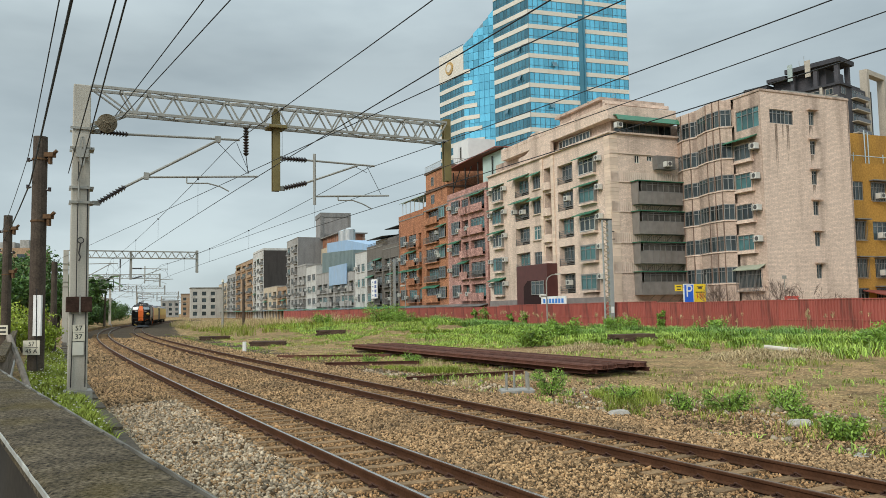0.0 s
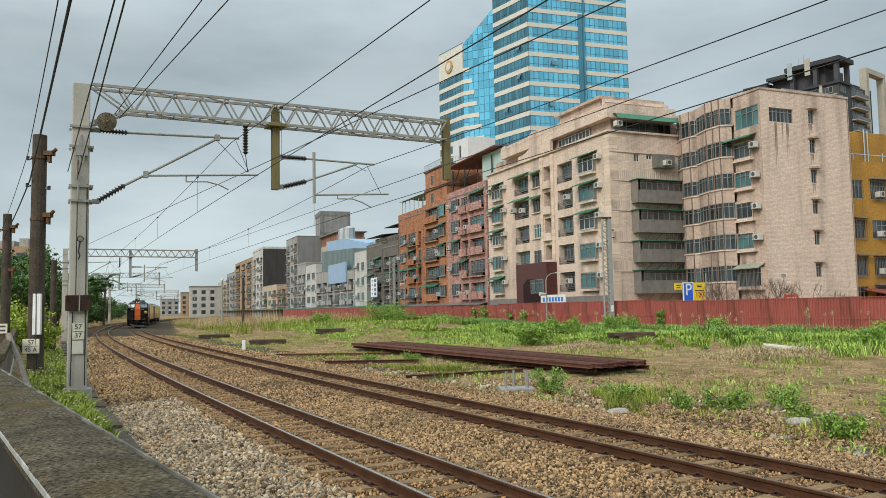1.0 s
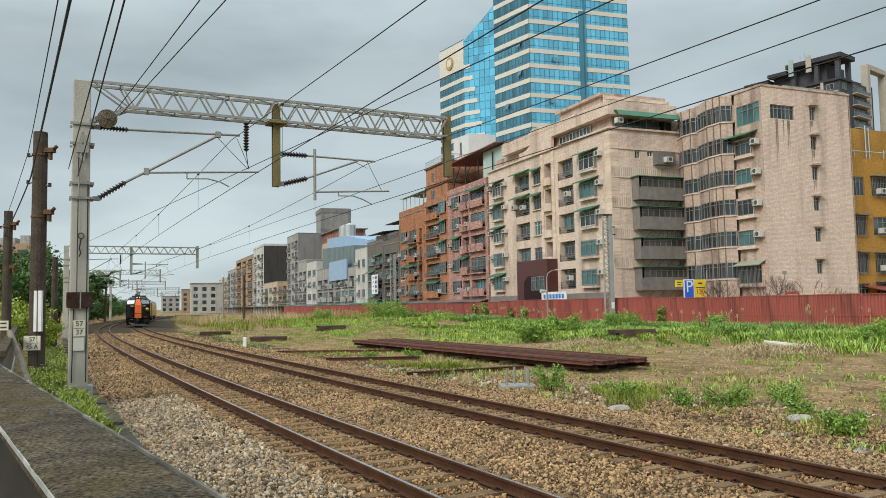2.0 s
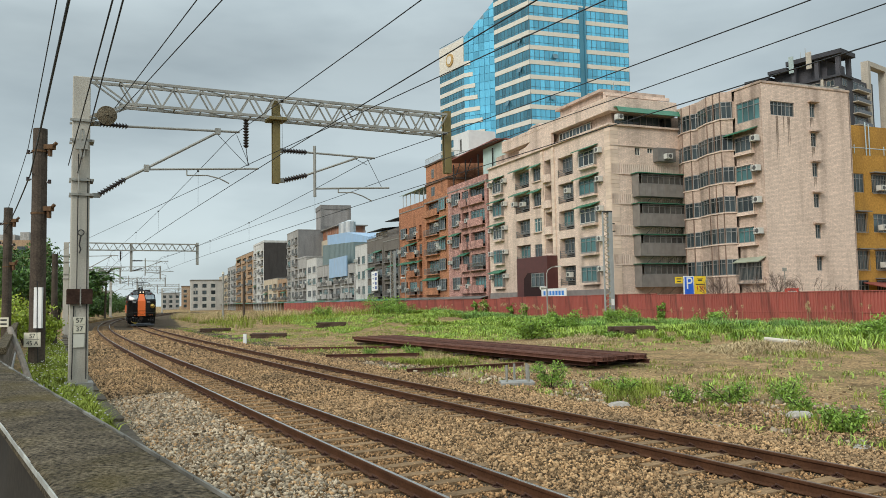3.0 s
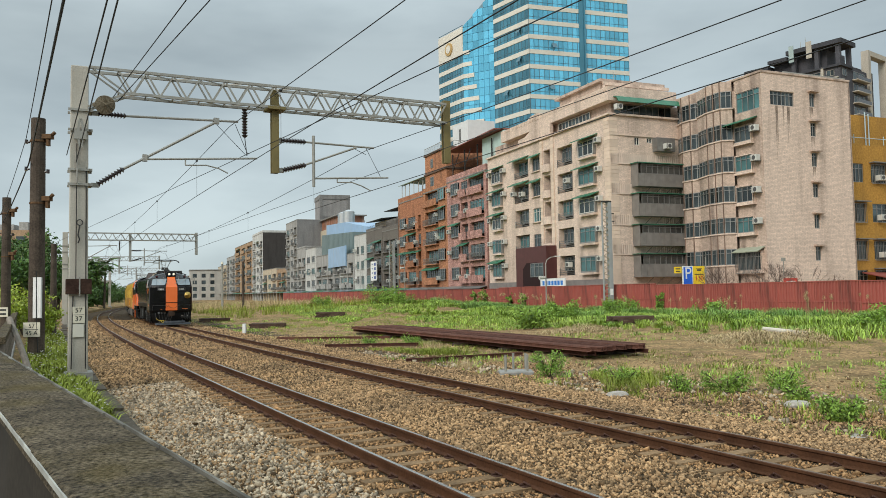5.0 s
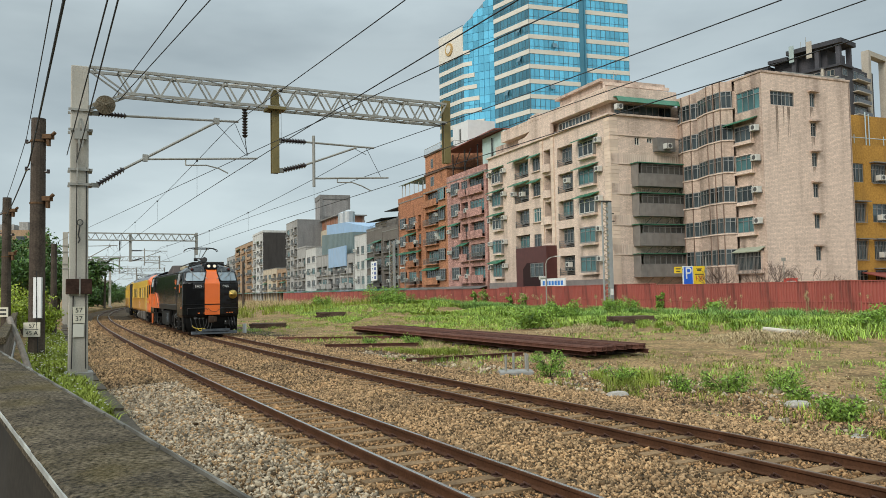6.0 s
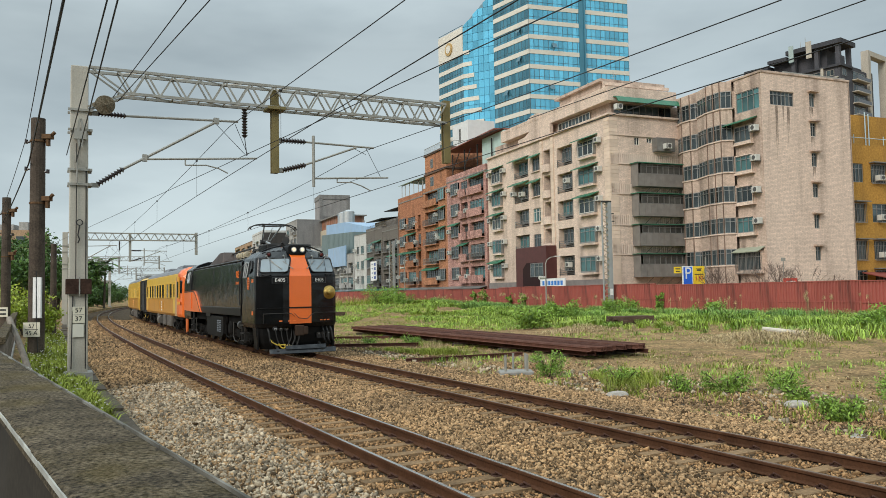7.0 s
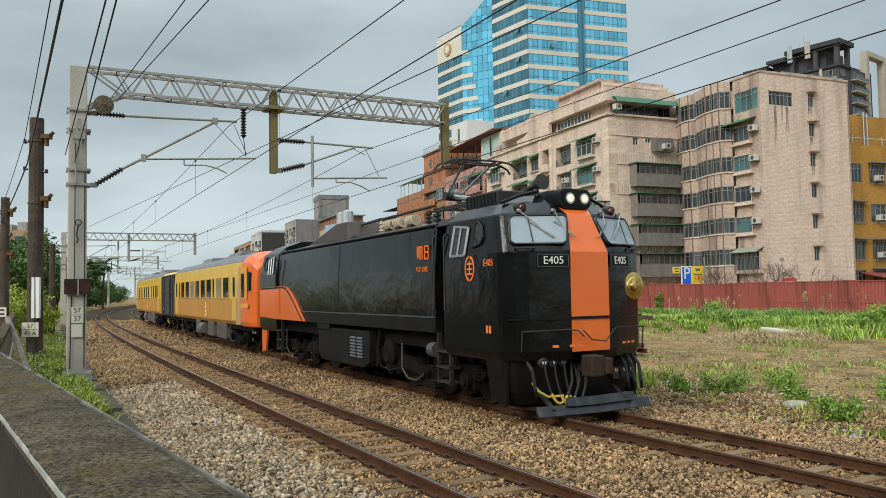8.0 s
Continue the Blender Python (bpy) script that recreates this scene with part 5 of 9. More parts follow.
    part("slate_wall", MB().prism([(4.9, 0), (34.1, 0), (34.1, 6.2), (4.9, 4.9)], -9, 0, "xzy"), greensheet, bs, "slate-green sheet wall")
    part("blue_wall", MB().prism([(3.6, 3.5), (41, 3.5), (41, 9.4), (22, 8.6), (3.6, 6.0)], -12, -3.0, "xzy"), bluesheet, bs, "pale blue sheet wall")
    sr = MB()
    for k in range(24):
        sr.box(5.2 + k * 1.2, 0.0, 0.0, 5.3 + k * 1.2, 0.05, 4.9 + k * 0.052)
    part("sheet_rib", sr, greensheet, bs)
    part("blue_sign", MB().box(5.5, 1.3, -2.6, 21.0, 1.6, 1.9), bluesheet, bs, "pale blue hoarding", bevel=0.02)
    part("rusty_shed", MB().box(39.6, -13, 9.2, 72, -6, 12.0), mat("rusty_sheet", (0.25, 0.115, 0.07), 0.7, var=0.4, scale=0.5, stain=(0.5, 0.46, 0.4), samt=0.8, sscale=1.2, streak=7), bs, "rust-streaked sheet shed")
    part("shed_base", MB().box(41, -14, -0.5, 71, -5.6, 9.2), cream, bs)
    part("shed_eaves", MB().box(38.5, -13.5, 12.0, 73, -5.2, 12.25), ROOFGREY, bs)
    for x in (26.2, 31.0):
        part("roof_tank", MB().cyl((x, -5, 8.6), (x, -5, 11.6), 1.5, 18).cyl((x, -5, 11.6), (x, -5, 12.1), 1.5, 18, 0.4), ALU, bs, "bright steel water tank")
    shk = thing("roof_shack", CITY @ pose(67.5, -1.0, 13.7), "brown roof shack with a tilted sheet roof", "roof shack")
    part("shack_wall", MB().box(0, -7, 0, 9, 0, 2.2).box(1, -7, 2.2, 6, -1.5, 3.5), darkw, shk)
    part("shack_screen", MB().box(9.4, -4, 0.6, 17, -0.4, 2.4), cream, shk)
    railing(shk, plane_a, 0.2, 17.5, 0.8, 1.8, 0.5, GRILLE, 0.5)
    part("shack_roof", MB().loft([[(x, 0.8, 3.7), (x, -7.5, 4.3), (x, -7.5, 4.4), (x, 0.8, 3.82)] for x in (-0.6, 7.5)]).loft([[(x, 1.2, 2.5), (x, -4, 3.1), (x, -4, 3.2), (x, 1.2, 2.62)] for x in (8, 18)]), DARK, shk)
    ch = thing("shop_sign", CITY @ pose(76.2, 0.9, 4.4), "white upright shop sign with unreadable blue marks", "sign")
    part("sign_board", MB().box(0, 0, 0, 3.8, 0.15, 3.7), WHITE, ch, bevel=0.01)
    ink = MB()
    for k in range(4):
        ink.box(0.4, 0.15, 0.3 + k * 0.85, 1.6, 0.17, 0.85 + k * 0.85)
        ink.box(2.4, 0.15, 0.5 + k * 0.85, 3.0, 0.17, 0.75 + k * 0.85)
    part("sign_bars", ink, mat("sign_blue", (0.08, 0.12, 0.3), 0.5), ch)
    # grey box tower behind the row
    gt = thing("lift_tower", pose(-36.2, 230, 0, 0, 0, 18) @ Matrix.Scale(1.2, 4), "plain grey concrete block standing behind the row", "tower block")
    gcm = mesh_tile("tower_render", (0.26, 0.25, 0.245), (0.14, 0.135, 0.13))
    part("tower_wall", MB().box(0, 0, -0.3, 7.3, 8, 25.8), gcm, gt)
    part("tower_frame", MB().box(-0.15, -0.15, 25.0, 7.45, 8.1, 26.1).box(-0.15, -0.15, 20.4, 7.45, 0.0, 20.9).box(-0.15, -0.15, 0, 0.6, 0, 25.2).box(6.9, -0.15, 0, 7.45, 0, 25.2), mesh_tile("tower_trim", (0.20, 0.195, 0.19), (0.1, 0.1, 0.1)), gt)


def glass_tower():
    """Tall office block: white bands and blue glass, on the plan that its corners give."""
    t = thing("office_tower", pose(0, 0, 0), "tall office tower banded in sky-blue glass and pale panels", "office tower")
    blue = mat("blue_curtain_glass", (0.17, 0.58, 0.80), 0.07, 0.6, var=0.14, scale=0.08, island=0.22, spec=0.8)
    # darker copy of the blue glass: the turned faces' shade is in the colour
    dkblue = mat("shaded_curtain_glass", (0.085, 0.25, 0.33), 0.07, 0.55, var=0.2, scale=0.08, island=0.25, spec=0.8)
    pale = mat("pale_panel", (0.60, 0.57, 0.50), 0.6, var=0.05, scale=0.2, fine=0.03)
    mull = mat("tower_mullion", (0.10, 0.18, 0.22), 0.5, 0.3)
    P2, P0, P1, P3, P4 = (Vector(p) for p in ((52.6, 214.0, 0), (23.9, 205.0, 0), (15.4, 217.0, 0), (6.7, 222.0, 0), (-0.2, 233.0, 0)))
    top, left_top = 98.0, 78.4
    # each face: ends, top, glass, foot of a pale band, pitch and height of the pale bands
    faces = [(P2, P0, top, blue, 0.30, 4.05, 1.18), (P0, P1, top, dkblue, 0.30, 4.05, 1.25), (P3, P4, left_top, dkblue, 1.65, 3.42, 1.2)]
    back = [Vector((45, 245, 0)), Vector((19, 250, 0)), Vector((8, 250, 0)), Vector((2, 245, 0))]
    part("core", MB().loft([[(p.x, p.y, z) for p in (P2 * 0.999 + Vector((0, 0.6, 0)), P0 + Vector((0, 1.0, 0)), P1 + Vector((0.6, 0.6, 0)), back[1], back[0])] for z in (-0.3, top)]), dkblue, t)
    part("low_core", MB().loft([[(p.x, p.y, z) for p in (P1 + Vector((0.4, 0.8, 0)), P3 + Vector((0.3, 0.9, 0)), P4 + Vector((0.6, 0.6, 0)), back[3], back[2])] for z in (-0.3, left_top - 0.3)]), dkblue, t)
    for a, b, zt, gl, foot, pitch, band in faces:
        d = (b - a).normalized()
        nrm = Vector((d.y, -d.x, 0))
        if nrm.y > 0:
            nrm = -nrm
        L = (b - a).length
        panes, bars = MB(), MB()
        T = lambda s, o, z: tuple(a + d * s + nrm * o + Vector((0, 0, z)))
        z = foot
        n = max(4, round(L / 1.45))
        while z < zt:
            z2 = min(z + band, zt)
            part("panel_band", slab(MB(), T, 0, L, -0.5, 0.12, z, z2), pale, t)
            for i in range(n):
                if z2 + pitch - band < zt + 1:
                    slab(panes, T, L * i / n + 0.04, L * (i + 1) / n - 0.04, -0.3, -0.02 - 0.01 * ((i * 7) % 3), z2, z2 + pitch - band)
            slab(bars, T, 0, L, -0.2, 0.03, z2 + 0.80, z2 + 0.88)
            z += pitch
        for i in range(n + 1):
            slab(bars, T, L * i / n - 0.05, L * i / n + 0.05, -0.2, 0.05, 0, zt)
        tagged(part("glass_panes", panes, gl, t, "rows of blue glass panes"), kind="stuff")
        part("mullion", bars, mull, t)
    # stepped glass slope between the two parts
    d = (P3 - P1).normalized()
    nrm = Vector((d.y, -d.x, 0))
    if nrm.y > 0:
        nrm = -nrm
    L = (P3 - P1).length
    T = lambda s, o, z: tuple(P1 + d * s + nrm * o + Vector((0, 0, z)))
    gl = MB()
    bars = MB()
    nz = 42
    for j in range(nz):
        for i in range(6):
            z0, z1 = j * 2.3, j * 2.3 + 2.2
            xa, xb = L * i / 6 + 0.05, L * (i + 1) / 6 - 0.05
            ca, cb = (left_top + (1 - x / L) * 8.8 for x in (xa, xb))
            if z0 < cb - 0.2:
                za, zb = min(z1, ca), min(z1, cb)
                gl.loft([[T(xa, o, z0), T(xb, o, z0), T(xb, o, zb), T(xa, o, za)] for o in (-0.3, -0.01 * ((i * 5 + j * 3) % 3))])
    tagged(part("slope_glass", gl, blue, t, "sloping corner of blue glass"), kind="stuff")
    wedge = MB().loft([[T(0, o, 0), T(L, o, 0), T(L, o, left_top), T(0, o, left_top + 8.8)] for o in (-0.6, -0.25)])
    part("slope_back", wedge, mull, t)
    st = MB()
    for k in range(17):
        z = 1.65 + 1.2 + 3.42 * (20 - k)
        slab(st, T, L - 2.2 - k * 0.72, L + 0.1, -0.2, 0.15, z - 1.2, z)
    part("stepped_panel", st, pale, t)
    sm = MB()
    n2 = Vector(((P4 - P3).normalized().y, -(P4 - P3).normalized().x, 0))
    if n2.y > 0:
        n2 = -n2
    T4 = lambda s, o, z: tuple(P3 + (P4 - P3).normalized() * s + n2 * o + Vector((0, 0, z)))
    slab(sm, T4, -0.1, (P4 - P3).length, -0.4, 0.16, 70.2, left_top)
    head = part("head_panel", sm, pale, t)
    c = Vector(T4(7.0, 0.2, 73.6))
    e = MB().cyl(c, c + n2 * 0.3, 1.9, 24)
    part("round_emblem", e, mat("emblem_gold", (0.55, 0.36, 0.14), 0.4, 0.4), t, "round gold emblem")
    part("emblem_ring", MB().cyl(c + n2 * 0.3, c + n2 * 0.4, 1.2, 24), pale, t)
    fin = MB()
    dd = (P0 - P2).normalized()
    nn = Vector((dd.y, -dd.x, 0))
    if nn.y > 0:
        nn = -nn
    T2 = lambda s, o, z: tuple(P2 + dd * s + nn * o + Vector((0, 0, z)))
    slab(fin, T2, 13.4, 13.8, 0.0, 0.5, 0, top)
    slab(fin, T2, 13.8, 15.2, 0.0, 0.2, 0, 82.0)
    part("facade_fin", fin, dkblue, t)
    vents = MB()
    for s, z in ((23.0, 55.6), (22.0, 67.0)):
        vents.add([T2(s, 0.1, z + 1.4), T2(s + 1.4, 0.1, z + 1.4), T2(s + 1.4, 0.9, z), T2(s, 0.9, z)], [(0, 1, 2, 3)])
    d1 = (P1 - P0).normalized()
    n1 = Vector((d1.y, -d1.x, 0))
    n1 = -n1 if n1.y > 0 else n1
    for s, z in ((3.0, 71.6), (3.0, 63.6), (8.5, 55.6)):
        q = P0 + d1 * s
        vents.add([tuple(q + Vector((0, 0, z + 1.6)) + n1 * 0.1), tuple(q + d1 * 1.5 + Vector((0, 0, z + 1.6)) + n1 * 0.1), tuple(q + d1 * 1.5 + Vector((0, 0, z)) + n1 * 0.9), tuple(q + Vector((0, 0, z)) + n1 * 0.9)], [(0, 1, 2, 3)])
    part("open_vent", vents, mull, t)


def dark_tower():
    """High-rise seen over a corner: local x along its balcony front, y along its plain side, both going away."""
    t = thing("residential_tower", pose(105.6, 203, 0, 0, 0, 38.3), "dark grey residential high-rise with a pale roof frame", "residential tower")
    dk = mesh_tile("charcoal_tile", (0.075, 0.075, 0.085), (0.045, 0.045, 0.05))
    trim = mesh_tile("charcoal_trim", (0.055, 0.056, 0.064), (0.04, 0.04, 0.04))
    lt = mesh_tile("stone_frame", (0.42, 0.38, 0.32), (0.3, 0.28, 0.25))
    part("main_wall", MB().box(0, 0, -0.3, 15.5, 27, 60.2), dk, t)
    # stepped crown over the plain side, open at the corner
    part("crown_wall", MB().box(2.5, 4.5, 60.2, 13, 13.7, 65.6).box(2.5, 13.7, 60.2, 13, 19.4, 64.6).box(2.5, 19.4, 60.2, 13, 26, 63.4), dk, t)
    part("crown_roof", MB().box(-0.9, -0.9, 65.7, 7.5, 14.2, 66.9), trim, t, "dark roof slab carried on posts")
    part("crown_roof", MB().box(-0.5, 14.2, 64.6, 8, 19.8, 65.5), trim, t)
    part("crown_roof", MB().box(-0.5, 19.8, 63.2, 8, 27, 64.2), trim, t)
    for x, y in ((0.0, 0.0), (5.8, 0.0), (0.0, 5.6), (0.0, 12.0)):
        part("crown_post", MB().box(x, y, 60.2, x + 1.1, y + 1.1, 65.7), dk, t)
    part("eave", MB().box(-0.6, -0.6, 59.7, 6.5, 27.2, 60.3), trim, t)
    for y, w, m in ((11.9, 1.4, "pale_cyan_cloth"), (6.9, 1.5, "stone_frame")):
        part("roof_panel", MB().box(-1.0, y, 63.4, -0.9, y + w, 68.0), mat("pale_cyan_cloth", (0.33, 0.40, 0.39), 0.8) if m != "stone_frame" else lt, t)
    part("aerial", MB().cyl((0.5, 9.2, 66.9), (0.5, 9.2, 69.8), 0.07, 5).cyl((0.5, 10.6, 66.9), (0.5, 10.6, 69.0), 0.06, 5), GALV, t)
    # pale frame that stands before the balcony front
    for x in (15.8, 26.6):
        part("frame_leg", MB().box(x, -0.6, -0.3, x + 1.3, 1.4, 65.2), lt, t, "pale stone frame leg")
    part("frame_head", MB().box(15.8, -0.6, 65.2, 27.9, 1.4, 66.6), lt, t, "pale stone frame head")
    part("rear_wall", MB().box(15.5, 3.0, -0.3, 26.6, 20, 62.5), dk, t)
    S = lambda a, c, z: (-c, a, z)
    R = lambda a, c, z: (a, -c, z)
    for k in range(8):
        z = 57.0 - 3.15 * k
        for y0, w, pale_win in ((1.6, 2.0, True), (5.2, 3.4, True), (10.6, 1.6, False), (14.0, 3.0, False), (19.5, 1.6, False), (22.6, 2.2, False)):
            window(t, S, y0, y0 + w, z + 0.5, z + 2.1, 2, -0.04, GLASS, lt if pale_win else FRAMEALU, 0)
        part("side_slab", slab(MB(), S, 0.4, 9.0, 0, 0.5, z - 0.35, z), lt if k % 2 == 0 else dk, t)
        window(t, R, 1.0, 3.6, z + 0.4, z + 2.3, 2, -0.04, GLASS, FRAMEALU, 0)
        bl = part("balcony", slab(MB(), R, 6.6, 14.6, 0, 1.5, z - 0.25, z), lt, t)
        part("balcony_front", slab(MB(), R, 6.6, 14.6, 1.38, 1.46, z, z + 0.95), mat("smoked_rail", (0.10, 0.10, 0.11), 0.2), bl)
        window(t, R, 7.2, 14.0, z + 0.1, z + 2.4, 4, -0.05, GLASS)
        part("rear_balcony", MB().box(18.0, 1.6, z - 0.25, 22.0, 3.0, z), lt, t)
        window(t, lambda a, c, zz: (a, 3 - c, zz), 18.4, 21.4, z + 0.3, z + 2.2, 2, -0.04, GLASS)
    part("pale_column", slab(MB(), S, 4.2, 4.9, 0.0, 0.6, 34, 60), lt, t)


def ochre_block():
    t = thing("ochre_building", pose(41.4, 77.5, 0, 0, 0, FENCE_TH - 90), "ochre painted apartment block with barred windows", "apartment building")
    och = mesh_tile("ochre_paint", (0.40, 0.215, 0.05), (0.2, 0.11, 0.04))
    A = lambda a, c, z: (a, -c, z)
    cols = ((-0.5, 1.1), (2.1, 4.3), (6.2, 9.5), (11.0, 13.5))
    holes = [(a, b, z, z + 1.9) for z in (1.6, 4.55, 8.3, 12.3) for a, b in cols]
    wall(t, A, -1.1, 16, -0.3, 16.1, holes, och)
    for i, h in enumerate(holes):
        window(t, A, *h, 3, 0.15, GLASS)
        if i % 3:
            railing(t, A, h[0], h[1], h[2] - 0.1, h[3], 0.15, GRILLE, 0.2, "window_cage")
            part("window_hood", slab(MB(), A, h[0] - 0.2, h[1] + 0.2, 0, 0.6, h[3] + 0.1, h[3] + 0.2), GRILLE, t)
        if i % 2:
            air_conditioner(t.matrix_basis, lambda a, c, z: (a, -c, z), h[0] + 0.8, h[2] + 0.2, 0.1)
    part("core", MB().box(-0.8, 0.4, -0.3, 16, 14, 16.05), SHADEIN, t)
    part("roof_house", MB().box(2.2, 3.0, 16.3, 12, 12, 20.0), och, t)
    part("flank", MB().box(-1.3, 0.0, -0.3, -1.1, 14, 16.1), och, t)
    pp = MB()
    for x in (0.3, 2.0, 4.5, 7):
        pp.cyl((x, 0.3, 16.3), (x, 0.3, 17.2), 0.04, 6)
    pp.cyl((0, 0.3, 16.9), (9, 0.3, 16.9), 0.04, 6).cyl((5.2, 2.9, 16.3), (5.2, 2.9, 20.4), 0.06, 6).cyl((5.7, 2.9, 16.3), (5.7, 2.9, 20.2), 0.06, 6)
    part("roof_pipe", pp, mat("pipe_blue", (0.4, 0.5, 0.53), 0.5), t)
    part("lean_to", MB().loft([[(x, 0, 3.3), (x, -3.5, 2.6), (x, -3.5, 2.5), (x, 0, 3.2)] for x in (0.2, 16)]), mat("red_sheet", (0.24, 0.06, 0.045), 0.6, var=0.2), t)


def far_town():
    """Distant blocks where the line bends away."""
    rng = random.Random(4)
    pale = mesh_tile("far_pale", (0.42, 0.41, 0.38), (0.25, 0.24, 0.23))
    for i, (x, y, w, d, h, m) in enumerate([(-125, 385, 16, 14, 14.5, "far_pale"), (-108, 400, 8, 14, 15.5, "grey_render"), (-150, 470, 14, 12, 13, "cream_render"), (-175, 520, 18, 14, 15, "tan_tile"), (-196, 540, 12, 10, 11, "grey_render"), (-222, 480, 16, 12, 12, "far_pale"), (-250, 520, 20, 12, 15, "cream_render")]):
        t = thing("distant_house", pose(x, y, 0, 0, 0, 20), "pale distant town house with dark windows", "house", "distant houses")
        A = lambda a, c, z: (a, -c, z)
        holes = [(a0 + 0.6, a0 + 2.6, z, z + 1.9) for a0 in np.arange(0.5, w - 3, 4.2) for z in np.arange(1, h - 3, 3.3)]
        wall(t, A, 0, w, -0.3, h, [tuple(float(v) for v in q) for q in holes], MATS[m])
        part("core", MB().box(0.02, 0.35, -0.3, w - 0.02, d, h), MATS[m], t)
        for q in holes:
            part("window", slab(MB(), A, float(q[0]), float(q[1]), -0.3, -0.26, float(q[2]), float(q[3])), GLASS, t)
        part("roof", MB().box(-0.3, -0.3, h, w + 0.3, d, h + 0.4), ROOFGREY, t)
    hb = thing("hillside_house", pose(-60.6, 112, 0, 0, 0, 10), "pale tan apartment house above the trees", "house")
    part("wall", MB().box(-6, 0, -0.3, 1.2, 8, 12.0), MATS["tan_tile"], hb)
    part("roof_box", MB().box(-3.5, 1, 12.0, -1.5, 4, 12.9).box(-0.6, 0.5, 12.0, 0.6, 3, 13.2), MATS["grey_render"], hb)
    for x in (-5.2, -3.0, -0.8):
        for z in (6.6, 9.6):
            part("window", MB().box(x, -0.03, z, x + 1.4, 0.02, z + 1.5), GLASS, hb)


FENCERED = mat("red_sheet_fence", (0.33, 0.085, 0.068), 0.6, var=0.10, scale=0.5, fine=0.05, rnd=0.10, stain=(0.07, 0.03, 0.025), samt=0.9, sscale=2.2, streak=7)


def red_fence():
    p0 = FN * FENCE_D
    fe = thing("sheet_fence", pose(p0.x, p0.y, 0, 0, 0, FENCE_TH), "long faded red corrugated sheet fence with dark streaks", "fence", kind="structure")
    n, pitch = 14, 3.4
    prof = []
    for i in range(n):
        x = i * pitch / n
        w = pitch / n
        prof += [(x, 0.0), (x + w * 0.55, 0.0), (x + w * 0.65, 0.075), (x + w * 0.90, 0.075)]
    prof.append((pitch, 0.0))
    mb = MB()
    mb.loft([[(x, y, z) for x, y in prof] + [(x, y - 0.02, z) for x, y in reversed(prof)] for z in (-0.45, 2.33)])
    panel = mb.mesh("panel", FENCERED)
    post = MB().box(-0.05, 0.02, -0.45, 0.05, 0.11, 2.36).mesh("post", FENCERED)
    cap = MB().box(0, -0.04, 2.31, pitch, 0.08, 2.37).box(0, 0.045, 0.95, pitch, 0.075, 1.02).mesh("cap_rail", FENCERED)
    rng = random.Random(2)
    x = 4.88
    while x < 225:
        # steps down a little with the ground far along
        dz = rng.uniform(-0.03, 0.03) + (0.12 if 55 < x < 85 else 0.0)
        for nm, me in (("panel", panel), ("post", post), ("cap_rail", cap)):
            o = part(nm, me, None, fe)
            o.matrix_basis = pose(x, 0, dz, rng.uniform(-0.5, 0.5), 0, 0)
        x += pitch


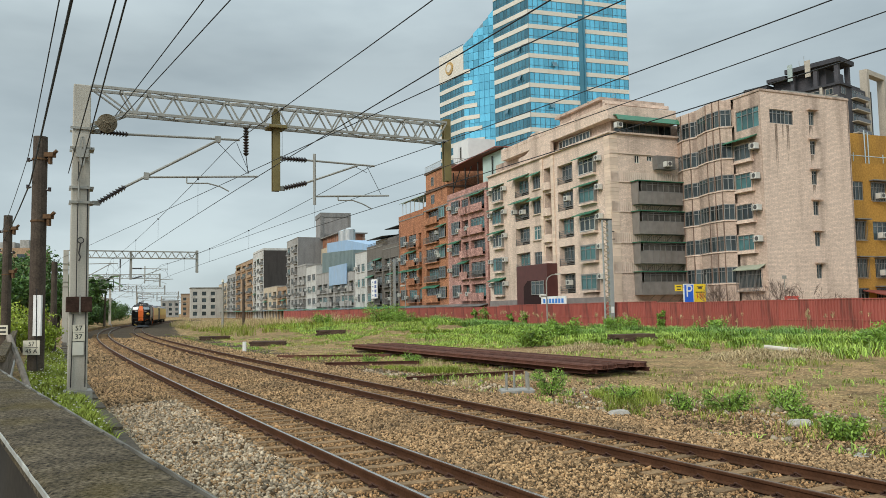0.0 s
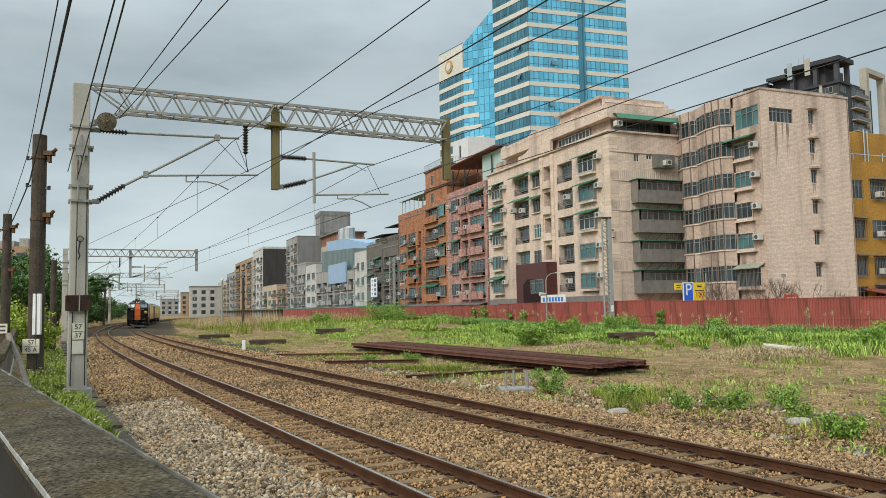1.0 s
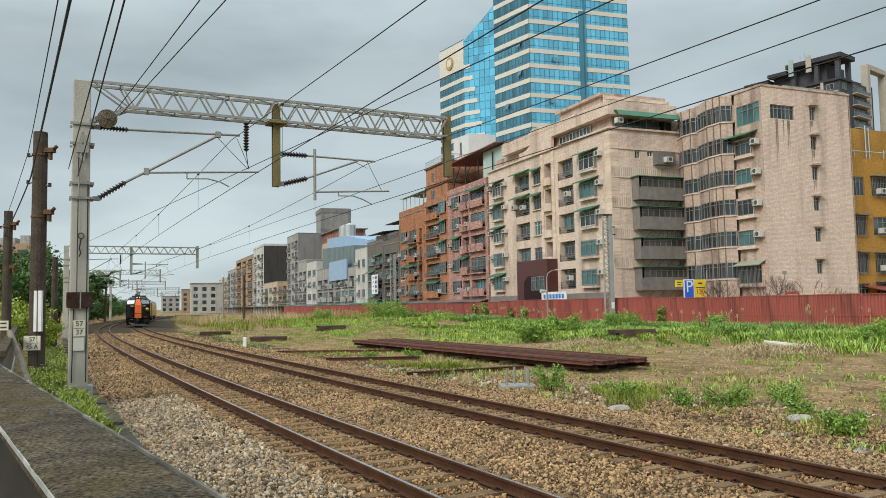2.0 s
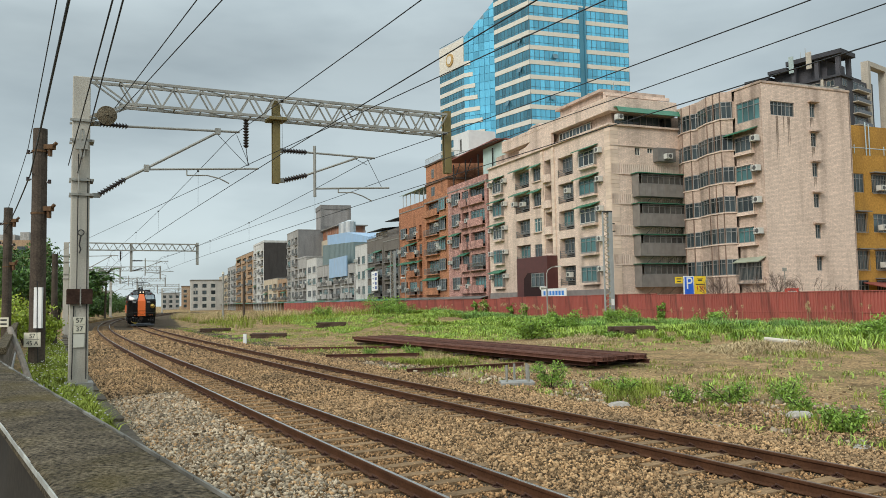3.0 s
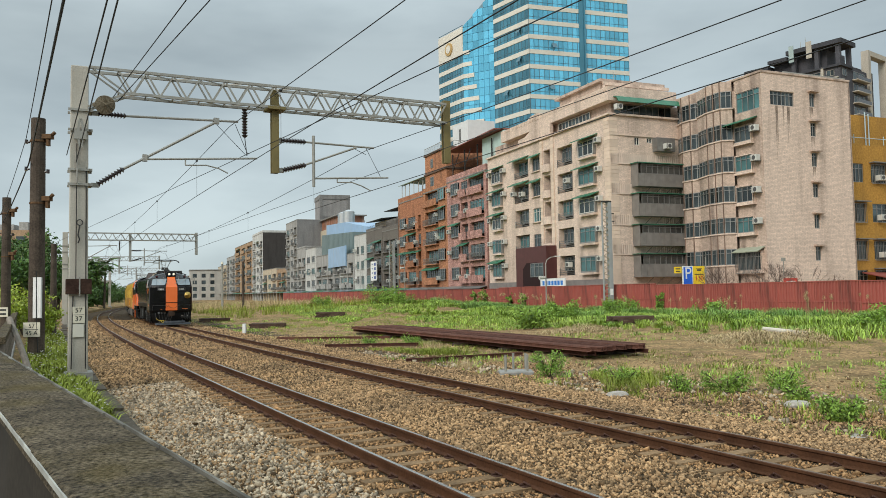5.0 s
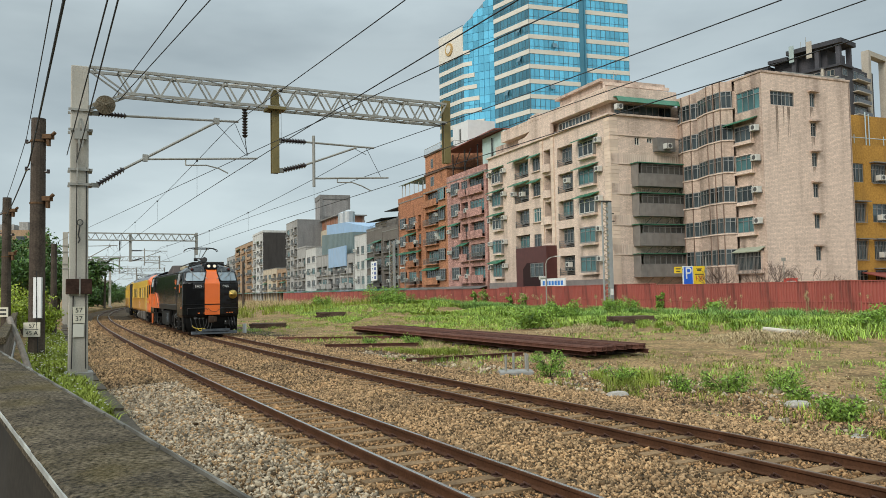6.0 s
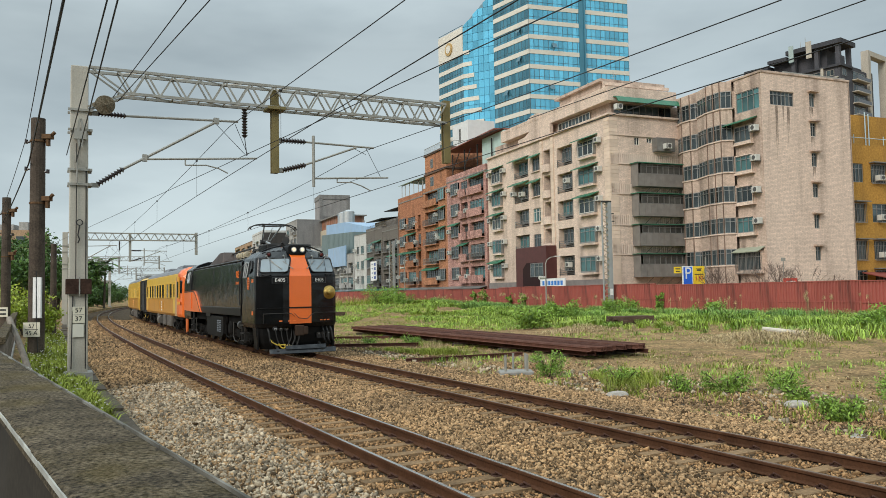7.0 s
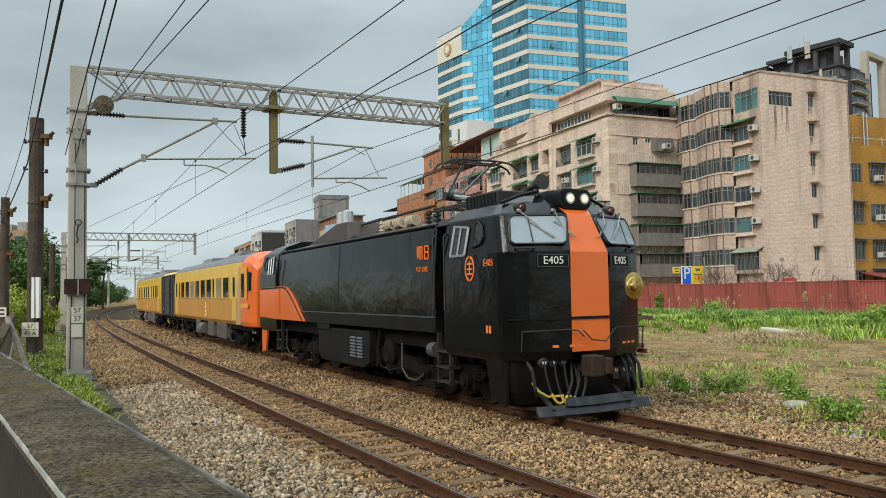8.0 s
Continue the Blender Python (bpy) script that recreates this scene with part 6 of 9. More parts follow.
def parking_sign():
    t = thing("parking_sign", pose(20.5, 66.85, 0.32, 0, 0, 22), "blue and yellow parking sign above the fence", "sign")
    part("blue_panel", MB().box(0.08, -0.004, 1.9, 1.0, 0.1, 3.54), mat("sign_royal", (0.02, 0.12, 0.62), 0.4), t, "blue panel with a white letter")
    part("white_panel", MB().box(0, 0, 1.86, 1.08, 0.09, 3.62), WHITE, t)
    part("yellow_panel", MB().box(1.1, 0, 1.9, 2.34, 0.1, 3.6), mat("sign_yellow", (0.80, 0.55, 0.02), 0.4), t, "yellow panel with red figures")
    part("pole", MB().cyl((2.5, 0.05, -0.75), (2.5, 0.05, 4.4), 0.05, 8).box(2.3, 0.0, 3.0, 2.55, 0.1, 3.3), GALV, t)
    part("side_panel", MB().box(-0.85, 0, 3.0, -0.12, 0.1, 3.55), mat("sign_yellow", (0.80, 0.55, 0.02)), t)
    part("strut", MB().bar((-0.2, 0.05, 3.3), (0.1, 0.05, 3.3), 0.06, 0.06).bar((0.5, 0.05, -0.75), (0.5, 0.05, 2.0), 0.08, 0.08), GALV, t)
    words("letter_p", "P", 1.45, WHITE, t, pose(0.55, -0.014, 2.95, 90, 0, 0))
    words("price_figure", "130", 0.62, mat("sign_red", (0.6, 0.03, 0.02), 0.5), t, pose(1.72, -0.01, 2.55, 90, 0, 0))
    m = MB()
    m.box(1.25, -0.012, 2.86, 2.2, 0.0, 2.94).box(1.5, -0.012, 3.2, 1.95, 0.0, 3.32).box(1.4, -0.012, 3.36, 2.05, 0.0, 3.4)
    m.box(-0.75, -0.012, 3.34, -0.25, 0.0, 3.42).box(-0.7, -0.012, 3.12, -0.3, 0.0, 3.2)
    part("marks", m, INK, t)
    r = thing("shop_banner", CITY @ pose(6.7, 1.6, 2.3), "white shop banner with unreadable blue marks", "sign")
    part("banner", MB().box(0, -0.1, 0, 5.4, 0, 1.05), WHITE, r)
    k = MB()
    for i in range(7):
        k.box(0.5 + i * 0.66, 0.0, 0.3, 0.95 + i * 0.66, 0.015, 0.78)
    part("banner_bars", k, mat("banner_blue", (0.03, 0.2, 0.6), 0.5), r)
    part("banner_leg", MB().box(0.2, -0.1, -2.6, 0.3, 0, 0).box(5.0, -0.1, -2.6, 5.1, 0, 0), GALV, r)
    q = thing("red_notice", pose(29.0, 66.5, 0, 0, 0, 22), "small red notice board with a white strip", "sign")
    part("notice", MB().box(0, 0, 1.9, 1.5, 0.08, 2.75), mat("notice_red", (0.6, 0.05, 0.03), 0.5), q)
    part("notice_bars", MB().box(0.25, -0.012, 2.3, 1.25, 0.0, 2.5), WHITE, q)
    part("notice_leg", MB().cyl((0.1, 0.1, -0.3), (0.1, 0.1, 4.4), 0.04, 6).box(-0.1, 0.05, 4.2, 0.3, 0.15, 4.5), GALV, q)


def lattice_post(x, y, z1, lean, label):
    t = thing("lattice_post", pose(x, y, 0, 0, lean, 20), label, "lattice post", "disused catenary posts")
    h0 = lift(x, y) - 0.1
    part("angle_bar", MB().box(-0.52, -0.1, h0, -0.44, 0.1, z1).box(0.06, -0.22, h0, 0.42, 0.22, z1), mat("post_concrete", (0.30, 0.31, 0.31), 0.7, var=0.1), t)
    lt = MB()
    n = int((z1 - h0) / 0.55)
    for i in range(n):
        a = h0 + i * 0.55
        lt.bar((-0.48, -0.08, a), (0.08, -0.08, a + 0.275), 0.08, 0.05).bar((0.08, -0.08, a + 0.275), (-0.48, -0.08, a + 0.55), 0.08, 0.05)
    part("lacing", lt, mat("post_lacing", (0.36, 0.30, 0.22), 0.7, 0.3), t)
    part("bracket", MB().box(-0.45, -0.2, z1, 0.45, 0.2, z1 + 0.15).box(0.35, -0.1, z1 - 1.1, 0.75, 0.1, z1 - 1.0).box(0.35, -0.1, z1 - 1.8, 0.8, 0.1, z1 - 1.72), DARK, t)
    part("notice", MB().box(0.05, -0.25, 1.5, 0.35, -0.22, 2.1), WHITE, t)


def street_lamp(x, y, z0, z1, reach, label):
    t = thing("street_lamp", pose(x, y, 0, 0, 0, 22), label, "street lamp", "street lamps")
    part("column", MB().cyl((0, 0, z0), (0, 0, z1 - 0.8), 0.09, 10, 0.06), GALV, t)
    part("arm", MB().tube([(0, 0, z1 - 0.8), (reach * 0.15, 0, z1 - 0.35), (reach * 0.5, 0, z1 - 0.08), (reach, 0, z1)], 0.05, 8), GALV, t)
    part("lantern", MB().loft([[(reach * 0.9, -0.1, z1 - 0.06), (reach * 0.9, 0.1, z1 - 0.06), (reach * 0.9, 0.1, z1 + 0.08), (reach * 0.9, -0.1, z1 + 0.08)], [(reach * 1.35, -0.16, z1 - 0.02), (reach * 1.35, 0.16, z1 - 0.02), (reach * 1.35, 0.12, z1 + 0.1), (reach * 1.35, -0.12, z1 + 0.1)]]), FRAMEWHITE, t)
    part("small_lantern", MB().cyl((-0.1, 0, z1 - 2.3), (-0.8, 0, z1 - 2.3), 0.14, 10, 0.2), FRAMEWHITE, t)


pink_apartments()
street()
glass_tower()
dark_tower()
ochre_block()
far_town()
red_fence()
parking_sign()
lattice_post(15.4, 73.0, 10.2, 0.0, "grey lattice and concrete post standing in the weeds")
lattice_post(-8.3, 127.0, 10.5, 0.0, "pale lattice post by the fence")
street_lamp(11.08, 84.5, -0.35, 5.7, 1.3, "grey street lamp with a curved arm before the porch")
street_lamp(-6.6, 133.0, 0, 8.5, 3.0, "grey street lamp with a curved arm beside the houses")
street_lamp(-22.0, 172.0, 0, 8.0, 3.0, "grey street lamp with a curved arm along the street")

# ---- the train ----
ORANGE = mat("orange_paint", (0.80, 0.16, 0.028), 0.32, var=0.06, scale=0.8, fine=0.04, coat=0.2, stain=(0.4, 0.09, 0.03), samt=0.3, sscale=1.5, streak=3)
BLACK = mat("black_paint", (0.005, 0.0053, 0.006), 0.17, var=0.3, scale=1.2, bump=0.45, bscale=1.6, dist=0.05, spec=0.34, stain=(0.013, 0.012, 0.011), samt=0.4, sscale=1.2, streak=3)
BLACKROOF = mat("black_roof", (0.008, 0.008, 0.0085), 0.4, var=0.3, scale=2, spec=0.18, stain=(0.014, 0.013, 0.012), samt=0.5, sscale=1.5)
UNDER = mat("underframe", (0.009, 0.0085, 0.008), 0.75, 0.0, var=0.35, scale=3, fine=0.2, spec=0.12, stain=(0.026, 0.02, 0.016), samt=0.5, sscale=2.5)
GREYPAINT = mat("grey_blue_paint", (0.06, 0.064, 0.07), 0.4, var=0.1, coat=0.1)
WINGLASS = mat("cab_glass", (0.27, 0.33, 0.37), 0.06, var=0.12, scale=1.5, coat=0.6)
DKGLASS = mat("dark_glass", (0.02, 0.024, 0.026), 0.05, var=0.2)
LAMP = mat("headlamp", (0.9, 0.72, 0.52), 0.12, glow=0.8)
BRASS = mat("brass", (0.62, 0.42, 0.13), 0.28, 1.0, var=0.15, scale=12)
YELLOWCABLE = mat("yellow_cable", (0.62, 0.45, 0.06), 0.5)
CREAM = mat("cream_insulator", (0.55, 0.47, 0.33), 0.3)
ORLET = mat("orange_lettering", (0.85, 0.2, 0.04), 0.5)
REDLENS = mat("red_lens", (0.10, 0.015, 0.015), 0.1)
SPEED, LOCO_S = 16.4, 10.87      # metres a second; where the locomotive's middle is at the end

NOSE = [(0.95, 1.46, 7.80, 8.18), (1.12, 1.50, 7.86, 8.27), (2.79, 1.50, 7.86, 8.27), (3.46, 1.40, 7.62, 8.00), (3.68, 1.12, 7.32, 7.72), (3.86, 0.62, 6.92, 7.36)]


def nose(z):
    """Half width, x at the corner and x in the middle of the cab's front, at the height z."""
    zs = [r[0] for r in NOSE]
    return [float(np.interp(z, zs, [r[i] for r in NOSE])) for i in (1, 2, 3)]


def front_x(y, z):
    w, xk, xc = nose(z)
    a = abs(y)
    return xc if a <= 0.36 else xc + (xk - xc) * min(1.0, (a - 0.36) / (w - 0.36)) ** 1.5


def on_front(poly, off, thick=0.02, mb=None):
    """A plate that follows the cab's front, from a polygon in y, z."""
    mb = mb or MB()
    return mb.loft([[(front_x(y, z) + off - thick, y, z) for y, z in poly], [(front_x(y, z) + off, y, z) for y, z in poly]])


def rounded(y0, z0, y1, z1, r, n=4):
    out = []
    for cy, cz, a0 in ((y1 - r, z1 - r, 0), (y0 + r, z1 - r, 90), (y0 + r, z0 + r, 180), (y1 - r, z0 + r, 270)):
        for i in range(n + 1):
            a = radians(a0 + 90 * i / n)
            out.append((cy + r * math.cos(a), cz + r * math.sin(a)))
    return out


def skew(poly, lean):
    """Leans a window's outer edge: y shifts with z."""
    z0 = min(p[1] for p in poly)
    return [(y + lean * (z - z0), z) for y, z in poly]


def cab_shell(flip):
    mb = MB()
    rings = []
    for z, w, xk, xc in NOSE:
        pts = [(5.72, -w), (xk - 0.16, -w), (xk - 0.03, -w + 0.03)]
        pts += [(xc + (xk - xc) * t ** 1.5, -0.36 - (w - 0.36) * t) for t in (0.85, 0.65, 0.45, 0.22)] + [(xc, -0.36)]
        pts = pts + [(x, -y) for x, y in reversed(pts)]
        rings.append([(x * flip, y, z) for x, y in pts])
    return mb.loft(rings)


def bogie(loco, x0, axles, half, name="bogie"):
    frame_part = MB()
    for s in (-1, 1):
        frame_part.prism([(x0 - half, 0.62), (x0 - half + 0.25, 0.78), (x0 - 0.7, 0.72), (x0 - 0.3, 0.5), (x0 + 0.3, 0.5), (x0 + 0.7, 0.72), (x0 + half - 0.25, 0.78), (x0 + half, 0.62),
                          (x0 + half - 0.1, 0.5), (x0 + 0.6, 0.42), (x0 + 0.3, 0.32), (x0 - 0.3, 0.32), (x0 - 0.6, 0.42), (x0 - half + 0.1, 0.5)],
                         s * 0.98, s * 1.12, "xzy")
        frame_part.box(x0 - 0.5, min(s * 1.0, s * 1.24), 0.2, x0 + 0.5, max(s * 1.0, s * 1.24), 0.36)
    bg = part(name, frame_part, UNDER, loco, "dark grimy bogie frame", bevel=0.02)
    for a in axles:
        for s in (-1, 1):
            ab = MB()
            ab.cyl((a, s * 1.0, 0.46), (a, s * 1.24, 0.46), 0.17, 14)
            ab.cyl((a, s * 1.24, 0.46), (a, s * 1.28, 0.46), 0.11, 8)
            ab.box(a - 0.24, min(s * 0.98, s * 1.14), 0.32, a + 0.24, max(s * 0.98, s * 1.14), 0.62)
            part("axle_box", ab, UNDER, bg)
            sp = MB()
            for k in range(5):
                sp.cyl((a + 0.38, s * 1.08, 0.50 + k * 0.06), (a + 0.38, s * 1.08, 0.53 + k * 0.06), 0.1, 10)
            part("spring", sp, UNDER, bg)
    pipe = MB()
    pipe.tube([(x0 - 0.9, -1.3, 1.05), (x0 - 0.85, -1.33, 0.5), (x0 - 0.6, -1.32, 0.32), (x0 - 0.2, -1.3, 0.3), (x0 + 0.1, -1.28, 0.45)], 0.022)
    part("hose", pipe, mat("grey_hose", (0.05, 0.047, 0.04), 0.6), bg)
    return bg


WHEELS = []


def wheelset(owner, x, r):
    """Two wheels on an axle, which turns."""
    ws = new("wheelset")
    ws.parent = owner
    ws.matrix_basis = pose(x, 0, r)
    ax = MB().cyl((0, -0.8, 0), (0, 0.8, 0), 0.09, 10)
    part("axle", ax, UNDER, ws)
    for s in (-1, 1):
        w = MB()
        w.cyl((0, s * 0.535, 0), (0, s * 0.655, 0), r, 28)
        w.cyl((0, s * 0.50, 0), (0, s * 0.535, 0), r + 0.028, 28)
        w.cyl((0, s * 0.655, 0), (0, s * 0.69, 0), r * 0.3, 12)
        for k in range(6):
            a = k * math.pi / 3
            w.cyl((0.28 * math.cos(a), s * 0.655, 0.28 * math.sin(a)), (0.28 * math.cos(a), s * 0.662, 0.28 * math.sin(a)), 0.06, 8)
        part("wheel", w, mat("wheel_steel", (0.045, 0.038, 0.033), 0.5, 0.5, var=0.3), ws)
    WHEELS.append((ws, x, r))
    return ws


def locomotive():
    loco = thing("locomotive", pose(0, 0, 0), "glossy black electric locomotive with an orange nose stripe, on the rails", "locomotive")
    # machine room
    prof = [(-1.45, 1.62), (-1.45, 2.62), (-1.385, 3.40), (-1.28, 3.52), (-0.7, 3.66), (0, 3.70), (0.7, 3.66), (1.28, 3.52), (1.385, 3.40), (1.45, 2.62), (1.45, 1.62)]
    xs = [-5.72, -5.2, -4.2, -3.2, -2.2, -1.2, -0.2, 0.8, 1.8, 2.8, 3.8, 4.8, 5.3]
    body = part("body", MB().loft([[(x, y, z) for y, z in prof] for x in xs]), BLACK, loco, "glossy black body with rippled sheet panels", bevel=0.01)
    part("sill", MB().box(-7.3, -1.46, 1.34, 5.3, 1.46, 1.62), BLACKROOF, loco, "", bevel=0.015)
    lip = MB().box(-7.3, -1.475, 1.63, 5.3, -1.45, 1.66).box(-7.3, 1.45, 1.63, 5.3, 1.475, 1.66)
    part("rain_strip", lip, GREYPAINT, loco)
    seam = MB()
    for x in (-0.15, 5.18):
        seam.box(x - 0.012, -1.458, 1.66, x + 0.012, -1.445, 2.62)
        seam.add([(x - 0.02, -1.46, 2.62), (x + 0.02, -1.46, 2.62), (x + 0.02, -1.40, 3.40), (x - 0.02, -1.40, 3.40)], [(0, 1, 2, 3)])
    part("panel_seam", seam, DARK, body)
    gut = MB()
    gut.tube([(x, -1.36, 3.47) for x in (-5.7, -3, 0, 3, 5.3)], 0.03)
    gut.tube([(x, 1.36, 3.47) for x in (-5.7, -3, 0, 3, 5.3)], 0.03)
    part("gutter", gut, BLACKROOF, loco)
    part("frame_beam", MB().box(-7.4, -1.2, 1.0, 7.4, 1.2, 1.36), UNDER, loco)
    # cabs
    for flip in (1, -1):
        cab = part("cab", cab_shell(flip), BLACK, loco, "black driving cab with raked windscreens", bevel=0.03, smooth=False)
        door = MB().box(min(flip * 5.30, flip * 5.74), -1.21, 1.36, max(flip * 5.30, flip * 5.74), 1.21, 3.5)
        part("cab_door", door, BLACKROOF, loco)
        part("door_roof", MB().loft([[(x, y, z) for y, z in ((-1.42, 3.42), (-1.28, 3.56), (0, 3.78), (1.28, 3.56), (1.42, 3.42))] for x in (flip * 5.28, flip * 5.8)]), BLACKROOF, loco)
        fr = MB()
        fr.prism(rounded(min(flip * 5.40, flip * 5.68), 2.45, max(flip * 5.40, flip * 5.68), 3.25, 0.06), -1.225, -1.205, "xzy")
        part("door_window", fr, DKGLASS, loco)
        hr = MB()
        for x in (5.33, 5.78):
            hr.tube([(flip * x, -1.44, 1.75), (flip * x, -1.5, 1.8), (flip * x, -1.5, 3.2), (flip * x, -1.44, 3.25)], 0.018)
        part("handrail", hr, DARK, loco)
        # side windows
        lean = [(6.06, 2.80), (6.60, 2.80), (6.66, 3.30), (6.12, 3.36)]
        for s in (-1,):
            w = MB().loft([[(flip * x, s * (1.512 - max(0, z - 2.79) * 0.141), z) for x, z in lean], [(flip * x, s * (1.40 - max(0, z - 2.79) * 0.141), z) for x, z in lean]])
            sw = part("side_window", w, DKGLASS, loco)
            f = MB()
            for (xa, za), (xb, zb) in zip(lean, lean[1:] + lean[:1]):
                f.bar((flip * xa, s * (1.52 - max(0, za - 2.79) * 0.141), za), (flip * xb, s * (1.52 - max(0, zb - 2.79) * 0.141), zb), 0.04, 0.04)
            f.bar((flip * 6.33, s * 1.52, 2.8), (flip * 6.39, s * 1.45, 3.33), 0.035, 0.03)
            part("window_frame", f, ALU, sw)
            q = [(6.84, 2.93), (7.12, 2.98), (7.20, 3.08), (7.12, 3.30), (6.98, 3.38), (6.86, 3.36)]
            w2 = MB().loft([[(flip * x, s * (1.514 - max(0, z - 2.79) * 0.141), z) for x, z in q], [(flip * x, s * (1.40 - max(0, z - 2.79) * 0.141), z) for x, z in q]])
            qw = part("quarter_window", w2, DKGLASS, loco)
            f = MB()
            for (xa, za), (xb, zb) in zip(q, q[1:] + q[:1]):
                f.bar((flip * xa, s * (1.523 - max(0, za - 2.79) * 0.141), za), (flip * xb, s * (1.523 - max(0, zb - 2.79) * 0.141), zb), 0.03, 0.03)
            part("window_seal", f, BLACKRUB, qw)
        # skirt in front of the wheels
        sk = MB().prism([(flip * 7.35, 0.95), (flip * 7.78, 0.95), (flip * 7.74, 0.2), (flip * 7.3, 0.28), (flip * 7.12, 0.95)], -1.42, -1.36, "xzy")
        sk.prism([(flip * 7.35, 0.95), (flip * 7.78, 0.95), (flip * 7.74, 0.2), (flip * 7.3, 0.28), (flip * 7.12, 0.95)], 1.36, 1.42, "xzy")
        part("skirt", sk, ORANGE if flip < 0 else BLACKROOF, loco, "orange end skirt" if flip < 0 else "")
        part("buffer_beam", MB().box(min(flip * 7.3, flip * 7.72), -1.3, 0.42, max(flip * 7.3, flip * 7.72), 1.3, 1.0), UNDER, loco)
        steps = MB()
        for x in (5.32, 5.80):
            steps.box(min(flip * x, flip * (x + 0.05)), -1.44, 0.36, max(flip * x, flip * (x + 0.05)), -1.36, 1.36)
        for z in (0.40, 0.68, 0.98):
            steps.box(min(flip * 5.32, flip * 5.85), -1.47, z, max(flip * 5.32, flip * 5.85), -1.22, z + 0.04)
        part("step_ladder", steps, DARK, loco)
    # orange rear end, sweeping up from the sill
    sweep = [(-7.66, 1.40), (-7.66, 2.36), (-5.0, 2.40), (-4.62, 2.36), (-4.2, 2.2), (-3.75, 1.95), (-3.25, 1.60), (-2.85, 1.36), (-5.72, 1.36)]
    part("orange_flash", MB().prism(sweep, -1.515, -1.42, "xzy"), ORANGE, loco, "orange flash at the rear end")
    trim = MB()
    line = [(-7.6, 2.33), (-5.0, 2.36), (-4.66, 2.32), (-4.26, 2.15), (-3.82, 1.9), (-3.34, 1.58), (-2.98, 1.37)]
    for (xa, za), (xb, zb) in zip(line[:-1], line[1:]):
        trim.bar((xa, -1.512, za), (xb, -1.512, zb), 0.02, 0.05)
    part("black_pinstripe", trim, BLACKROOF, loco)
    part("end_rail", MB().cyl((-5.28, -1.53, 1.5), (-5.28, -1.53, 2.3), 0.03, 8), ORANGE, loco)

    # front: stripe, windscreens, lamps, plates
    st = MB()
    for z0, z1, a, b in ((1.10, 1.64, 0.40, 0.40), (1.69, 2.79, 0.40, 0.40), (2.79, 3.46, 0.40, 0.26), (3.46, 3.68, 0.26, 0.32), (3.68, 3.86, 0.30, 0.42)):
        on_front([(-a, z0), (a, z0), (b, z1), (-b, z1)], 0.016, 0.03, st)
    part("nose_stripe", st, ORANGE, loco, "broad orange stripe down the nose")
    bnd = MB()
    for y0, y1 in ((-1.44, -1.1), (-1.1, -0.75), (-0.75, -0.36), (-0.36, 0.36), (0.36, 0.75), (0.75, 1.1), (1.1, 1.44)):
        on_front([(y0, 1.645), (y1, 1.645), (y1, 1.672), (y0, 1.672)], 0.03, 0.03, bnd)
        on_front([(y0, 2.775), (y1, 2.775), (y1, 2.80), (y0, 2.80)], 0.012, 0.03, bnd)
    part("nose_moulding", bnd, BLACKROOF, loco)
    for s in (-1, 1):
        bp = MB()
        on_front([(s * 0.40, 2.81), (s * 1.42, 2.81), (s * 1.33, 3.44), (s * 0.26, 3.44)], 0.018, 0.02, bp)
        part("brow_panel", bp, mat("slate_paint", (0.008, 0.0095, 0.012), 0.2, var=0.15, spec=0.4), loco)
        q = [(s * (y - (z - 2.93) * (0.30 - 0.12 * (y - 0.45))), z) for y, z in rounded(0.45, 2.93, 1.37, 3.43, 0.09)]
        ws = part("windscreen", on_front(q, 0.052, 0.05), WINGLASS, loco, "pale raked windscreen in a rubber seal")
        seal = MB()
        pts = [(front_x(y, z) + 0.05, y, z) for y, z in q]
        for a, b in zip(pts, pts[1:] + pts[:1]):
            seal.cyl(a, b, 0.018, 6)
        part("seal", seal, BLACKRUB, ws)
        part("pillar", MB().bar((front_x(s * 1.02, 2.95) + 0.058, s * 1.02, 2.95), (front_x(s * 1.0, 3.42) + 0.058, s * 1.0, 3.42), 0.012, 0.012), BLACKRUB, ws)
        for y0, y1 in ((1.08, 0.66), (0.52, 0.42)):
            wp = MB()
            wp.cyl((front_x(s * y0, 3.5) + 0.02, s * y0, 3.52), (front_x(s * y0, 3.5) + 0.10, s * y0, 3.50), 0.035, 8)
            wp.bar((front_x(s * y0, 3.48) + 0.09, s * y0, 3.48), (front_x(s * (y0 + y1) / 2, 3.25) + 0.07, s * (y0 + y1) / 2, 3.25), 0.018, 0.018)
            m0 = (y0 + y1) / 2
            wp.bar((front_x(s * (m0 + 0.12), 3.32) + 0.05, s * (m0 + 0.10), 3.32), (front_x(s * (m0 - 0.2), 3.0) + 0.05, s * (m0 - 0.22), 3.04), 0.02, 0.03)
            part("wiper", wp, STEEL, ws)
        mk = MB()
        mk.cyl((front_x(s * 0.98, 3.58) - 0.06, s * 0.98, 3.60), (front_x(s * 0.98, 3.58) + 0.10, s * 0.98, 3.58), 0.085, 14)
        ml = part("marker_lamp", mk, DARK, loco)
        part("lens", MB().cyl((front_x(s * 0.98, 3.58) + 0.095, s * 0.98, 3.58), (front_x(s * 0.98, 3.58) + 0.125, s * 0.98, 3.578), 0.065, 14, 0.04), REDLENS, ml)
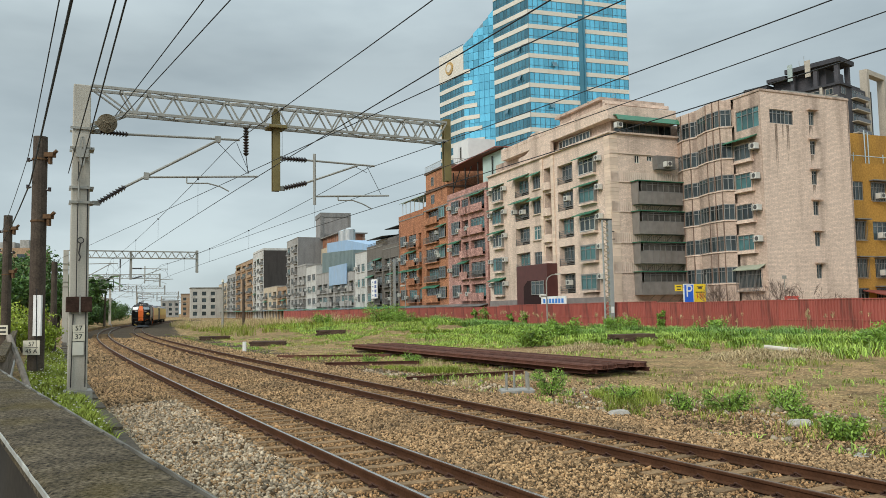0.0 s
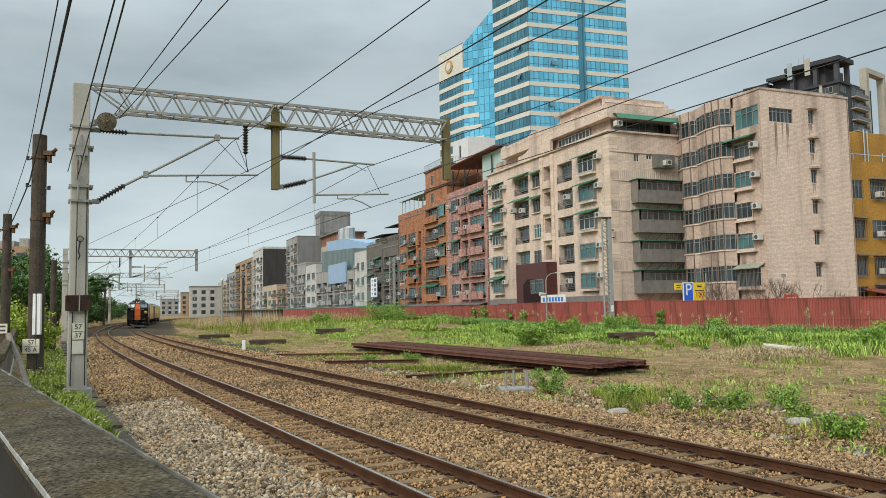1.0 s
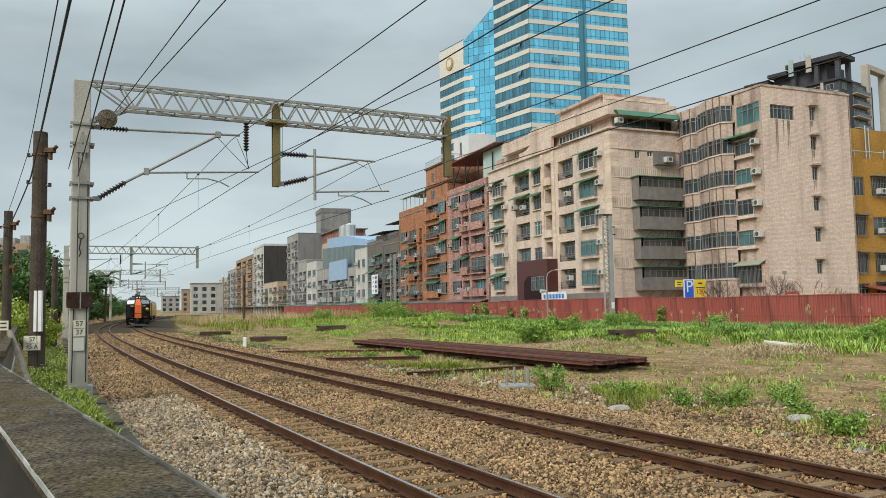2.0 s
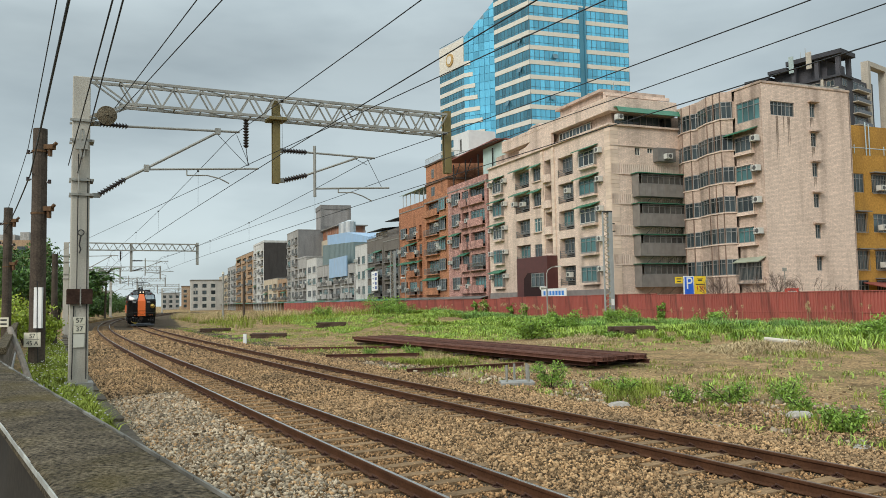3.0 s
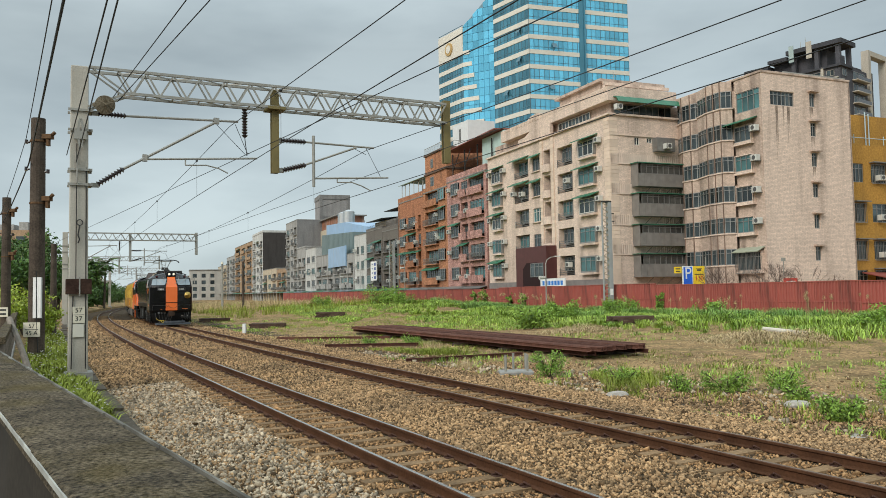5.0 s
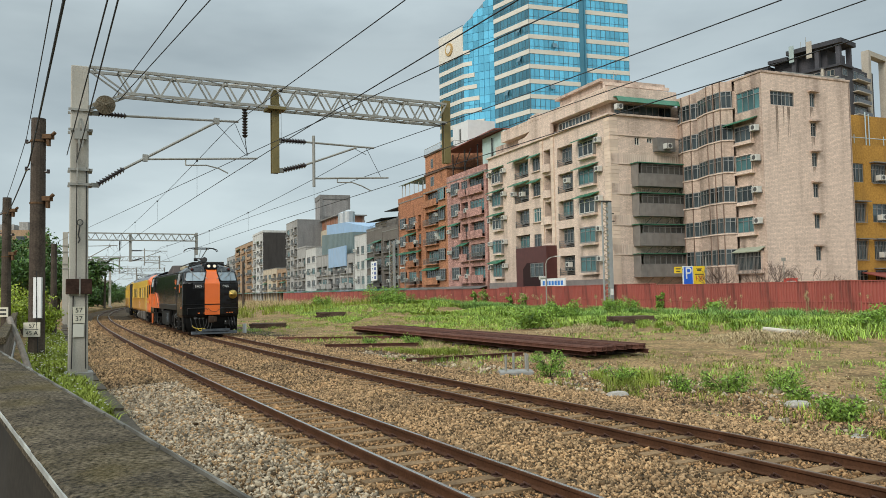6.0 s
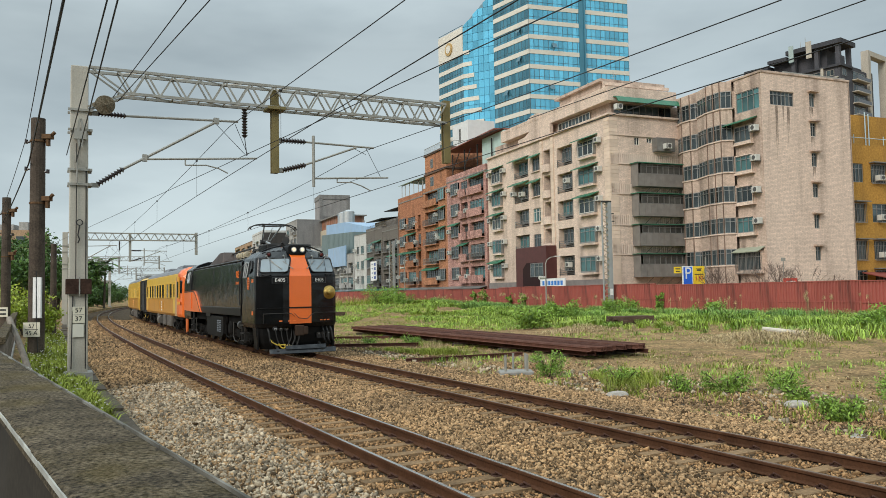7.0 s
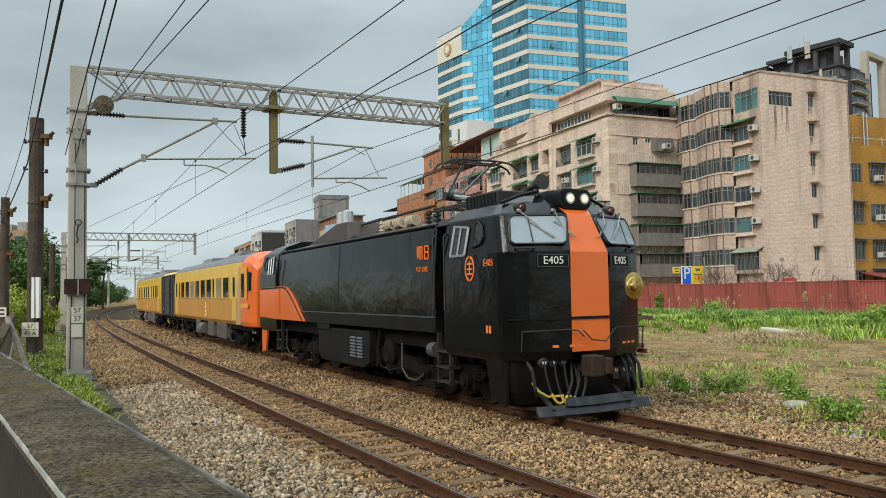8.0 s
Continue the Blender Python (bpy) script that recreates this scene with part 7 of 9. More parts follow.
        gr = MB().tube([(front_x(s * 1.2, 2.85) + 0.02, s * 1.0, 2.86), (front_x(s * 1.1, 2.85) + 0.09, s * 1.02, 2.85), (front_x(s * 1.2, 2.85) + 0.09, s * 1.28, 2.85), (front_x(s * 1.3, 2.85) + 0.01, s * 1.30, 2.86)], 0.018)
        part("grab_handle", gr, DARK, loco)
        # number plate
        yc = s * 0.72
        pl = on_front([(yc - 0.27, 2.53), (yc + 0.27, 2.53), (yc + 0.27, 2.75), (yc - 0.27, 2.75)], 0.03, 0.03)
        plate = part("cab_plate", pl, BLACKROOF, loco, "black cast plate with white numbers")
        e = MB()
        cr = [(front_x(y, z) + 0.034, y, z) for y, z in ((yc - 0.26, 2.54), (yc + 0.26, 2.54), (yc + 0.26, 2.74), (yc - 0.26, 2.74))]
        for a, b in zip(cr, cr[1:] + cr[:1]):
            e.bar(a, b, 0.012, 0.012)
        part("plate_rim", e, GREYPAINT, plate)
        ang = math.degrees(math.atan2(front_x(yc + 0.2, 2.64) - front_x(yc - 0.2, 2.64), 0.4))
        words("plate_number", "E405", 0.185, WHITE, plate, pose(front_x(yc, 2.64) + 0.036, yc, 2.64, 0, 0, -ang) @ pose(0, 0, 0, 90, 0, 90))
    hh = MB()
    hh.loft([[(7.3, y, z) for y, z in rounded(-0.33, 3.56, 0.40, 3.94, 0.12)], [(7.94, y, z) for y, z in rounded(-0.34, 3.56, 0.34, 3.92, 0.12)]])
    hl = part("headlight_housing", hh, BLACKROOF, loco, "black hood round the twin headlamps", bevel=0.02)
    part("lamp_bezel", MB().loft([[(7.90, y, z) for y, z in rounded(-0.29, 3.61, 0.33, 3.90, 0.11)], [(7.955, y, z) for y, z in rounded(-0.28, 3.62, 0.32, 3.89, 0.11)]]), BLACKROOF, hl, "black lamp surround")
    for y in (-0.155, 0.155):
        part("headlight", MB().cyl((7.95, y + 0.02, 3.745), (7.985, y + 0.02, 3.74), 0.078, 18, 0.06), LAMP, hl, "lit warm white headlamp")
        part("lamp_rim", MB().cyl((7.945, y + 0.02, 3.745), (7.972, y + 0.02, 3.745), 0.098, 18), ALU, hl)
    hd = MB()
    yb, zb = 1.12, 2.19
    xb = front_x(yb, zb)
    m = pose(xb + 0.02, yb, zb, 0, 0, 4.0)
    for r0, x0, r1, x1 in ((0.245, 0.0, 0.25, 0.035), (0.25, 0.035, 0.225, 0.05), (0.22, 0.042, 0.12, 0.062), (0.12, 0.062, 0.02, 0.068)):
        hd.cyl((x0, 0, 0), (x1, 0, 0), r0, 28, r1)
    part("brass_disc", hd.moved(m), BRASS, loco, "domed brass disc on the nose", smooth=True)
    # handrail, coupler, hoses, sockets
    rail = MB()
    rail.tube([(8.04, -1.28, 1.12), (8.08, -1.28, 1.46), (8.32, -0.5, 1.48), (8.38, -0.36, 1.46), (8.40, -0.25, 1.36)], 0.012)
    rail.tube([(8.38, -0.25, 1.46), (8.42, -0.1, 1.3), (8.42, 0.2, 1.26), (8.38, 0.36, 1.4), (8.32, 0.5, 1.48), (8.02, 1.36, 1.46), (7.9, 1.5, 1.46), (7.86, 1.5, 1.1), (7.8, 1.4, 1.08)], 0.012)
    part("nose_rail", rail, DARK, loco)
    # lower nose, drawn in towards the track, which runs back as a skirt before the wheels
    ap = []
    for z, w, x in ((1.08, 1.46, 7.99), (0.7, 1.44, 7.97), (0.42, 1.38, 7.93), (0.2, 1.27, 7.86)):
        ap.append([(7.15 + (1.08 - z) * 0.25, -w, z), (x - 0.30, -w, z), (x - 0.14, -w * 0.86, z), (x - 0.03, -w * 0.4, z), (x, 0, z), (x - 0.03, w * 0.4, z), (x - 0.14, w * 0.86, z), (x - 0.30, w, z), (7.15 + (1.08 - z) * 0.25, w, z)])
    apron = MB().loft(ap)
    part("apron", apron, BLACKROOF, loco, "black lower nose panel")
    cp = MB()
    cp.box(7.8, -0.12, 0.74, 8.35, 0.12, 0.98)
    cp.box(8.25, -0.22, 0.68, 8.55, 0.06, 1.04).box(8.45, 0.04, 0.72, 8.62, 0.18, 1.0)
    part("coupler", cp, mat("coupler_steel", (0.06, 0.04, 0.03), 0.7, 0.3, var=0.3), loco, bevel=0.03)
    plow = MB().loft([[(x, y, z) for x, z in ((8.30 - abs(y) * 0.10, 0.05), (8.38 - abs(y) * 0.10, 0.06), (8.30 - abs(y) * 0.1, 0.22), (8.24 - abs(y) * 0.1, 0.22))] for y in (-1.1, -0.55, 0, 0.65, 1.33)])
    plow.loft([[(x, y, z) for x, z in ((8.33 - abs(y) * 0.10, 0.2), (8.37 - abs(y) * 0.10, 0.2), (8.31 - abs(y) * 0.1, 0.34), (8.27 - abs(y) * 0.1, 0.34))] for y in (-0.55, 0, 0.5, 0.95)])
    pw = part("snow_plough", plow, mat("plough_grey", (0.022, 0.025, 0.03), 0.35, 0.1, var=0.35, scale=5, stain=(0.09, 0.09, 0.09), samt=0.6, sscale=5), loco, bevel=0.01)
    br = MB()
    for y in (-0.8, 0.8):
        br.bar((7.7, y, 0.5), (8.26, y, 0.14), 0.08, 0.05)
    br.box(8.0, -0.3, 0.2, 8.28, 0.75, 0.27)
    part("plough_bracket", br, DARK, pw)
    rng = random.Random(5)
    for i, y in enumerate((-0.86, -0.66, -0.46)):
        so = MB().cyl((7.9, y, 1.0), (8.08, y, 0.92), 0.085, 12)
        sk = part("jumper_socket", so, GREYPAINT, loco)
        words("socket_letter", "WVU"[i], 0.11, WHITE, sk, pose(8.09, y, 0.93, 0, 0, 0) @ pose(0, 0, 0, 90, 0, 90))
        y2, low = y + 0.62 - 0.06 * i, 0.30 - 0.035 * i
        hs = [(8.10 + 0.05 * math.sin(math.pi * f), y + (y2 - y) * f ** 1.3, 0.9 - (0.9 - low) * math.sin(math.pi * f) ** 0.8 - 0.12 * f) for f in (k / 12 for k in range(12))]
        part("jumper_cable", MB().tube(hs[:4], 0.02, 8), BLACKRUB, loco)
        part("jumper_hose", MB().tube(hs[3:10], 0.022, 8), YELLOWCABLE, loco, "yellow jumper cable")
        part("jumper_tail", MB().tube(hs[9:] + [(8.0, y2, 0.95)], 0.024, 8), BLACKRUB, loco)
    for y, k in ((-1.1, 1), (0.9, 1), (1.05, 1), (1.2, 1), (-0.2, 1)):
        pts = [(7.92, y, 0.95), (8.06, y + 0.02, 0.8), (8.08, y + 0.05 * k, 0.5), (8.0, y + 0.14 * k, 0.36)]
        part("brake_hose", MB().tube(pts, 0.03, 7), BLACKRUB, loco)
    part("loose_cable", MB().tube([(8.0, -1.05, 0.6), (8.08, -0.98, 0.46), (8.1, -0.8, 0.36), (8.12, -0.5, 0.36)], 0.022), YELLOWCABLE, loco)
    for y, t in ((0.75, "U"), (0.93, "V"), (1.11, "W")):
        sk = part("jumper_dummy", MB().box(7.9, y - 0.07, 0.55, 8.0, y + 0.07, 0.75), DARK, loco)
        words("dummy_letter", t, 0.08, WHITE, sk, pose(8.005, y, 0.70) @ pose(0, 0, 0, 90, 0, 90))
    tags = MB()
    for y in (-0.75, -0.45, -0.28, 0.75, 0.9, 1.05):
        on_front([(y, 1.18), (y + 0.1, 1.18), (y + 0.1, 1.22), (y, 1.22)], 0.012, 0.012, tags)
    part("stencil_bars", tags, ORLET, loco)
    # side lettering
    side = pose(0, -1.468, 0) @ pose(0, 0, 0, 90, 0, 0)
    words("side_number", "E405", 0.17, ORLET, loco, pose(7.40, -1.503, 2.63, 90, 0, 0))
    words("side_name", "FUTURE", 0.15, ORLET, loco, pose(4.74, -1.455, 2.60, 90, 0, 0))
    ch = MB()
    for x0, bars in ((4.50, ((0, 0, .10, .03), (0, .07, .10, .1), (0, .14, .10, .17), (0, 0, .03, .24), (.07, 0, .1, .24), (.13, -.04, .16, .24), (.13, .21, .25, .24), (.22, -.04, .25, .24), (.13, .1, .25, .13))),
                     (4.83, ((0, -.04, .03, .24), (.17, -.04, .2, .24), (0, .21, .2, .24), (0, .09, .2, .12), (0, -.04, .2, -.01)))):
        for a, b, c, d in bars:
            ch.box(x0 + a, -1.452, 2.84 + b, x0 + c, -1.436, 2.84 + d)
    part("side_emblem_bars", ch, ORLET, loco)
    em = MB()
    n = 22
    for r0, r1 in ((0.165, 0.205),):
        for i in range(n):
            if i in (5, 16):
                continue
            a, b = 2 * math.pi * i / n, 2 * math.pi * (i + 1) / n
            p = [(6.76 + r * math.cos(t) * 0.82, 2.55 + r * math.sin(t) * 1.15) for r, t in ((r0, a), (r1, a), (r1, b), (r0, b))]
            em.prism(p, -1.51, -1.47, "xzy")
    for z in (2.44, 2.53, 2.62):
        em.box(6.67, -1.51, z, 6.85, -1.47, z + 0.03)
    em.box(6.745, -1.508, 2.44, 6.775, -1.47, 2.69)
    part("round_emblem", em, ORLET, loco, "round orange emblem of plain bars")
    yb = MB().box(5.60, -1.224, 2.05, 5.70, -1.208, 2.32)
    part("yellow_notice", yb, mat("notice_yellow", (0.7, 0.42, 0.02), 0.5), loco)
    part("rear_bars", MB().box(7.30, -1.51, 1.42, 7.36, -1.475, 1.55).box(7.40, -1.51, 1.42, 7.46, -1.475, 1.55), ORLET, loco)
    # underframe: equipment box with louvres, tanks
    eq = part("equipment_box", MB().prism([(-1.9, 1.24), (1.75, 1.24), (1.75, 0.5), (1.4, 0.36), (-1.6, 0.36), (-1.9, 0.5)], -1.40, 1.40, "xzy"), mat("equipment_grey", (0.012, 0.0115, 0.011), 0.6, 0.0, spec=0.15, var=0.25, stain=(0.032, 0.028, 0.024), samt=0.5, sscale=2), loco, bevel=0.02)
    for k, x in enumerate((0.55, 1.0)):
        lv = MB()
        for i in range(7):
            lv.prism([(-1.40, 0.58 + i * 0.075), (-1.43, 0.585 + i * 0.075), (-1.40, 0.63 + i * 0.075)], x, x + 0.36, "yzx")
        part("louvre", lv, GREYPAINT, eq)
    part("cover_plate", MB().box(-1.9, -1.44, 1.2, -0.9, -1.3, 1.36), BLACKROOF, loco)
    tk = MB()
    tk.cyl((2.55, -1.25, 0.78), (2.55, 1.25, 0.78), 0.32, 20)
    tk.cyl((2.55, -1.25, 0.78), (2.55, -1.32, 0.78), 0.32, 20, 0.2)
    part("air_tank", tk, UNDER, loco, smooth=False)
    pv = MB().tube([(2.05, -1.3, 0.45), (2.05, -1.3, 0.95), (2.2, -1.3, 1.05), (2.2, -1.3, 1.3)], 0.05, 8)
    pv.tube([(2.3, -1.36, 1.3), (2.32, -1.4, 0.75), (2.45, -1.4, 0.48), (2.9, -1.38, 0.42), (3.3, -1.3, 0.5)], 0.02)
    part("air_pipe", pv, UNDER, loco)
    bt = MB().cyl((5.0, -1.38, 1.0), (5.25, -1.38, 1.0), 0.15, 14)
    part("brake_cylinder", bt, mat("cylinder_grey", (0.06, 0.06, 0.057), 0.5), loco)
    for x0 in (4.3, -4.3):
        bogie(loco, x0, (x0 - 1.7, x0, x0 + 1.7), 2.3)
        for a in (x0 - 1.7, x0, x0 + 1.7):
            wheelset(loco, a, 0.50)
    # roof gear
    rg = MB()
    rg.loft([[(x, y, z) for y, z in ((-0.9, 3.60), (0.9, 3.60), (0.75, 3.60 + k), (-0.75, 3.60 + k))] for x, k in ((-4.6, 0.05), (-2.2, 0.52), (-1.3, 0.52), (-0.9, 0.1))])
    part("resistor_hood", rg, mat("hood_brown", (0.05, 0.033, 0.026), 0.6, var=0.25), loco, "brown-black roof hood", bevel=0.02)
    part("roof_box", MB().box(5.35, -0.75, 3.72, 6.55, 0.95, 4.04), DARK, loco, bevel=0.03)
    rbx = MB()
    for i in range(9):
        rbx.box(5.38 + i * 0.13, -0.77, 3.78, 5.45 + i * 0.13, -0.74, 4.0)
    part("roof_grille", rbx, BLACKROOF, loco)
    bus = MB().tube([(-2.4, -0.35, 4.02), (3.0, -0.35, 4.10)], 0.035, 8)
    part("bus_bar", bus, DARK, loco)
    for x in (-2.3, 0.2, 2.9):
        po = MB()
        for k in range(4):
            po.cyl((x, -0.35, 3.66 + k * 0.09), (x, -0.35, 3.69 + k * 0.09), 0.09, 10)
            po.cyl((x, -0.35, 3.69 + k * 0.09), (x, -0.35, 3.75 + k * 0.09), 0.05, 10)
        part("post_insulator", po, CREAM if x == 0.2 else DARK, loco)
    for x in (0.9, 1.5, 2.2):
        bi = MB().cyl((x, -0.55, 3.83), (x + 0.45, -0.55, 3.83), 0.08, 12)
        for k in range(6):
            bi.cyl((x + k * 0.08, -0.55, 3.83), (x + k * 0.08 + 0.05, -0.55, 3.83), 0.13 if k % 2 else 0.10, 14)
        part("bushing", bi, CREAM, loco, "ribbed cream insulator")
        part("bushing_stand", MB().box(x + 0.1, -0.62, 3.6, x + 0.3, -0.48, 3.74), DARK, loco)
    hn = MB().cyl((6.75, -0.25, 4.02), (7.05, -0.25, 4.08), 0.05, 12).cyl((7.05, -0.25, 4.08), (7.3, -0.25, 4.12), 0.06, 16, 0.15)
    hn.box(6.8, -0.32, 3.8, 6.9, -0.18, 4.04)
    part("horn", hn, DARK, loco)
    for s in (-1, 1):
        visor = MB().tube([(7.3, s * 1.15, 3.70), (7.35, s * 0.8, 3.83), (7.45, s * 0.45, 3.92)], 0.03, 6)
        part("brow_rail", visor, BLACKROOF, loco)
    # pantograph
    pan = new("pantograph")
    pan.parent = loco
    pan["label"] = "raised single-arm pantograph"
    base = MB()
    for y in (-0.5, 0.5):
        base.bar((3.5, y, 3.95), (5.2, y, 3.95), 0.07, 0.08)
        for x in (3.6, 5.1):
            for k in range(3):
                base.cyl((x, y, 3.62 + k * 0.1), (x, y, 3.67 + k * 0.1), 0.09, 10)
                base.cyl((x, y, 3.67 + k * 0.1), (x, y, 3.72 + k * 0.1), 0.05, 10)
    for x in (3.6, 5.1):
        base.bar((x, -0.55, 3.98), (x, 0.55, 3.98), 0.08, 0.06)
    part("base_frame", base, DARK, pan)
    part("lower_arm", MB().cyl((5.0, 0, 4.02), (3.45, 0, 4.30), 0.07, 12, 0.055).cyl((4.9, 0.18, 3.98), (3.4, 0.12, 4.18), 0.025, 8), ALU, pan, "bare alloy tube")
    part("knuckle", MB().cyl((3.45, -0.22, 4.30), (3.45, 0.22, 4.30), 0.1, 12).box(4.85, -0.2, 3.95, 5.15, 0.2, 4.15), DARK, pan)
    part("upper_arm", MB().cyl((3.45, -0.16, 4.30), (4.55, -0.34, 4.86), 0.028, 8).cyl((3.45, 0.16, 4.30), (4.55, 0.34, 4.86), 0.028, 8).cyl((3.6, 0, 4.24), (4.5, 0, 4.80), 0.015, 6), ALU, pan)
    head = MB()
    for x in (4.38, 4.72):
        pts = [(x, -0.95, 4.72), (x, -0.88, 4.82), (x, -0.7, 4.90), (x, -0.45, 4.93), (x, 0.45, 4.93), (x, 0.7, 4.90), (x, 0.88, 4.82), (x, 0.95, 4.72)]
        head.tube(pts, 0.024, 6)
    for y in (-0.5, -0.35, 0.35, 0.5):
        head.bar((4.36, y, 4.9), (4.74, y, 4.9), 0.04, 0.03)
    head.cyl((4.55, -0.45, 4.86), (4.55, 0.45, 4.86), 0.022, 8)
    part("contact_head", head, DARK, pan)
    return loco


YUP = mat("coach_yellow", (0.74, 0.47, 0.075), 0.35, var=0.05, fine=0.03, coat=0.2, stain=(0.5, 0.3, 0.06), samt=0.3, sscale=1.2, streak=3)
YLOW = mat("coach_ochre", (0.55, 0.255, 0.038), 0.38, var=0.07, fine=0.04, coat=0.15, stain=(0.34, 0.15, 0.03), samt=0.4, sscale=1.2, streak=3)
COACHROOF = mat("coach_roof", (0.16, 0.17, 0.185), 0.55, var=0.12, scale=2, stain=(0.09, 0.09, 0.085), samt=0.6, sscale=1.5)
TAN = mat("tan_band", (0.50, 0.31, 0.16), 0.45, var=0.05)


def under_gear(owner, half):
    for x0 in (-half + 3.0, half - 3.0):
        bogie(owner, x0, (x0 - 1.05, x0 + 1.05), 1.5)
        for a in (x0 - 1.05, x0 + 1.05):
            wheelset(owner, a, 0.43)
    for x, w, k in ((-2.6, 1.1, 0), (-1.0, 0.9, 1), (0.6, 1.2, 0), (2.6, 1.9, 2)):
        if abs(x) + w > half - 4.2:
            continue
        b = MB()
        if k == 1:
            b.cyl((x, -1.3, 0.62), (x + w, -1.3, 0.62), 0.26, 14)
        else:
            b.box(x, -1.34, 0.34, x + w, -0.5, 0.98)
            for i in range(int(w / 0.12)):
                b.box(x + 0.04 + i * 0.12, -1.36, 0.40, x + 0.09 + i * 0.12, -1.34, 0.92)
        part("equipment_case", b, mat("case_grey", (0.13, 0.118, 0.105), 0.6, var=0.2, stain=(0.1, 0.08, 0.06), samt=0.6, sscale=2), owner, bevel=0.01)


def coach(length, cab, label):
    """cab: the front end is an orange driving cab."""
    car = thing("coach", pose(0, 0, 0), label, "railway carriage")
    h = length / 2
    x1 = h - (1.5 if cab else 0.0)
    part("lower_side", MB().loft([[(x, y, z) for y, z in ((-1.34, 0.98), (-1.43, 1.12), (-1.43, 1.98), (1.43, 1.98), (1.43, 1.12), (1.34, 0.98))] for x in (-h, x1)]), YLOW, car, "ochre lower body side", bevel=0.01)
    part("upper_side", MB().loft([[(x, y, z) for y, z in ((-1.43, 1.984), (-1.43, 2.7), (-1.38, 3.38), (-1.25, 3.5), (1.25, 3.5), (1.38, 3.38), (1.43, 2.7), (1.43, 1.984))] for x in (-h, x1)]), YUP, car, "yellow upper body side", bevel=0.01)
    part("roof", MB().loft([[(x, y, z) for y, z in ((-1.36, 3.42), (-1.2, 3.6), (-0.8, 3.78), (0, 3.86), (0.8, 3.78), (1.2, 3.6), (1.36, 3.42))] for x in (-h, x1)]), COACHROOF, car, "dull grey roof")
    x = -h + 1.7
    n = 0
    while x < x1 - 2.6:
        w = 1.18 if n % 7 else 0.5
        g = MB().prism(rounded(x, 2.05, x + w, 2.86, 0.07), -1.445, -1.40, "xzy")
        gl = part("window", g, DKGLASS if n % 5 != 3 else mat("blind_glass", (0.3, 0.25, 0.17), 0.15), car)
        f = MB()
        cor = [(x - 0.02, 2.03), (x + w + 0.02, 2.03), (x + w + 0.02, 2.88), (x - 0.02, 2.88)]
        for (a, b), (c, d) in zip(cor, cor[1:] + cor[:1]):
            f.bar((a, -1.44, b), (c, -1.44, d), 0.03, 0.035)
        part("window_frame", f, YUP, gl)
        x += w + 0.29
        n += 1
    for xd in (-h + 0.55, x1 - 1.5):
        d = part("door", MB().prism(rounded(xd, 1.15, xd + 0.72, 3.0, 0.06), -1.444, -1.38, "xzy"), YUP, car)
        part("door_window", MB().prism(rounded(xd + 0.18, 2.08, xd + 0.54, 2.84, 0.06), -1.452, -1.40, "xzy"), DKGLASS, d)
    for xx, col in ((-h + 8.6, 0), (-h + 9.9, 0)):
        e = MB()
        cor = [(xx, 1.30), (xx + 0.75, 1.30), (xx + 0.75, 1.85), (xx, 1.85)]
        for (a, b), (c, d) in zip(cor, cor[1:] + cor[:1]):
            e.bar((a, -1.434, b), (c, -1.434, d), 0.02, 0.03)
        part("hatch", e, YLOW, car)
    if length > 12:
        mk = MB()
        for k in range(4):
            mk.box(-h + 9.5, -1.44, 1.22 + k * 0.17, -h + 9.7, -1.43, 1.34 + k * 0.17)
        part("lettering_bars", mk, WHITE, car)
    for xx in (-h * 0.5, 0.2 * h):
        part("roof_unit", MB().loft([[(x, y, z) for y, z in ((-0.75, 3.72), (0.75, 3.72), (0.6, 4.0), (-0.6, 4.0))] for x in (xx, xx + 2.2)]), COACHROOF, car, bevel=0.05)
        rb = MB()
        for i in range(3):
            rb.box(xx + 0.2 + i * 0.7, -0.5, 3.99, xx + 0.7 + i * 0.7, 0.5, 4.02)
        part("roof_hatch", rb, mat("hatch_grey", (0.07, 0.07, 0.08), 0.4), car)
    if cab:
        tb = MB().prism([(x1 - 0.85, 1.0), (x1, 1.0), (x1, 3.2), (x1 - 0.28, 3.2)], -1.438, -1.40, "xzy")
        part("tan_panel", tb, TAN, car)
        rings = []
        for xx, k in ((x1, 0), (x1 + 0.9, 0.02), (x1 + 1.3, 0.14), (x1 + 1.5, 0.35)):
            rings.append([(xx, y * (1 - k * 0.5), z - max(0, z - 2.6) * k * 1.2) for y, z in ((-1.38, 0.95), (-1.43, 1.12), (-1.43, 2.7), (-1.38, 3.38), (-1.2, 3.6), (-0.8, 3.78), (0, 3.86), (0.8, 3.78), (1.2, 3.6), (1.38, 3.38), (1.43, 2.7), (1.43, 1.12), (1.38, 0.95))])
        part("driving_cab", MB().loft(rings), ORANGE, car, "rounded orange driving cab", bevel=0.04)
        ya = MB().box(x1 + 0.02, -1.437, 2.0, x1 + 1.0, -1.42, 3.2)
        part("cab_panel", ya, mat("cab_amber", (0.80, 0.36, 0.03), 0.35, var=0.05), car)
        part("cab_band", MB().box(x1 + 0.02, -1.437, 1.66, x1 + 1.2, -1.42, 1.82), mat("cab_amber", (0.8, 0.36, 0.03)), car)
        part("cab_window", MB().prism(rounded(x1 + 0.12, 2.05, x1 + 0.62, 2.95, 0.08), -1.45, -1.40, "xzy"), DKGLASS, car)
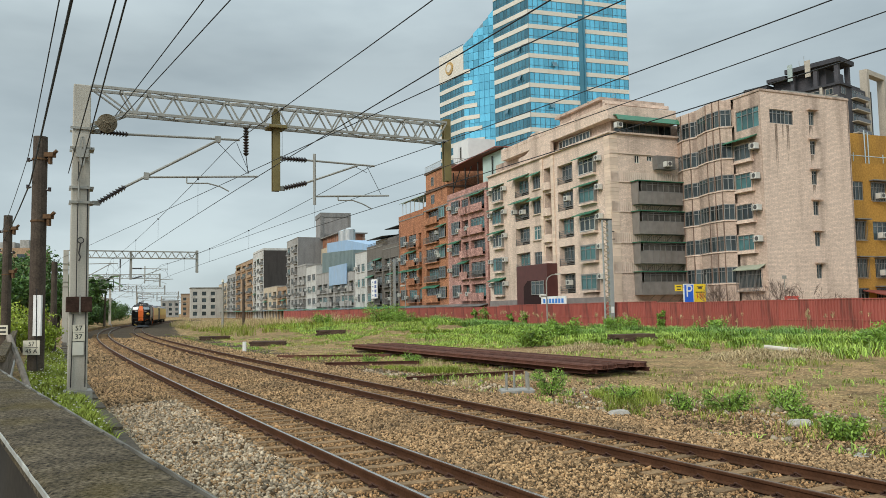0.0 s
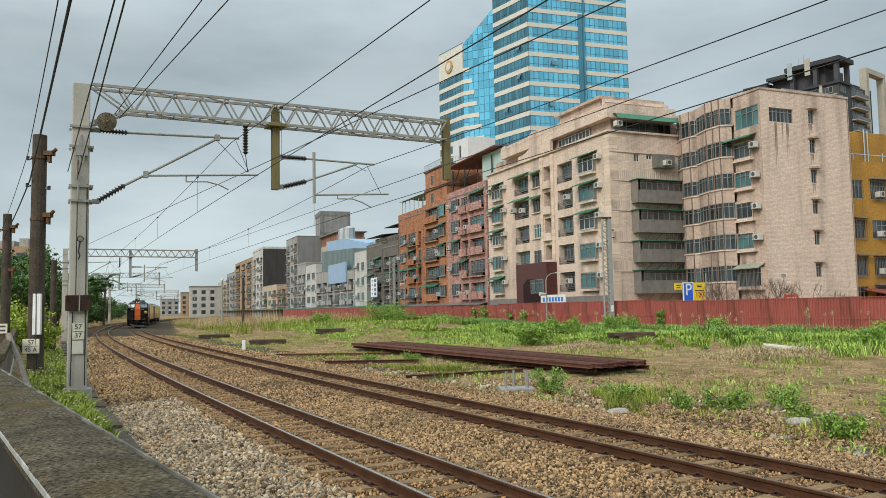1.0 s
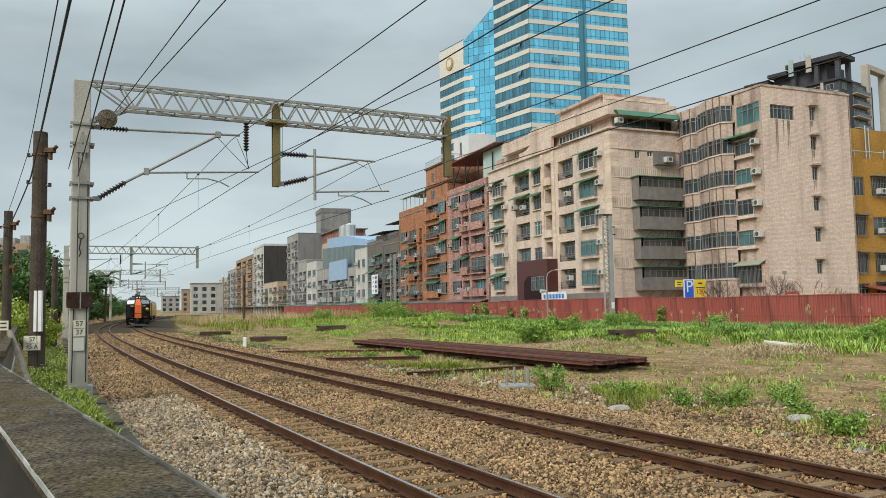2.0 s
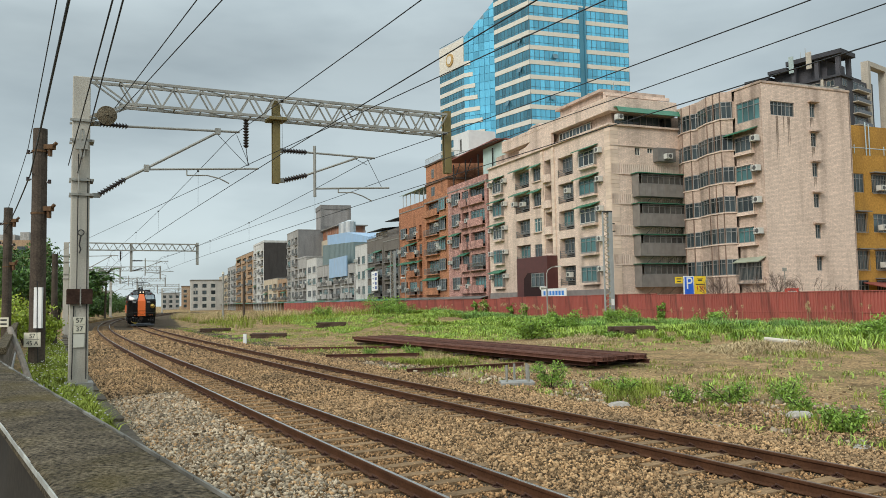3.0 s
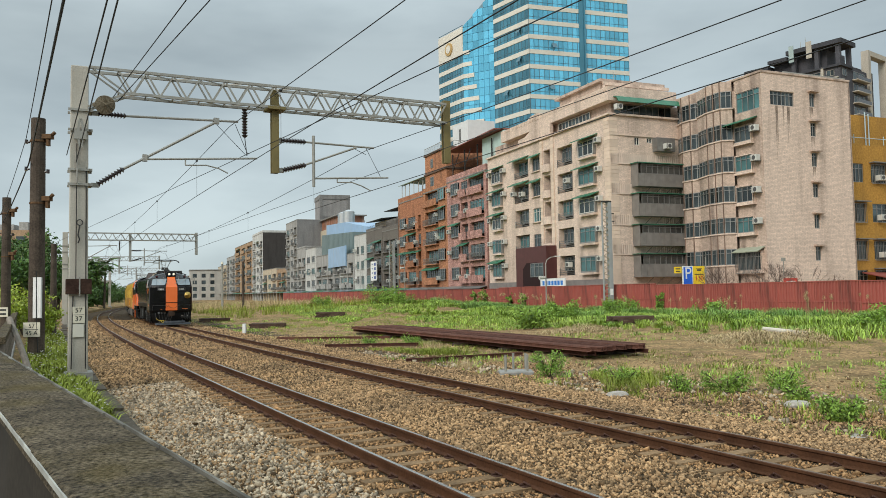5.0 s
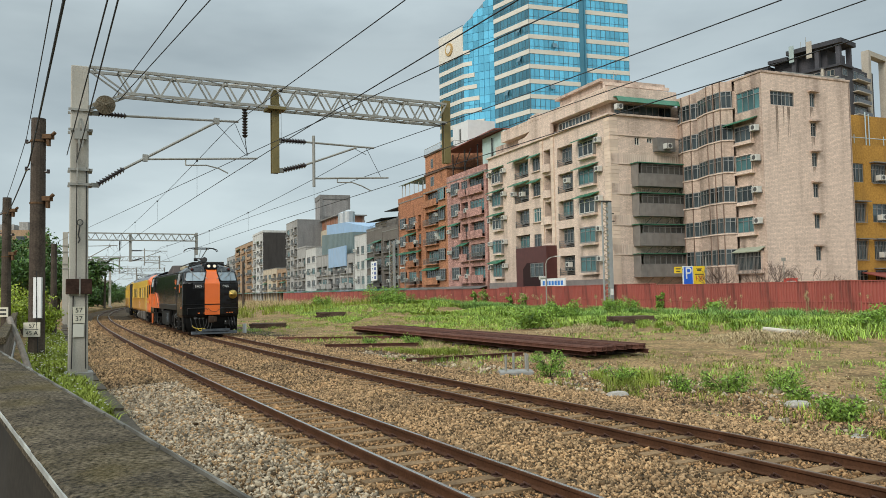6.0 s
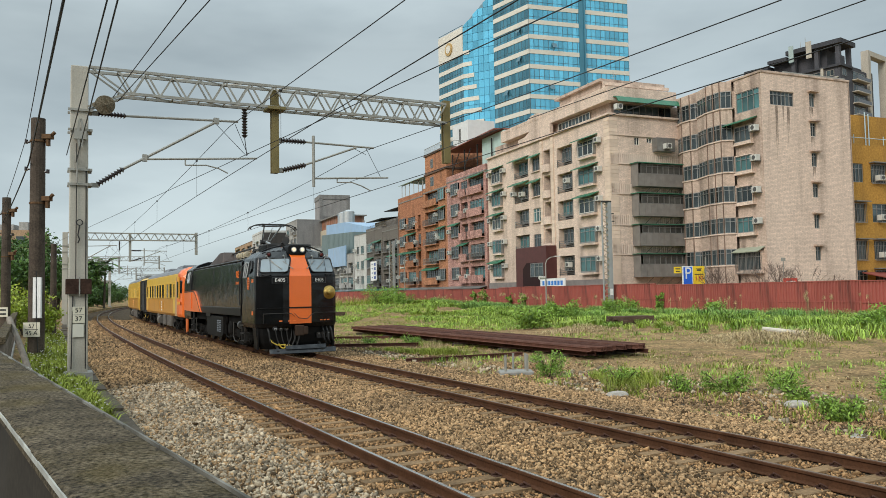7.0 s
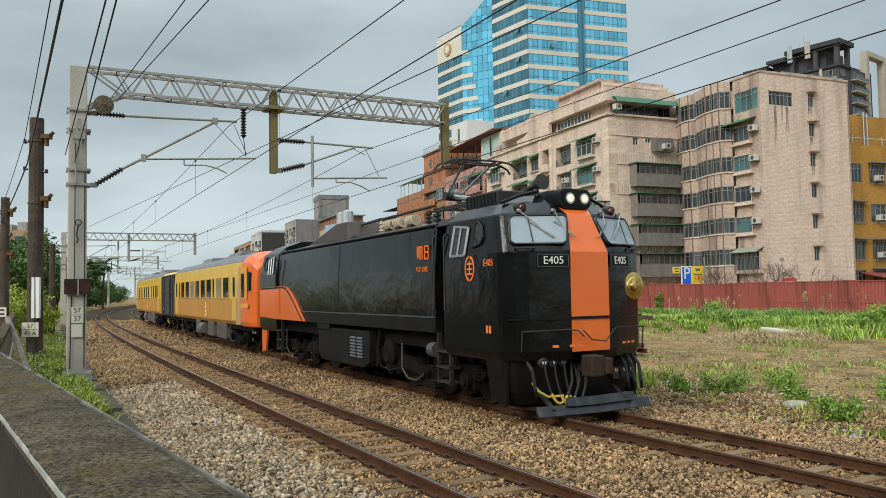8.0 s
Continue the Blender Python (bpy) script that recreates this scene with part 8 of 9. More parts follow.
        part("cab_windscreen", MB().prism(rounded(x1 + 0.98, 2.3, x1 + 1.3, 3.0, 0.08), -1.42, -1.2, "xzy"), DKGLASS, car)
    else:
        part("end_wall", MB().loft([[(x, y, z) for y, z in ((-1.40, 1.0), (-1.40, 3.3), (-1.1, 3.6), (0, 3.8), (1.1, 3.6), (1.40, 3.3), (1.40, 1.0))] for x in (h - 0.02, h + 0.12)]), YUP, car)
        part("gangway", MB().box(h + 0.1, -0.5, 1.0, h + 0.45, 0.5, 3.1), BLACKRUB, car)
    part("underframe", MB().box(-h + 0.1, -1.25, 0.8, h - 0.3, 1.25, 1.02), UNDER, car)
    under_gear(car, h)
    hoses = MB().tube([(h - 0.1, -0.9, 0.9), (h + 0.1, -0.95, 0.5), (h + 0.4, -0.8, 0.35), (h + 0.7, -0.7, 0.6)], 0.03)
    part("jumper_hose", hoses, YELLOWCABLE, car)
    return car


def van(length):
    car = thing("goods_van", pose(0, 0, 0), "short dark weathered van with steel ribs, coupled between yellow coaches", "railway wagon")
    h = length / 2
    tarry = mat("tarry_black", (0.03, 0.031, 0.032), 0.5, var=0.3, scale=2, stain=(0.08, 0.075, 0.07), samt=0.6, sscale=1.5, streak=3)
    part("body", MB().box(-h, -1.38, 0.95, h, 1.38, 3.42), tarry, car, bevel=0.02)
    part("roof", MB().loft([[(x, y, z) for y, z in ((-1.42, 3.4), (-1.2, 3.56), (0, 3.72), (1.2, 3.56), (1.42, 3.4))] for x in (-h - 0.1, h + 0.1)]), YUP, car, "yellow-edged arched roof")
    for i in range(7):
        x = -h + 0.05 + i * (2 * h - 0.14) / 6
        part("rib", MB().box(x, -1.43, 0.95, x + 0.07, -1.37, 3.38), tarry, car)
    part("sliding_door", MB().box(-0.95, -1.46, 1.05, 0.95, -1.40, 3.25), tarry, car)
    part("door_bar", MB().box(-h, -1.45, 2.32, h, -1.42, 2.38).box(-0.9, -1.48, 2.3, 0.9, -1.46, 2.36), DARK, car)
    mk = MB()
    for k in range(3):
        mk.box(-h + 0.4 + k * 0.25, -1.392, 1.3, -h + 0.55 + k * 0.25, -1.382, 1.42)
    part("lettering_bars", mk, WHITE, car)
    part("underframe", MB().box(-h, -1.2, 0.75, h, 1.2, 0.97), UNDER, car)
    for a in (-1.7, 1.7):
        wheelset(car, a, 0.43)
        for s in (-1, 1):
            part("axle_guard", MB().prism([(a - 0.3, 0.8), (a + 0.3, 0.8), (a + 0.14, 0.3), (a - 0.14, 0.3)], s * 0.98, s * 1.06, "xzy").box(a - 0.6, min(s * 1.0, s * 1.08), 0.62, a + 0.6, max(s * 1.0, s * 1.08), 0.7), UNDER, car)
    return car


loco = locomotive()
TRAIN = [(loco, LOCO_S), (coach(18.3, True, "yellow and ochre coach with an orange cab, behind the locomotive"), 29.47),
         (van(5.9), 41.87), (coach(18.0, False, "yellow and ochre coach with a plain end, behind the van"), 54.27)]

# ---- loose rails and blocks in the yard ----
YARDRUST = mat("yard_rust", (0.095, 0.043, 0.031), 0.85, var=0.3, scale=2, fine=0.25, fscale=25, rnd=0.3)


def rail_bar(length):
    mb = MB()
    return mb.loft([[(x, a, b + 0.15) for a, b in RAILPROF] for x in (0, length)])


def loose_rail(ax, ay, bx, by, z, label):
    L = math.hypot(bx - ax, by - ay)
    ob = part("loose_rail", rail_bar(L), YARDRUST)
    ob.matrix_basis = pose(ax, ay, z, 0, 0, math.degrees(math.atan2(by - ay, bx - ax)))
    return tagged(ob, label, "rail", "loose rails")


def rail_pile():
    ax, ay, bx, by = -4.4, 48.3, 6.2, 27.9
    th = math.degrees(math.atan2(by - ay, bx - ax))
    L = math.hypot(bx - ax, by - ay)
    t = thing("rail_pile", pose(ax, ay, -0.30, 0, 0, th), "long pile of rusty rails lying on sleepers in the yard", "rail pile")
    me = rail_bar(L).mesh("rail", YARDRUST)
    rng = random.Random(6)
    for i in range(20):
        o = part("rail", me, None, t)
        o.matrix_basis = pose(rng.uniform(-0.5, 0.4), -1.45 + i * 0.155, 0.26 + rng.uniform(-0.01, 0.012), 0, 0, rng.uniform(-0.12, 0.12))
    for i in range(9):
        o = part("rail", me, None, t)
        o.matrix_basis = pose(rng.uniform(-1.2, 0.2), -1.2 + i * 0.30, 0.10, 0, 0, rng.uniform(-0.15, 0.15))
    for k in range(6):
        part("bearer", MB().box(1.5 + k * 4.0, -1.7, -0.12, 1.75 + k * 4.0, 1.8, 0.10), CREOSOTE, t)


def sleeper_stack(x, y, th, n, rows, label):
    t = thing("sleeper_stack", pose(x, y, lift(x, y) - 0.05, 0, 0, th), label, "sleeper stack", "old sleepers")
    rng = random.Random(int(x * 7))
    me = MB().box(-1.2, -0.11, 0, 1.2, 0.11, 0.16).mesh("sleeper", mat("old_sleeper", (0.075, 0.048, 0.036), 0.9, var=0.3, scale=3, fine=0.3, rnd=0.3))
    for r in range(rows):
        for i in range(n):
            o = part("sleeper", me, None, t)
            o.matrix_basis = pose(rng.uniform(-0.2, 0.2), (i - n / 2) * 0.26, r * 0.17, 0, 0, rng.uniform(-6, 6))


rail_pile()
loose_rail(-8.97, 41.9, -2.9, 41.2, -0.30, "single rusty rail lying in the gravel")
loose_rail(-5.44, 35.6, -1.2, 35.7, -0.31, "single rusty rail lying among weeds")
loose_rail(-1.36, 27.3, 2.9, 29.3, -0.31, "single rusty rail lying near the track")
loose_rail(9.6, 43.0, 6.8, 50.5, -0.25, "rusty rail half buried in the grass")
sleeper_stack(-21.5, 73.2, 20, 7, 2, "low stack of dark old sleepers in the reeds")
sleeper_stack(-13.2, 58.6, 10, 8, 2, "low stack of dark old sleepers beside the track")
sleeper_stack(10.6, 45.0, 15, 5, 3, "stack of dark old sleepers in the grass")
sleeper_stack(-10.5, 72.0, 10, 6, 3, "stack of dark old sleepers in the reeds")
cb = thing("concrete_base", pose(2.1, 23.35, -0.50), "pale concrete footing with four upright steel pins", "footing")
part("block", MB().box(-0.5, -0.4, 0, 0.5, 0.4, 0.26), CONC, cb, bevel=0.03)
for x, y in ((-0.32, -0.25), (0.32, -0.25), (0.32, 0.25), (-0.05, 0.25)):
    part("pin", MB().cyl((x, y, 0.2), (x, y, 0.75), 0.035, 8), GALV, cb)
mk = thing("marker_stub", pose(-12.4, 48.5, -0.4), "short white-topped marker post", "marker post")
part("stub", MB().box(-0.1, -0.1, 0, 0.1, 0.1, 0.75), WHITE, mk, bevel=0.02)
for x, y, sx, sy, sz, r in ((4.97, 14.9, 0.42, 0.22, 0.10, 20), (3.92, 18.0, 0.34, 0.22, 0.16, 40), (6.6, 12.6, 0.35, 0.2, 0.10, 70), (7.2, 16.2, 0.3, 0.2, 0.14, 10)):
    rk = MB()
    n = 9
    rk.loft([[(sx * sc * math.cos(2 * math.pi * i / n) * (1 + 0.18 * math.sin(i * 2.3 + x)), sy * sc * math.sin(2 * math.pi * i / n) * (1 + 0.2 * math.cos(i * 1.7 + y)), z * sz) for i in range(n)] for sc, z in ((0.9, 0.0), (1.0, 0.5), (0.72, 1.0))])
    ob = part("rock", rk, mat("pale_rock", (0.36, 0.33, 0.29), 0.9, var=0.2, scale=4, fine=0.2, bump=0.4), None, bevel=0.02)
    ob.matrix_basis = pose(x, y, -0.37, 0, 0, r)
    tagged(ob, "flat pale grey rock lying in the gravel", "rock", "yard rocks")

# ---- plants ----
LEAF = mat("weed_leaf", (0.18, 0.30, 0.04), 0.6, var=0.25, scale=1.5, island=0.5)
LEAFDK = mat("tree_leaf", (0.06, 0.125, 0.022), 0.6, var=0.35, scale=0.6, island=0.55)
LEAFYEL = mat("lime_leaf", (0.27, 0.34, 0.03), 0.6, var=0.25, scale=1.0, island=0.4)
BLADE = mat("grass_blade", (0.235, 0.42, 0.048), 0.6, var=0.3, scale=0.3, island=0.65, hue=(0.36, 0.46, 0.068))
TUFT = mat("tuft_blade", (0.18, 0.37, 0.07), 0.6, var=0.3, scale=0.25, island=0.65, hue=(0.25, 0.39, 0.07))
BLADE2 = mat("grass_olive", (0.21, 0.25, 0.04), 0.7, var=0.3, scale=0.4, island=0.5)
STRAW = mat("straw", (0.44, 0.34, 0.19), 0.8, var=0.2, scale=0.6, island=0.45)
BARK = mat("bark", (0.09, 0.072, 0.055), 0.9, var=0.3, scale=5, bump=0.5)


def ground_z(x, y):
    z = np.full(len(x), -0.36)
    for mx, my, a, r in GREEN_MOUNDS:
        z += a * np.exp(-((x - mx) ** 2 + (y - my) ** 2) / (r * r))
    return z


def blades(name, label, material, x, y, z, hgt, wid, lean, seed):
    """Grass: each blade two bent pieces that end in a point."""
    r = np.random.RandomState(seed)
    n = len(x)
    a = r.rand(n) * 2 * np.pi
    h = hgt * (0.5 + 0.7 * r.rand(n)) * (1 + 0.35 * np.clip(clump_noise(x, y, 0.9, seed + 7), -1.2, 1.4))
    d = np.stack([np.cos(a), np.sin(a), 0 * a], 1)
    s = np.stack([-np.sin(a), np.cos(a), 0 * a], 1)
    w = (wid * (0.7 + 0.6 * r.rand(n)))[:, None]
    ln = (h * lean * (0.3 + r.rand(n)))[:, None]
    b = np.stack([x, y, z], 1)
    up = np.stack([0 * h, 0 * h, h], 1)
    v = np.stack([b - s * w, b + s * w, b + s * w * 0.8 + up * 0.55 + d * ln * 0.35, b - s * w * 0.8 + up * 0.55 + d * ln * 0.35, b + up * (1 - 0.35 * lean) + d * ln], 1)
    f = np.array([(0, 1, 2), (0, 2, 3), (3, 2, 4)])[None] + (np.arange(n) * 5)[:, None, None]
    return tagged(big_mesh(name, v.reshape(-1, 3), f.reshape(-1, 3), material), label, "grass", kind="stuff")


def clump_noise(x, y, k, seed):
    """Smooth random field of about unit spread, cheap."""
    r = np.random.RandomState(seed)
    out = np.zeros(len(x))
    for i in range(7):
        a = r.rand() * 2 * np.pi
        q = k * (0.6 + 1.2 * r.rand())
        out += np.sin((x * np.cos(a) + y * np.sin(a)) * q + r.rand() * 6.28)
    return out / 2.6


def scatter(n, al, dd, seed):
    """Points by metres along the fence and metres in front of it."""
    r = np.random.RandomState(seed)
    a = al[0] + (al[1] - al[0]) * r.rand(n)
    d = dd[0] + (dd[1] - dd[0]) * r.rand(n)
    x = FU.x * a + FN.x * (FENCE_D - d)
    y = FU.y * a + FN.y * (FENCE_D - d)
    return x, y, a, d


def track_gap(x, y):
    """Metres beyond the near track's centre line."""
    i = np.argmin(np.hypot(x[:, None] - LINE_X[None, ::4], y[:, None] - LINE_Y[None, ::4]), axis=1) * 4
    th = LINE_TH[i]
    return (x - LINE_X[i]) * np.sin(th) - (y - LINE_Y[i]) * np.cos(th)


def clustered(n, per, spread, al, dd, seed):
    x, y, a, d = scatter(n, al, dd, seed)
    r = np.random.RandomState(seed + 50)
    x = np.repeat(x, per) + r.randn(n * per) * spread
    y = np.repeat(y, per) + r.randn(n * per) * spread
    return x, y


def meadow():
    # tall grass before the fence
    x, y = clustered(4000, 30, 0.26, (24, 150), (0.4, 15), 1)
    k = (clump_noise(x, y, 0.5, 9) > -0.95) & (track_gap(x, y) > SP + 4.5)
    blades("tall_grass", "tall bright green grass along the fence", BLADE, x[k], y[k], ground_z(x[k], y[k]), 0.55, 0.018, 1.1, 2)
    x, y = clustered(1100, 80, 0.13, (24, 120), (0.5, 12), 61)
    k = (clump_noise(x, y, 0.4, 62) > -0.45) & (track_gap(x, y) > SP + 5.5)
    blades("grass_tufts", "arching tufts of tall green grass before the fence", TUFT, x[k], y[k], ground_z(x[k], y[k]), 0.85, 0.013, 1.4, 63)
    x, y = clustered(800, 60, 0.11, (20, 80), (8, 19), 64)
    k = (clump_noise(x, y, 0.45, 65) > 0.1) & (track_gap(x, y) > SP + 7.5)
    blades("low_tufts", "low tufts of bright green grass in the yard", BLADE, x[k], y[k], ground_z(x[k], y[k]), 0.5, 0.014, 1.2, 66)
    x, y = clustered(5200, 24, 0.24, (42, 140), (8, 27), 3)
    k = (clump_noise(x, y, 0.35, 4) > -0.55 + 0.012 * np.clip(95 - (x * FU.x + y * FU.y), 0, 70)) & (track_gap(x, y) > SP + 6.0)
    blades("meadow_grass", "patches of green grass in the yard", BLADE, x[k], y[k], ground_z(x[k], y[k]), 0.36, 0.015, 0.9, 4)
    r = np.random.RandomState(81)
    x, y, a, d = scatter(260, (34, 150), (0.5, 5), 82)
    px2, py2 = np.repeat(x, 26) + r.randn(260 * 26) * 0.05, np.repeat(y, 26) + r.randn(260 * 26) * 0.05
    pz = ground_z(px2, py2) + np.repeat(1.0 + 0.5 * r.rand(260), 26) + 0.25 * r.rand(260 * 26)
    k = np.repeat(clump_noise(x, y, 0.3, 83) > 0.0, 26)
    blades("grass_plumes", "pale feathery plumes of tall grass before the fence", STRAW, px2[k], py2[k], pz[k], 0.28, 0.012, 0.9, 84)
    st = MB()
    for xx, yy, on in zip(x, y, clump_noise(x, y, 0.3, 83) > 0.0):
        if on:
            st.bar((xx, yy, -0.36), (xx + 0.05, yy, 1.1), 0.014, 0.014)
    tagged(part("plume_stalks", st, STRAW), "thin dry stalks that carry the plumes", "grass", kind="stuff")
    # thin weeds along the edge of the ballast
    r = np.random.RandomState(71)
    s, o = -2 + 26 * r.rand(1500), SP + 3.6 + 3.4 * r.rand(1500)
    s, o = np.repeat(s, 22) + r.randn(33000) * 0.09, np.repeat(o, 22) + r.randn(33000) * 0.09
    th = np.interp(s, LINE_S, LINE_TH)
    x, y = np.interp(s, LINE_S, LINE_X) + np.sin(th) * o, np.interp(s, LINE_S, LINE_Y) - np.cos(th) * o
    k = clump_noise(x, y, 0.9, 72) > 0.5
    blades("edge_weeds", "thin yellow-green weeds at the edge of the ballast", BLADE2, x[k], y[k], ground_z(x[k], y[k]), 0.30, 0.0055, 0.9, 73)
    k = clump_noise(x, y, 0.8, 74) > 0.75
    blades("edge_stalks", "dry brown stalks at the edge of the ballast", STRAW, x[k][::2], y[k][::2], ground_z(x[k][::2], y[k][::2]), 0.38, 0.004, 0.6, 75)
    x, y = clustered(3400, 18, 0.16, (4, 95), (14, 40), 5)
    g = track_gap(x, y)
    k = (clump_noise(x, y, 0.55, 6) > -0.1) & (g > SP + 2.6)
    blades("short_grass", "short olive weeds in dry soil", BLADE2, x[k], y[k], ground_z(x[k], y[k]) + 0.01, 0.20, 0.008, 0.8, 6)
    x, y = clustered(1900, 16, 0.12, (4, 80), (16, 38), 15)
    g = track_gap(x, y)
    k = (clump_noise(x, y, 0.6, 16) > 0.1) & (g > SP + 2.8)
    blades("green_weeds", "low green weeds in the gravel", BLADE, x[k], y[k], ground_z(x[k], y[k]) + 0.01, 0.20, 0.012, 0.9, 16)
    x, y = clustered(1300, 20, 0.3, (98, 200), (5, 34), 7)
    k = track_gap(x, y) > SP + 4.5
    blades("dry_reeds", "dry tan reeds with pale plumes", STRAW, x[k], y[k], ground_z(x[k], y[k]), 1.15, 0.018, 0.5, 8)
    x, y = clustered(1000, 18, 0.3, (78, 200), (6, 34), 27)
    k = track_gap(x, y) > SP + 4.0
    blades("reed_grass", "grey-green reed grass among dry reeds", BLADE2, x[k], y[k], ground_z(x[k], y[k]), 0.85, 0.02, 0.6, 28)
    x, y, a, d = scatter(26000, (2, 95), (6, 40), 31)
    k = (track_gap(x, y) > SP + 3.0) & (clump_noise(x, y, 0.4, 33) > -0.3)
    blades("straw_litter", "dry stalks strewn over the yard", STRAW, x[k], y[k], ground_z(x[k], y[k]) + 0.03, 0.09, 0.011, 3.0, 32)
    # heap of cut straw
    r = np.random.RandomState(11)
    for cx, cy, n, sp in ((13.6, 34.4, 2600, 1.1), (7.4, 42.0, 1500, 1.0), (15.6, 34.6, 900, 0.9)):
        x, y = cx + r.randn(n) * sp, cy + r.randn(n) * sp * 0.8
        z = ground_z(x, y) + 0.45 * np.exp(-((x - cx) ** 2 + (y - cy) ** 2) / (sp * sp * 1.6)) * r.rand(n)
        blades("cut_straw", "heap of cut dry stalks", STRAW, x, y, z, 0.22, 0.012, 2.6, 12)
    # near bank
    n = 26000
    s = -1 + 46 * r.rand(n) ** 1.3
    o = -3.35 - 1.5 * r.rand(n)
    th = np.interp(s, LINE_S, LINE_TH)
    x = np.interp(s, LINE_S, LINE_X) + np.sin(th) * o
    y = np.interp(s, LINE_S, LINE_Y) - np.cos(th) * o
    z = np.interp(-o, [3.32, 3.6, 4.3, 5.4], [0.02, 0.16, 0.34, 0.36])
    k = clump_noise(x, y, 1.1, 12) > -0.5
    blades("bank_grass", "short olive-green grass on the bank", BLADE2, x[k], y[k], z[k], 0.20, 0.009, 0.8, 13)
    k = clump_noise(x, y, 1.3, 13) > 0.1
    blades("bank_weeds", "green weeds on the bank", BLADE2, x[k][::2], y[k][::2], z[k][::2], 0.26, 0.014, 0.9, 14)
    fl = np.random.RandomState(3).permutation(n)[:420]
    m = MB()
    q = 0.016
    for i in fl:
        zz = z[i] + 0.18 + 0.1 * r.rand()
        m.add([(x[i] - q, y[i] - q, zz), (x[i] + q, y[i] - q, zz + 0.01), (x[i] + q, y[i] + q, zz), (x[i] - q, y[i] + q, zz + 0.012), (x[i], y[i], zz - 0.015)], [(0, 1, 4), (1, 2, 4), (2, 3, 4), (3, 0, 4)])
    tagged(part("daisies", m, WHITE), "small white daisies on the bank", "flower", kind="stuff")


def leaf_shell(r, n, centre, rad, size, squash=1.0):
    """n leaves, bent quads, scattered through an uneven crown."""
    d = r.randn(n, 3)
    d /= np.linalg.norm(d, axis=1)[:, None]
    lump = 1 + 0.28 * np.sin(d[:, 0] * 4 + 1) * np.cos(d[:, 1] * 5) + 0.2 * np.sin(d[:, 2] * 7 + 2)
    p = d * (rad * lump * (0.45 + 0.55 * r.rand(n)))[:, None]
    p[:, 2] *= squash
    p += np.array(centre)
    a = np.linalg.qr(r.randn(n, 3, 3))[0]
    s = (size * (0.6 + 0.8 * r.rand(n)))[:, None]
    u, w, nn = a[:, :, 0], a[:, :, 1], a[:, :, 2]
    v = np.stack([p - u * s, p + w * s * 0.45 + nn * s * 0.12, p + u * s, p - w * s * 0.45 + nn * s * 0.12], 1)
    return v


def foliage(name, clumps, n, size, material, seed, parent, squash=0.8):
    r = np.random.RandomState(seed)
    vs = []
    tot = sum(c[3] ** 2 for c in clumps)
    for cx, cy, cz, rad in clumps:
        vs.append(leaf_shell(r, max(20, int(n * rad * rad / tot)), (cx, cy, cz), rad, size, squash))
    v = np.concatenate(vs)
    k = len(v)
    f = np.array([(0, 1, 2), (0, 2, 3)])[None] + (np.arange(k) * 4)[:, None, None]
    ob = big_mesh(name, v.reshape(-1, 3), f.reshape(-1, 3), material)
    ob.parent = parent
    return ob


def bush(x, y, z, rad, hgt, n, size, material, seed, label):
    t = thing("bush", pose(x, y, z), label, "bush", "weed bushes")
    rng = random.Random(seed)
    st = MB()
    cl = []
    for i in range(9):
        a, q = rng.uniform(0, 6.28), rng.uniform(0.2, 0.9) * rad
        h = hgt * rng.uniform(0.55, 1.0)
        st.tube([(0, 0, 0), (q * 0.5 * math.cos(a), q * 0.5 * math.sin(a), h * 0.55), (q * math.cos(a), q * math.sin(a), h)], 0.008 + 0.006 * rad, 5)
        cl.append((q * math.cos(a), q * math.sin(a), h * 0.85, rad * rng.uniform(0.22, 0.42)))
        cl.append((q * 0.6 * math.cos(a), q * 0.6 * math.sin(a), h * 0.45, rad * rng.uniform(0.25, 0.4)))
    part("stem", st, BARK, t)
    foliage("leaf_crown", cl, n, size, material, seed, t)


def tree(x, y, z, hgt, rad, n, size, material, seed, label):
    t = thing("tree", pose(x, y, z), label, "tree", "trees behind the fence")
    rng = random.Random(seed)
    tr = MB().cyl((0, 0, -0.5), (0.1, 0, hgt * 0.35), 0.03 * hgt, 10, 0.02 * hgt)
    cl = []
    for i in range(12):
        a = i * 2.4 + rng.uniform(-0.4, 0.4)
        q = rad * rng.uniform(0.25, 0.95)
        h = hgt * rng.uniform(0.42, 0.97)
        q *= 1.15 - 0.6 * max(0, h / hgt - 0.6)
        p = (q * math.cos(a), q * math.sin(a), h)
        tr.cyl((0.1, 0, hgt * 0.3), p, 0.012 * hgt, 7, 0.004 * hgt)
        cl.append((*p, rad * rng.uniform(0.32, 0.5)))
    part("trunk", tr, BARK, t)
    foliage("leaf_crown", cl, n, size, material, seed, t, 0.75)


